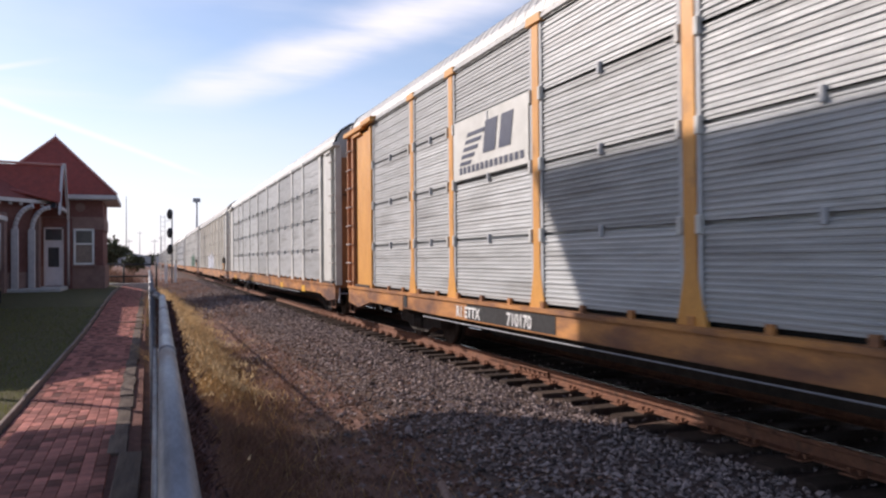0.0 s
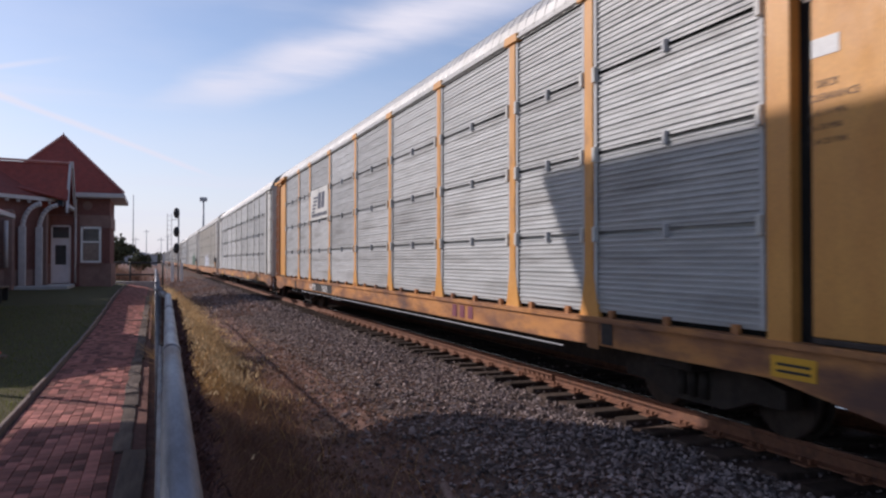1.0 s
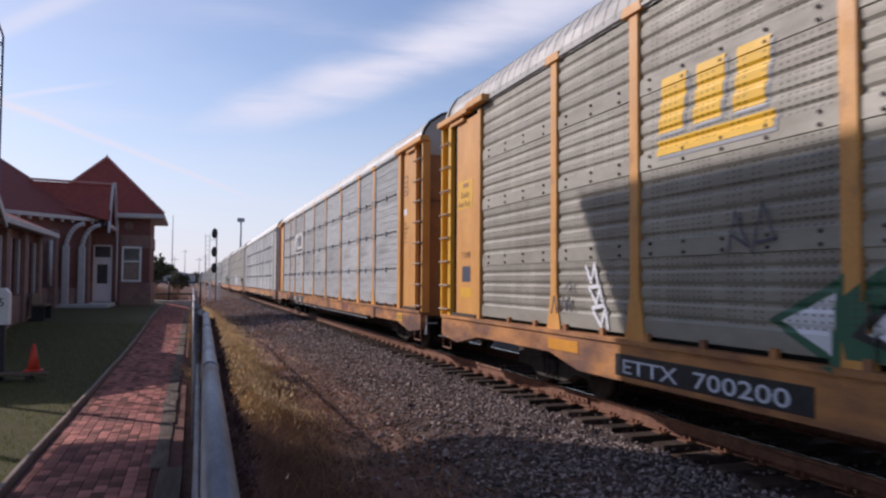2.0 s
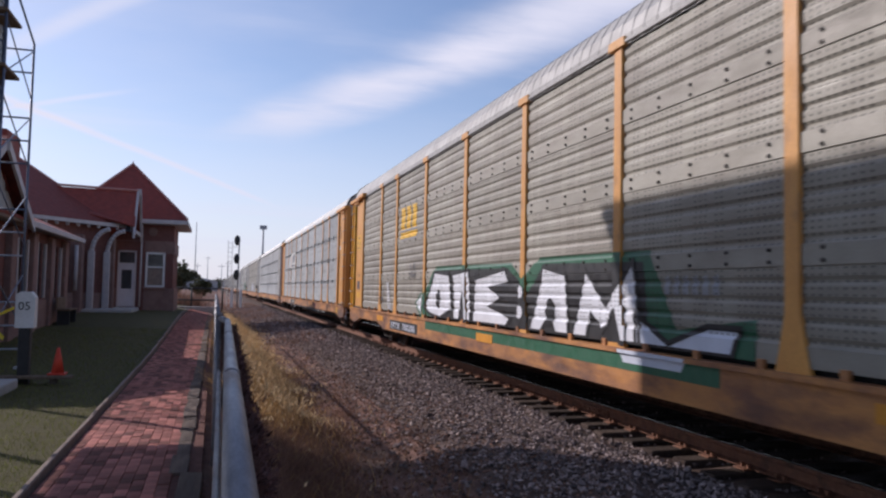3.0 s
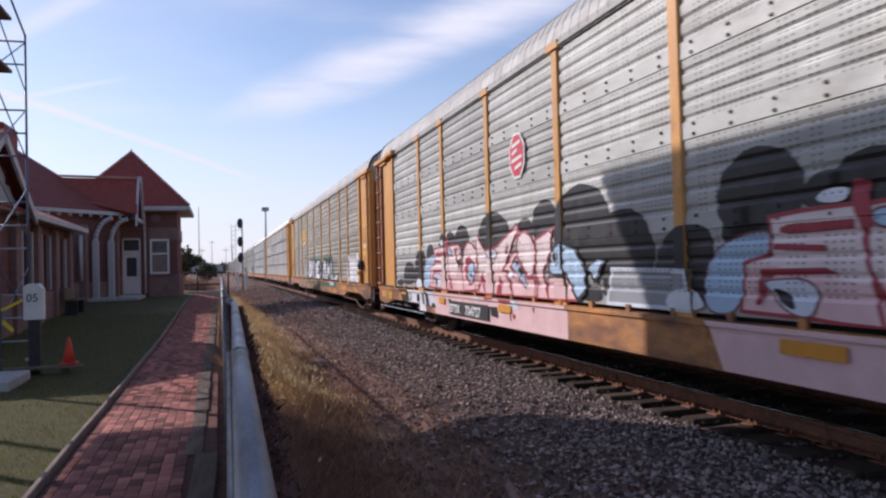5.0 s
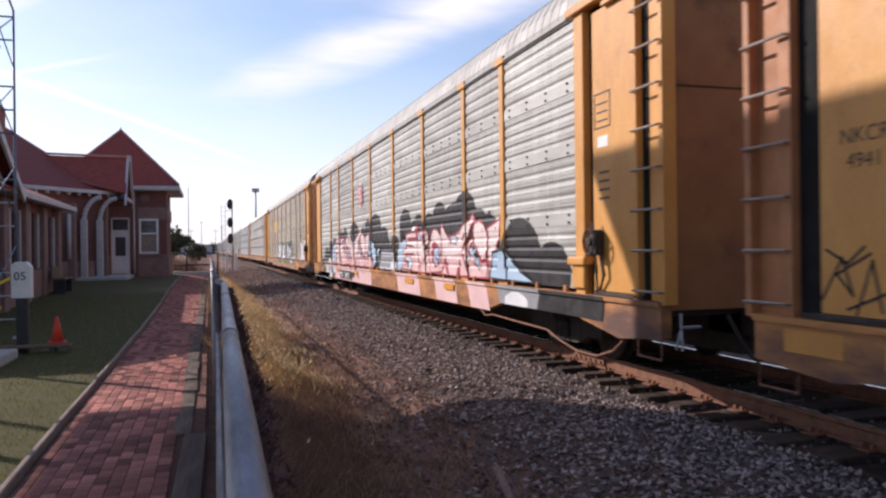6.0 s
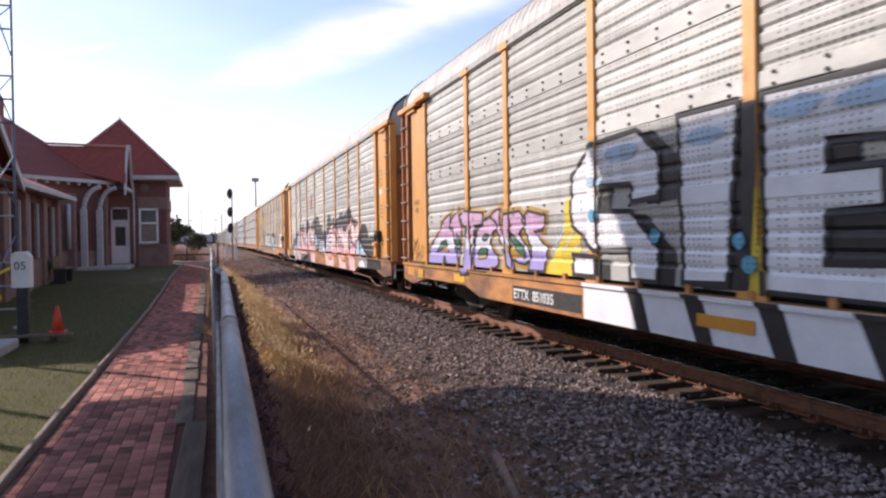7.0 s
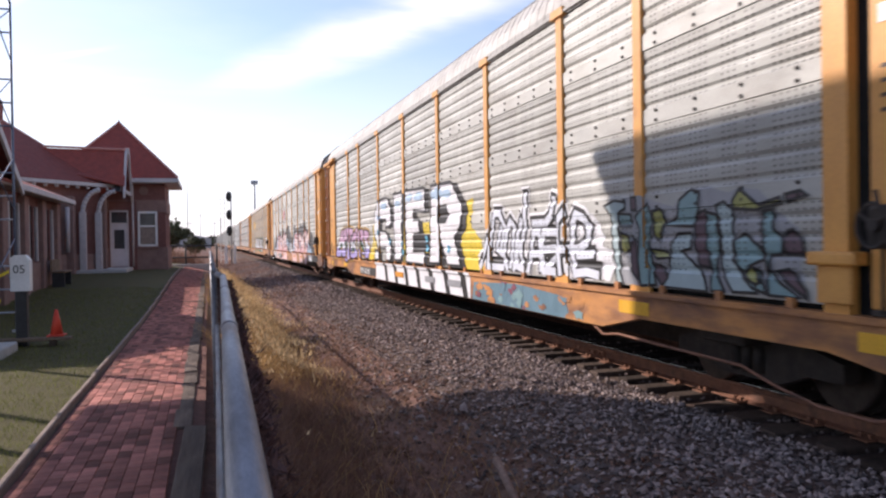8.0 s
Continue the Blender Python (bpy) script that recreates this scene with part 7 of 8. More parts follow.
TEAL = [
    [(8.19, 1.89), (8.43, 1.94), (8.65, 1.91), (8.65, 1.84), (8.53, 1.81), (8.48, 1.65), (8.53, 1.15), (8.6, 0.99), (8.47, 0.99), (8.35, 1.46), (8.32, 1.79)],
    [(8.49, 1.79), (8.77, 1.77), (8.76, 1.65), (8.52, 1.65)],
    [(8.9, 1.74), (9.11, 1.87), (9.18, 1.73), (9.12, 1.46), (9.27, 1.03), (9.0, 1.0), (8.95, 1.28), (8.99, 1.61)],
    [(9.37, 1.02), (9.48, 1.12), (9.53, 1.46), (9.63, 1.55), (9.86, 1.56), (9.86, 1.41), (9.68, 1.38), (9.86, 1.3), (10.07, 1.15), (10.11, 1.01)],
    [(9.39, 1.64), (9.63, 1.71), (9.69, 1.88), (9.87, 1.97), (10.0, 1.94), (9.98, 1.78), (9.89, 1.62), (9.73, 1.63)],
    [(10.1, 1.75), (10.24, 1.72), (10.29, 1.41), (10.24, 1.21), (10.36, 1.03), (10.17, 1.02), (10.18, 1.26), (10.1, 1.41)],
    [(10.25, 1.8), (10.37, 1.83), (10.47, 1.76), (10.48, 1.41), (10.47, 1.31), (10.77, 1.11), (10.8, 1.04), (10.48, 1.03), (10.33, 1.21), (10.32, 1.46)],
    [(10.5, 1.49), (10.63, 1.54), (10.84, 1.42), (10.86, 1.32), (10.7, 1.27), (10.81, 1.23), (10.91, 1.04), (10.73, 1.08), (10.55, 1.22), (10.5, 1.36)],
    [(10.86, 1.72), (10.98, 1.74), (10.98, 1.58), (11.1, 1.48), (11.08, 1.37), (10.94, 1.36), (10.94, 1.23), (11.07, 1.14), (11.29, 1.03), (10.94, 1.03), (10.9, 1.28), (10.85, 1.51)],
]
OLIVE = [
    [(9.2, 1.79), (9.36, 1.81), (9.42, 1.69), (9.31, 1.49), (9.23, 1.52)],
    [(10.49, 1.83), (10.58, 1.93), (10.82, 1.78), (11.08, 1.83), (11.08, 1.79), (10.78, 1.74), (10.49, 1.76)],
    [(8.54, 1.58), (8.69, 1.54), (8.78, 1.4), (8.59, 1.34)],
    [(9.14, 1.4), (9.43, 1.38), (9.53, 1.32), (9.28, 1.3)],
    [(10.61, 1.19), (10.72, 1.27), (10.83, 1.13), (10.77, 1.11)],
]
PLUM = [
    [(9.93, 1.73), (10.09, 1.77), (10.1, 1.46), (10.14, 1.23), (9.99, 1.25), (9.91, 1.46)],
    [(9.14, 1.26), (9.35, 1.23), (9.48, 1.12), (9.37, 1.03), (9.22, 1.17)],
    [(8.77, 1.96), (8.91, 1.95), (8.93, 1.81), (8.79, 1.82)],
    [(8.78, 1.53), (8.92, 1.49), (8.95, 1.07), (8.82, 1.16)],
    [(11.08, 1.51), (11.19, 1.57), (11.31, 1.48), (11.32, 1.37), (11.12, 1.37)],
    [(11.13, 1.85), (11.3, 1.87), (11.37, 1.83), (11.15, 1.79)],
    [(11.01, 1.23), (11.17, 1.25), (11.35, 1.09), (11.36, 1.03), (11.17, 1.13)],
]
TEAL_SHADE = [
    [(8.55, 1.96), (8.97, 1.97), (9.24, 1.89), (9.59, 1.82), (9.78, 1.96), (10.09, 1.99), (10.41, 1.91), (10.57, 1.94), (10.82, 1.91), (10.92, 1.83), (11.0, 1.73), (11.27, 1.57), (11.29, 1.24), (11.36, 1.03), (10.48, 1.02), (8.94, 1.0), (8.56, 1.02)],
]


def stroke(line, w):
    """Mitred quads of one width along a line of (right, up) pairs, drawn out a little at both ends."""
    pts = [Vector(p) for p in line]
    first, last = (pts[0] - pts[1]).normalized(), (pts[-1] - pts[-2]).normalized()
    pts[0], pts[-1] = pts[0] + first * w * 0.45, pts[-1] + last * w * 0.45
    sides = []
    for k, p in enumerate(pts):
        d1 = (p - pts[k - 1]).normalized() if k else (pts[1] - p).normalized()
        d2 = (pts[k + 1] - p).normalized() if k + 1 < len(pts) else d1
        n1, m = Vector((d1.y, -d1.x)), Vector((d1.y + d2.y, -d1.x - d2.x))
        m = m.normalized() / max(0.6, m.normalized().dot(n1)) if m.length > 0.05 else n1
        sides.append((tuple(p + m * w / 2), tuple(p - m * w / 2)))
    return [[a[0], b[0], b[1], a[1]] for a, b in zip(sides, sides[1:])]


def mark_sier(car):
    # violet and rose tag
    for k, p in enumerate(TAG):
        paint(car, "tag_paint", flat([p]), "ribbed", M["g_pale"], 0.004 + 0.001 * (k % 2), label="rose and violet painted letter")
        paint(car, "tag_paint", flat([[(u, min(z, 1.30)) for u, z in p]]), "ribbed", M["g_violet"], 0.007 + 0.001 * (k % 2))
        paint(car, "tag_paint", flat([[(u, max(z, 1.50)) for u, z in p]]), "ribbed", M["g_lilac"], 0.0075 + 0.001 * (k % 2))
        paint(car, "outline_paint", flat(ring(p, 0.045)), "ribbed", M["g_black"], 0.011 + 0.001 * (k % 2))
    for k, p in enumerate(TAG):
        paint(car, "tag_paint", flat(ring(p, 0.15)), "ribbed", M["g_ochre"], 0.002 + 0.0003 * k, label="ochre sprayed edge")
    for p in TAG_GREEN:
        soft_shape(car, "tag_paint", p, M["g_green"], M["g_black"], 0.015, 0.03, "dark green inner shape")
    for p in TAG_OCHRE:
        paint(car, "tag_paint", flat([p]), "ribbed", M["g_ochre"], 0.021)
    for k in range(7):
        paint(car, "tag_paint", flat([[(-5.5 + 0.1 * k, 1.3 + 0.09 * (k % 3)), (-5.25 + 0.1 * k, 1.42 + 0.09 * (k % 3)), (-5.27 + 0.1 * k, 1.38 + 0.09 * (k % 3))]]), "ribbed", M["g_pale"], 0.004 + 0.0005 * k)
    # yellow ground, black shadow and white block letters
    paint(car, "letter_paint", flat([[(-5.7, 1.0), (-4.6, 1.0), (-4.6, 2.0), (-5.0, 2.0), (-5.1, 1.5)]]), "ribbed", M["g_yellow"], 0.002, label="yellow sprayed ground")
    paint(car, "letter_paint", flat([[(2.7, 1.0), (4.1, 1.0), (3.9, 1.5), (3.4, 1.75), (3.5, 2.25), (3.0, 2.2)]]), "ribbed", M["g_yellow"], 0.002, label="yellow sprayed ground")
    paint(car, "letter_paint", flat([rect(-1.7, 1.2, 1.02, 1.9)]), "ribbed", M["g_yellow"], 0.002)
    L = [
        [(-4.83, 1.66), (-4.19, 1.33), (-3.42, 1.35), (-3.38, 1.02), (-2.86, 1.02), (-2.83, 1.36), (-3.38, 1.77), (-4.1, 1.8), (-4.07, 2.09), (-3.38, 2.07), (-3.34, 1.87), (-2.82, 1.9), (-2.82, 2.34), (-3.25, 2.64), (-4.28, 2.6), (-4.81, 2.26)],
        [(-4.75, 1.02), (-4.15, 1.02), (-4.16, 1.26), (-4.79, 1.27)],
        [(-2.40, 1.04), (-1.73, 1.06), (-1.58, 2.67), (-2.48, 2.67)],
        [(-1.25, 1.02), (0.35, 1.00), (0.35, 1.30), (-0.59, 1.28), (-0.58, 1.66), (-0.05, 1.68), (-0.05, 1.98), (-0.57, 1.98), (-0.57, 2.20), (0.39, 2.14), (0.40, 2.64), (-1.27, 2.68)],
        [(0.75, 1.04), (1.55, 1.06), (1.58, 1.50), (2.02, 1.04), (2.85, 1.04), (2.44, 1.55), (2.86, 1.80), (2.94, 2.14), (2.29, 2.62), (0.92, 2.64)],
    ]
    for k, p in enumerate(L):
        paint(car, "letter_shadow", flat([[(u + 0.30, max(1.0, z - 0.04)) for u, z in p]]), "ribbed", M["g_black"], 0.006 + 0.001 * k, label="black letter shadow")
        paint(car, "letter_paint", flat([p]), "ribbed", M["g_white"], 0.014 + 0.001 * k, label="white block letter")
        paint(car, "outline_paint", flat(ring(p, 0.06)), "ribbed", M["g_black"], 0.020 + 0.001 * k)
    paint(car, "letter_shadow", flat([[(-0.59, 1.28), (0.75, 1.28), (0.75, 1.66), (-0.58, 1.66)]]), "ribbed", M["g_black"], 0.0045)
    paint(car, "letter_shadow", flat([[(1.45, 1.85), (1.95, 1.85), (2.15, 2.0), (1.95, 2.22), (1.45, 2.20)]]), "ribbed", M["g_black"], 0.026)
    for k, (u, z, q) in enumerate(((-2.05, 2.42, 0.28), (-0.9, 2.50, 0.32), (-0.1, 2.48, 0.36), (1.35, 2.45, 0.42), (2.0, 2.42, 0.30), (-3.6, 2.42, 0.36), (-4.2, 2.15, 0.2))):
        paint(car, "letter_paint", flat([blob(u, z, q, q * 0.28, 14, 0.2, k)]), "ribbed", M["g_sky"], 0.026 + 0.0004 * k, label="pale blue shading")
    for u, z in ((-4.2, 1.75), (-2.9, 1.5), (-1.55, 1.45), (-1.4, 1.25), (0.55, 1.55), (0.6, 1.35), (2.1, 1.35)):
        paint(car, "letter_paint", flat([blob(u, z, 0.10, 0.08, 10)]), "ribbed", M["g_blue"], 0.030)
    # white band on the sill with black strokes
    paint(car, "letter_paint", flat([rect(-4.4, 3.5, 0.46, 0.948)]), "ribbed", M["g_white"], 0.003, label="white sprayed sill")
    for k in range(7):
        u = -3.4 + k * 1.05
        paint(car, "letter_shadow", flat([[(u, 0.946), (u + 0.30, 0.946), (u + 0.50, 0.47), (u + 0.24, 0.47)]]), "ribbed", M["g_black"], 0.008)
    plate(car, "number_ground", -6.7, -4.45, 0.555, 0.785, SILL_X - 0.002, M["black"])
    plain_text(car, "ETTX  851035", -6.65, 0.60, 0.20, M["white"], SILL_X - 0.005, sx=1.17, offset=0.004)
    for u0, u1 in ((-2.1, -1.3), (0.6, 1.3), (2.2, 3.0)):
        plate(car, "ochre_patch", u0, u1, 0.66, 0.78, SILL_X - 0.014, M["g_orange"] if u0 < 0 else M["g_gray"])
    # white wild lettering: pale edge, black body, pale core, over a faded white field
    for k, (w, colour) in enumerate(((0.30, "g_white"), (0.22, "g_black"), (0.105, "g_pale"))):
        for j, line in enumerate(STROKES):
            paint(car, "tag_paint", flat(stroke([(u, max(z, 1.03 + w / 2)) for u, z in line], w)), "ribbed", M[colour], 0.005 + 0.004 * k + 0.0001 * j, label=("white sprayed edge", "black letter stroke", "pale letter core")[k])
    for j, q in enumerate(((7.15, 1.05, 7.6, 1.55), (7.5, 1.02, 8.1, 1.75), (8.0, 1.02, 8.35, 1.4))):
        paint(car, "tag_paint", flat([blob((q[0] + q[2]) / 2, (q[1] + q[3]) / 2, (q[2] - q[0]) * 0.6, (q[3] - q[1]) * 0.55, 14, 0.2, j, 1.01)]), "ribbed", M["g_white"], 0.002 + 0.0008 * j, label="faded white field")
    # teal letters with plum shadows and olive fills
    paint(car, "tag_paint", flat([[(u, max(z, 1.01)) for u, z in p] for p in TEAL_SHADE]), "ribbed", M["g_gray"], 0.003, label="dull grey letter ground")
    for group, colour, lift in ((PLUM, "g_plum", 0.006), (TEAL, "g_teal", 0.009), (OLIVE, "g_olive", 0.013)):
        for j, p in enumerate(group):
            p = [(u, max(z, 1.01)) for u, z in p]
            paint(car, "tag_paint", flat([p]), "ribbed", M["g_pale_teal"] if colour == "g_teal" and j % 3 == 0 else M[colour], lift + 0.0003 * j, label="teal, olive or plum letter shape")
            paint(car, "outline_paint", flat(ring(p, 0.03)), "ribbed", M["g_black"], lift + 0.003 + 0.0003 * j)
    paint(car, "tag_paint", flat([[(3.6, 0.50), (7.4, 0.50), (7.2, 0.78), (5.6, 0.86), (3.7, 0.80)]]), "ribbed", M["g_sill_blue"], 0.003, label="blue and ochre overspray")
    rr = random.Random(2)
    for k in range(34):
        u = 3.7 + 3.9 * rr.random()
        s = rr.uniform(0.05, 0.16)
        paint(car, "tag_paint", flat([blob(u, 0.52 + 0.30 * rr.random(), s, s * 0.45, 9, 0.5, k)]), "ribbed", (M["sill"], M["g_teal"], M["sill"], M["g_sill_blue"], M["g_maroon"])[k % 5], 0.005 + 0.0002 * k)
    for u in (-9.6, 8.6, 11.9):
        plate(car, "yellow_patch", u, u + 0.6, 0.70, 0.84, SILL_X - 0.003, M["yellow_patch"])
    end_marks(car, False, -0.05, 0.45, 0.40)
    scribble(car, [[(-12.75, 1.10), (-12.55, 1.42), (-12.45, 1.15), (-12.60, 1.30), (-12.30, 1.45)], [(-12.42, 1.02), (-12.28, 1.40), (-12.20, 1.05)], [(-12.70, 1.48), (-12.50, 1.38), (-12.35, 1.50)], [(-12.12, 1.02), (-12.02, 1.35), (-11.86, 1.30), (-11.92, 1.08), (-12.10, 1.12)], [(-12.50, 1.05), (-12.05, 1.22)]], 0.022, M["g_black"], SIDE - 0.034)
    plain_text(car, "NKCR", -12.56, 2.24, 0.16, M["g_stencil"], SIDE - 0.034, name="stencil")
    plain_text(car, "4941", -12.50, 2.06, 0.16, M["g_stencil"], SIDE - 0.034, name="stencil")


def scribble(car, lines, w, material, x, name="tag_line", label="thin black sprayed scribble"):
    """Sprayed pen-like strokes along polylines of (right, up) pairs."""
    for line in lines:
        bm = bmesh.new()
        for (u0, z0), (u1, z1) in zip(line, line[1:]):
            d = Vector((u1 - u0, z1 - z0)).normalized() * w / 2
            slab(bm, [(x, -(u0 - d.x + d.y), z0 - d.y - d.x), (x, -(u1 + d.x + d.y), z1 + d.y - d.x), (x, -(u1 + d.x - d.y), z1 + d.y + d.x), (x, -(u0 - d.x - d.y), z0 - d.y + d.x)], 0.002)
        part(name, bm, material, car, label)


def mark_white(car):
    for u in (-10, -3, 5, 9):
        plate(car, "ochre_patch", u, u + 0.5, 0.62, 0.8, SILL_X - 0.003, M["yellow_patch"])


M["g_crimson"] = mat("paint_crimson", (0.62, 0.03, 0.06), (0.5, 0.03, 0.05), 3, 0.5)
for car in (CARS[2], CARS[3]):
    front_label(car)
mark_grey(CARS[0]), mark_grimy(CARS[1]), mark_pink(CARS[2]), mark_sier(CARS[3]), mark_white(CARS[-1])


# cars ahead in the train, plainer, and one behind
plain_grimy = build_car(dict(SPECS["grimy"], name="worn", post=M["white_post"], label="grimy ribbed auto rack car with pale posts"), False)
plain_pale = build_car(dict(SPECS["sier"], name="pale", post=M["white_post"], label="pale ribbed auto rack car with white posts"), False)
plain_grey = build_car(dict(SPECS["grey"], label="seamed steel auto rack car with orange posts"), False)
CARS[-2], CARS[-3], CARS[4] = plain_grimy, plain_pale, plain_grey
plain_white = CARS[-1]
for k in range(4, 13):
    CARS[-k] = copy_thing((plain_white, plain_pale, plain_grimy, plain_pale)[k % 4], pose(0, 0, 0))
paint(CARS[-2], "tag_paint", flat([blob(-2 + 1.1 * k, 1.5, 0.5, 0.6, 12, 0.2, k, 0.95) for k in range(5)]), "ribbed", M["g_pale"], 0.006)
paint(CARS[-3], "tag_paint", flat([blob(1 + 1.2 * k, 1.6, 0.6, 0.7, 12, 0.25, 20 + k, 0.95) for k in range(6)]), "ribbed", M["g_green"], 0.006)


def car_y(i, t):
    return GAP_0 - CAR_PITCH * i - CAR_PITCH / 2 + SPEED * t


# ---- beyond: signal, masts, crossing, trees ----
def make_signal():
    s = thing("block_signal", "three-lamp railway block signal on a grey mast", "signal", pose(1.68, 70, 0))
    part("mast", tube(bmesh.new(), (0.25, 0, -0.1), (0.25, 0, 6.1), 0.07, 10), M["mast"], s)
    for z in (5.75, 4.15, 2.75):
        h = bmesh.new()
        bmesh.ops.create_uvsphere(h, u_segments=14, v_segments=10, radius=0.36)
        for v in h.verts:
            v.co = (v.co.x * 0.72, v.co.y * 0.45, v.co.z * 1.25)
        head = part("lamp_head", h, M["black"], s, m=pose(0.08, -0.2, z))
        part("hood", tube(bmesh.new(), (0, -0.12, 0), (0, -0.42, 0), 0.12, 10), M["black"], head)
    lad = part("ladder", bmesh.new(), M["white_post"], s)
    bm = bmesh.new()
    for x in (-0.66, -0.30):
        tube(bm, (x, 0.1, 0), (x, 0.1, 5.7), 0.025, 6)
    for k in range(14):
        tube(bm, (-0.66, 0.1, 0.3 + k * 0.4), (-0.30, 0.1, 0.3 + k * 0.4), 0.02, 6)
    tube(bm, (-0.3, 0.1, 5.2), (0.25, 0.0, 5.2), 0.025, 6)
    bm.to_mesh(lad.data)
    bm.free()
    for x in (-0.22, 0.52):
        part("leg", bev(box(bmesh.new(), x - 0.12, x + 0.12, -0.12, 0.12, -0.1, 1.5), 0.02, 1), M["white"], s, "white painted base leg")


def make_mast():
    s = thing("light_mast", "tall thin steel floodlight mast", "mast", pose(14.13, 250, 0))
    part("pole", tube(bmesh.new(), (0, 0, -0.2), (0, 0, 20.4), 0.36, 10, 0.28), M["mast"], s)
    part("head", bev(box(bmesh.new(), -1.1, 1.1, -0.5, 0.5, 20.0, 21.2), 0.1, 1), M["mast"], s)


def make_poles():
    for x, y, h, rr in ((-3.6, 150, 13.5, 0.10), (-14.5, 170, 9, 0.10), (-3.0, 330, 14, 0.16), (2.0, 260, 9, 0.12), (-5.5, 260, 9, 0.12), (5.0, 330, 12, 0.16)):
        p = thing("utility_pole", "thin grey utility pole far along the line", "pole", pose(x, y, 0), "poles along the line")
        part("shaft", tube(bmesh.new(), (0, 0, -0.2), (0, 0, h), rr, 8, rr * 0.7), M["mast"], p)
        if y > 200:
            part("crossarm", box(bmesh.new(), -1.1, 1.1, -0.06, 0.06, h - 0.9, h - 0.75), M["mast"], p)


def make_tree(x, y, h, w, seed):
    r = np.random.default_rng(seed)
    t = thing("tree", "rounded leafy tree in late autumn green", "tree", pose(x, y, 0.0), "trees beyond the depot")
    bm = bmesh.new()
    tube(bm, (0, 0, -0.1), (0, 0, h * 0.5), 0.05 * h * 0.5, 8, 0.03 * h * 0.4)
    for k in range(7):
        a = k * 2.4
        tube(bm, (0, 0, h * (0.28 + 0.03 * k)), (w * 0.4 * math.cos(a), w * 0.4 * math.sin(a), h * (0.5 + 0.05 * k)), 0.02 * h * 0.5, 6, 0.02)
    part("trunk", bm, M["bark"], t)
    n = 1500
    d = r.normal(0, 1, (n, 3))
    d /= np.linalg.norm(d, axis=1)[:, None]
    lump = 1 + 0.25 * np.sin(d[:, 0] * 5 + seed) * np.cos(d[:, 2] * 4) + 0.15 * np.sin(d[:, 1] * 7)
    p = d * (r.random(n) ** 0.4 * lump)[:, None] * np.array([w / 2, w / 2, h * 0.36]) + np.array([0, 0, h * 0.6])
    s = 0.05 * h * r.uniform(0.5, 1.2, n)
    u, v = r.normal(0, 1, (n, 3)), r.normal(0, 1, (n, 3))
    V = np.stack([p + u * s[:, None], p + v * s[:, None], p - (u + v) * 0.6 * s[:, None]], 1).reshape(-1, 3)
    part("crown", soup("crown", V, np.arange(3 * n).reshape(-1, 3), M["leaf"]), None, t)


def make_crossing():
    c = thing("crossing_barrier", "low dark pipe barrier across the end of the path", "barrier")
    gz = float(ground_z(-2, 52))
    part("top_rail", tube(bmesh.new(), (-3.2, 52, gz + 1.22), (0.5, 52.2, gz + 1.18), 0.05, 8), M["black"], c)
    part("lower_rail", tube(bmesh.new(), (-3.2, 52, gz + 0.45), (0.3, 52, gz + 0.45), 0.05, 8), M["black"], c)
    for x in (-3.2, -1.4, 0.5):
        part("post", tube(bmesh.new(), (x, 52, -0.1), (x, 52, gz + 1.25), 0.06, 8), M["white_post"] if x < -3 else M["black"], c)
    k = thing("kerb_line", "pale concrete kerb at the end of the path", "kerb", kind="structure")
    part("body", bev(box(bmesh.new(), -8.0, 0.2, 48.3, 48.7, 0.0, gz + 0.12), 0.02, 1), M["concrete"], k)
    r = np.random.default_rng(50)
    n = 900
    x, y = -1.8 + r.normal(0, 0.9, n), 56 + r.normal(0, 0.8, n)
    V, F = blades(n, (x, y), 1.1, 0.03, 0.8, 2, 51)
    b = thing("dry_shrub", "brown dry shrub behind the barrier", "shrub")
    part("foliage", soup("foliage", V, F, M["weed_dark"]), None, b)


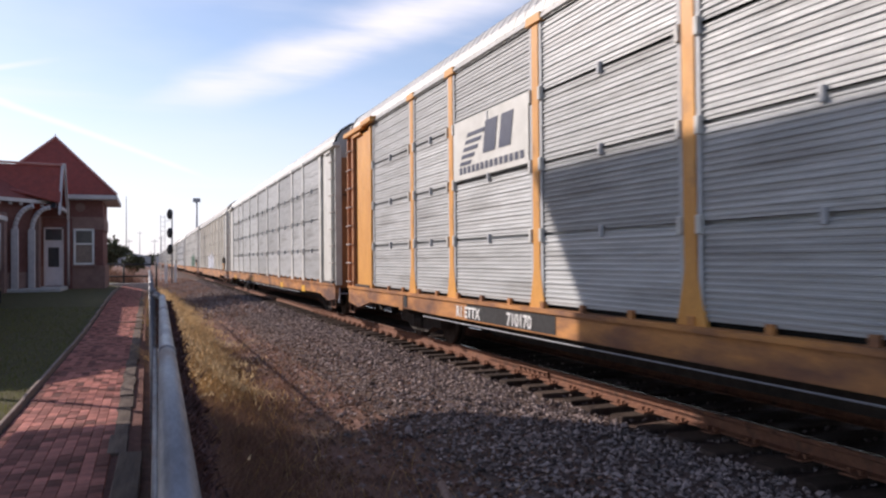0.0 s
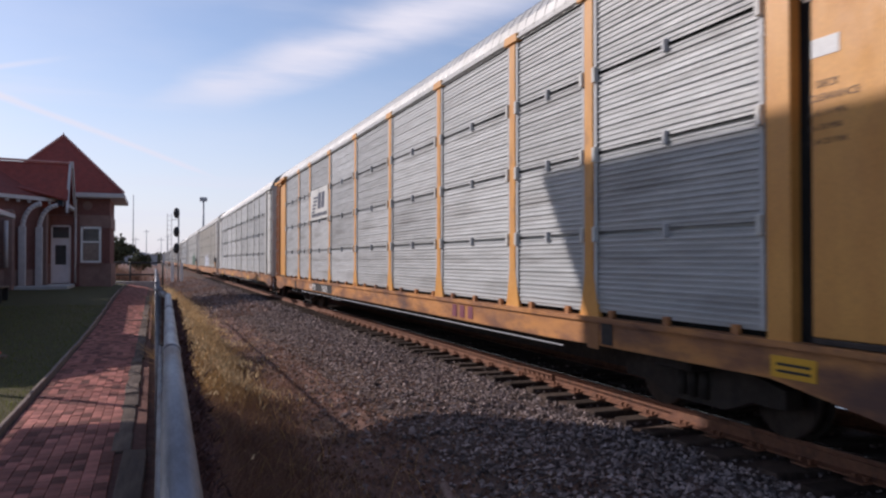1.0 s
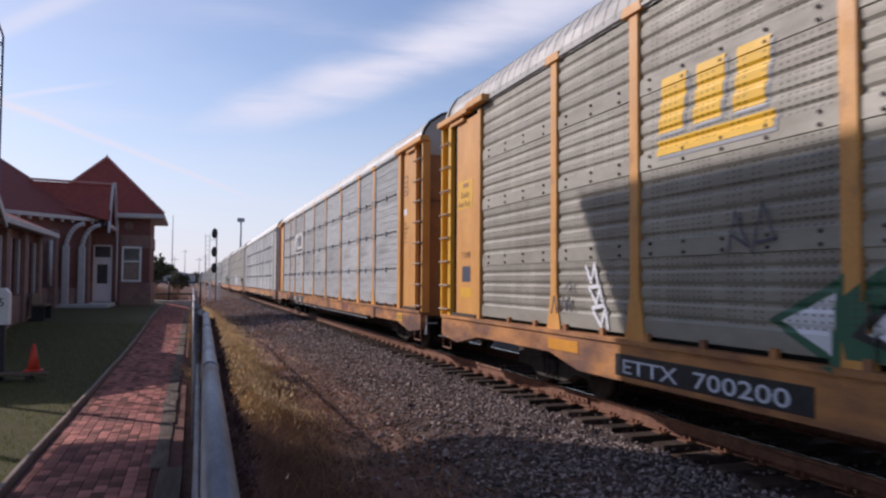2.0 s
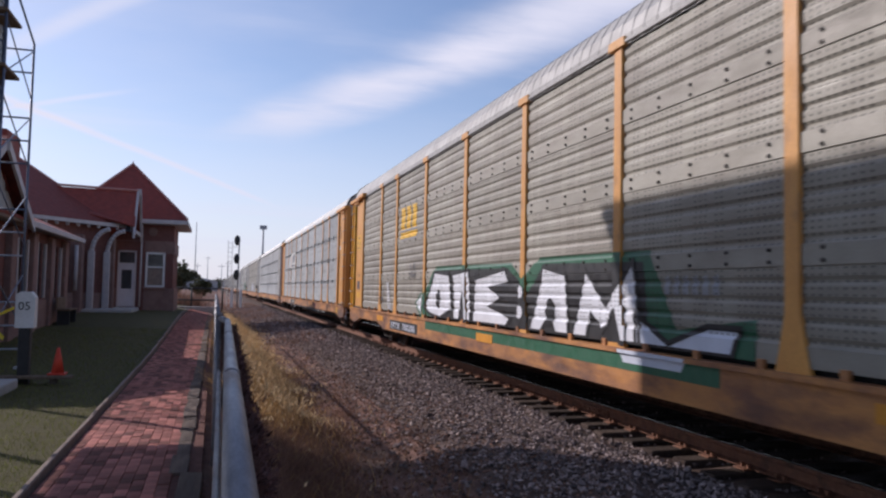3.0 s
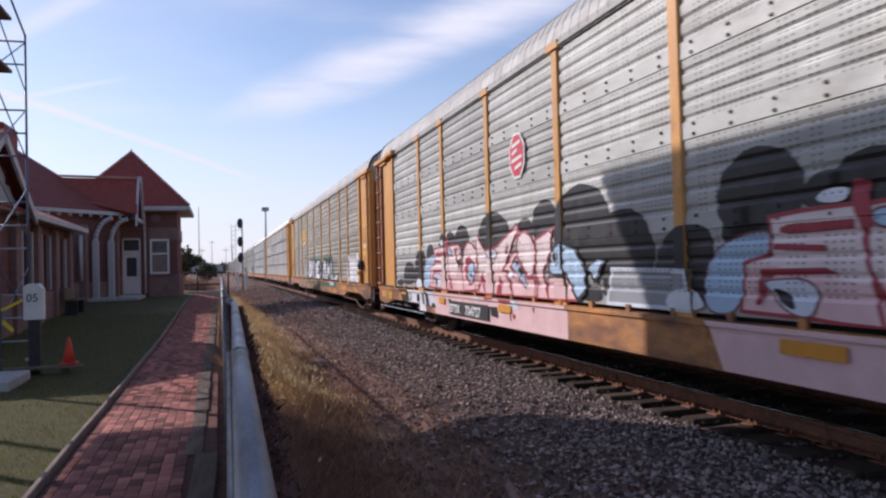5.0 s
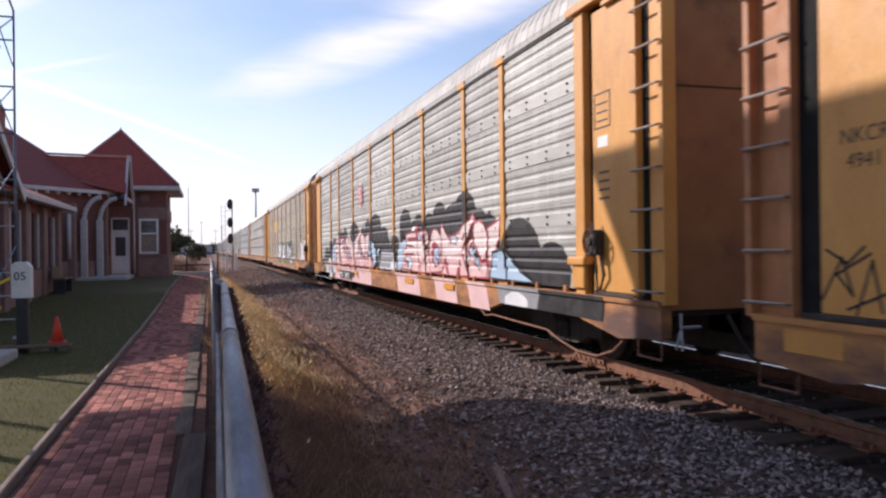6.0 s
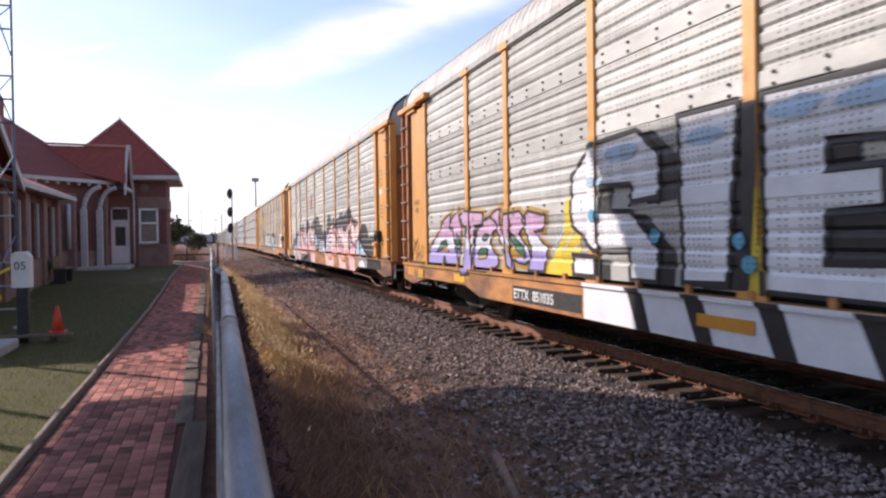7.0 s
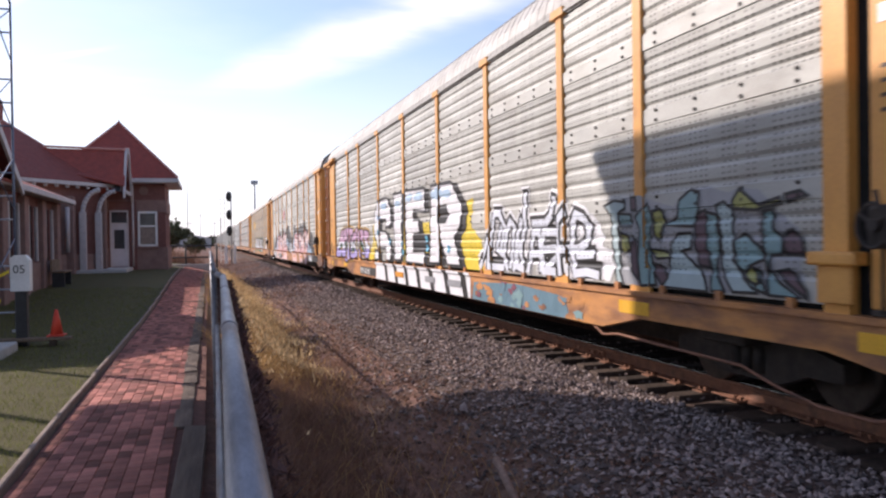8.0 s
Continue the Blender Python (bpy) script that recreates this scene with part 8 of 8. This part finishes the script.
def make_far():
    for x, y, w, d, h in ((-6, 300, 14, 10, 5.0), (-28, 280, 20, 12, 6.0), (12, 420, 16, 10, 6.5), (-70, 320, 30, 14, 7)):
        b = thing("far_shed", "pale low shed far beyond the crossing", "shed", pose(x, y, 0), "far sheds")
        part("wall", box(bmesh.new(), -w / 2, w / 2, -d / 2, d / 2, -0.2, h * 0.7), M["far_wall"], b)
        part("roof", prism(bmesh.new(), [(-w / 2 - 0.4, h * 0.7), (w / 2 + 0.4, h * 0.7), (0, h)], "y", -d / 2 - 0.3, d / 2 + 0.3), M["far_wall"], b)
        for k in range(int(w / 4)):
            part("window", box(bmesh.new(), -w / 2 + 1.5 + 4 * k, -w / 2 + 2.8 + 4 * k, -d / 2 - 0.05, -d / 2 + 0.05, 1.0, 2.4), M["glass"], b)
    r = np.random.default_rng(77)
    n = 9000
    a = np.where(r.random(n) < 0.7, r.uniform(-0.9, 0.35, n), r.uniform(-3.1, 3.1, n))
    dist = r.uniform(480, 640, n)
    x, y = dist * np.sin(a), dist * np.cos(a)
    h = 5 + 3.5 * np.sin(a * 17) * np.sin(a * 41 + 1)
    z = r.random(n) ** 0.7 * h
    s = r.uniform(0.8, 2.0, n)
    p = np.stack([x, y, z], -1)
    u, v = r.normal(0, 1, (n, 3)), r.normal(0, 1, (n, 3))
    V = np.stack([p + u * s[:, None], p + v * s[:, None], p - (u + v) * 0.6 * s[:, None]], 1).reshape(-1, 3)
    tagged(new("far_woods", soup("far_woods", V, np.arange(3 * n).reshape(-1, 3), M["leaf"])), "hazy line of far trees along the horizon", "trees", kind="stuff")


def make_stick():
    s = thing("pipe_stub", "weathered brown stake leaning in the gravel", "stake")
    part("body", tube(bmesh.new(), (2.00, 4.86, -0.16), (2.04, 5.44, 0.04), 0.032, 10), M["stake"], s)


make_signal()
make_mast()
make_poles()
for x, y, h, w, seed in ((-3.3, 62, 2.9, 1.7, 1), (-1.4, 92, 2.6, 2.4, 6), (-7.2, 100, 3.6, 3.4, 2), (-8.0, 110, 5.0, 5.0, 3), (-6.0, 135, 5.5, 6, 4), (-14, 140, 6, 7, 5)):
    make_tree(x, y, h, w, seed)
make_crossing()
make_far()
make_stick()


def motions():
    for i, car in CARS.items():
        walk(car, [(0.0, pose(TRACK_X, car_y(i, 0.0), RAIL_TOP)), (8.0, pose(TRACK_X, car_y(i, 8.0), RAIL_TOP))])
        for curve_bag in [car.animation_data.action.layers[0].strips[0].channelbag(car.animation_data.action_slot)]:
            for curve in curve_bag.fcurves:
                for key in curve.keyframe_points:
                    key.interpolation = "LINEAR"
    for w, y in WHEELSETS:
        rows = []
        for f in range(0, 241):
            t = f / 30
            rows.append((t, pose(0, y, 0.355, -math.degrees(SPEED * t / 0.355), 0, 0)))
        walk(w, rows)


motions()
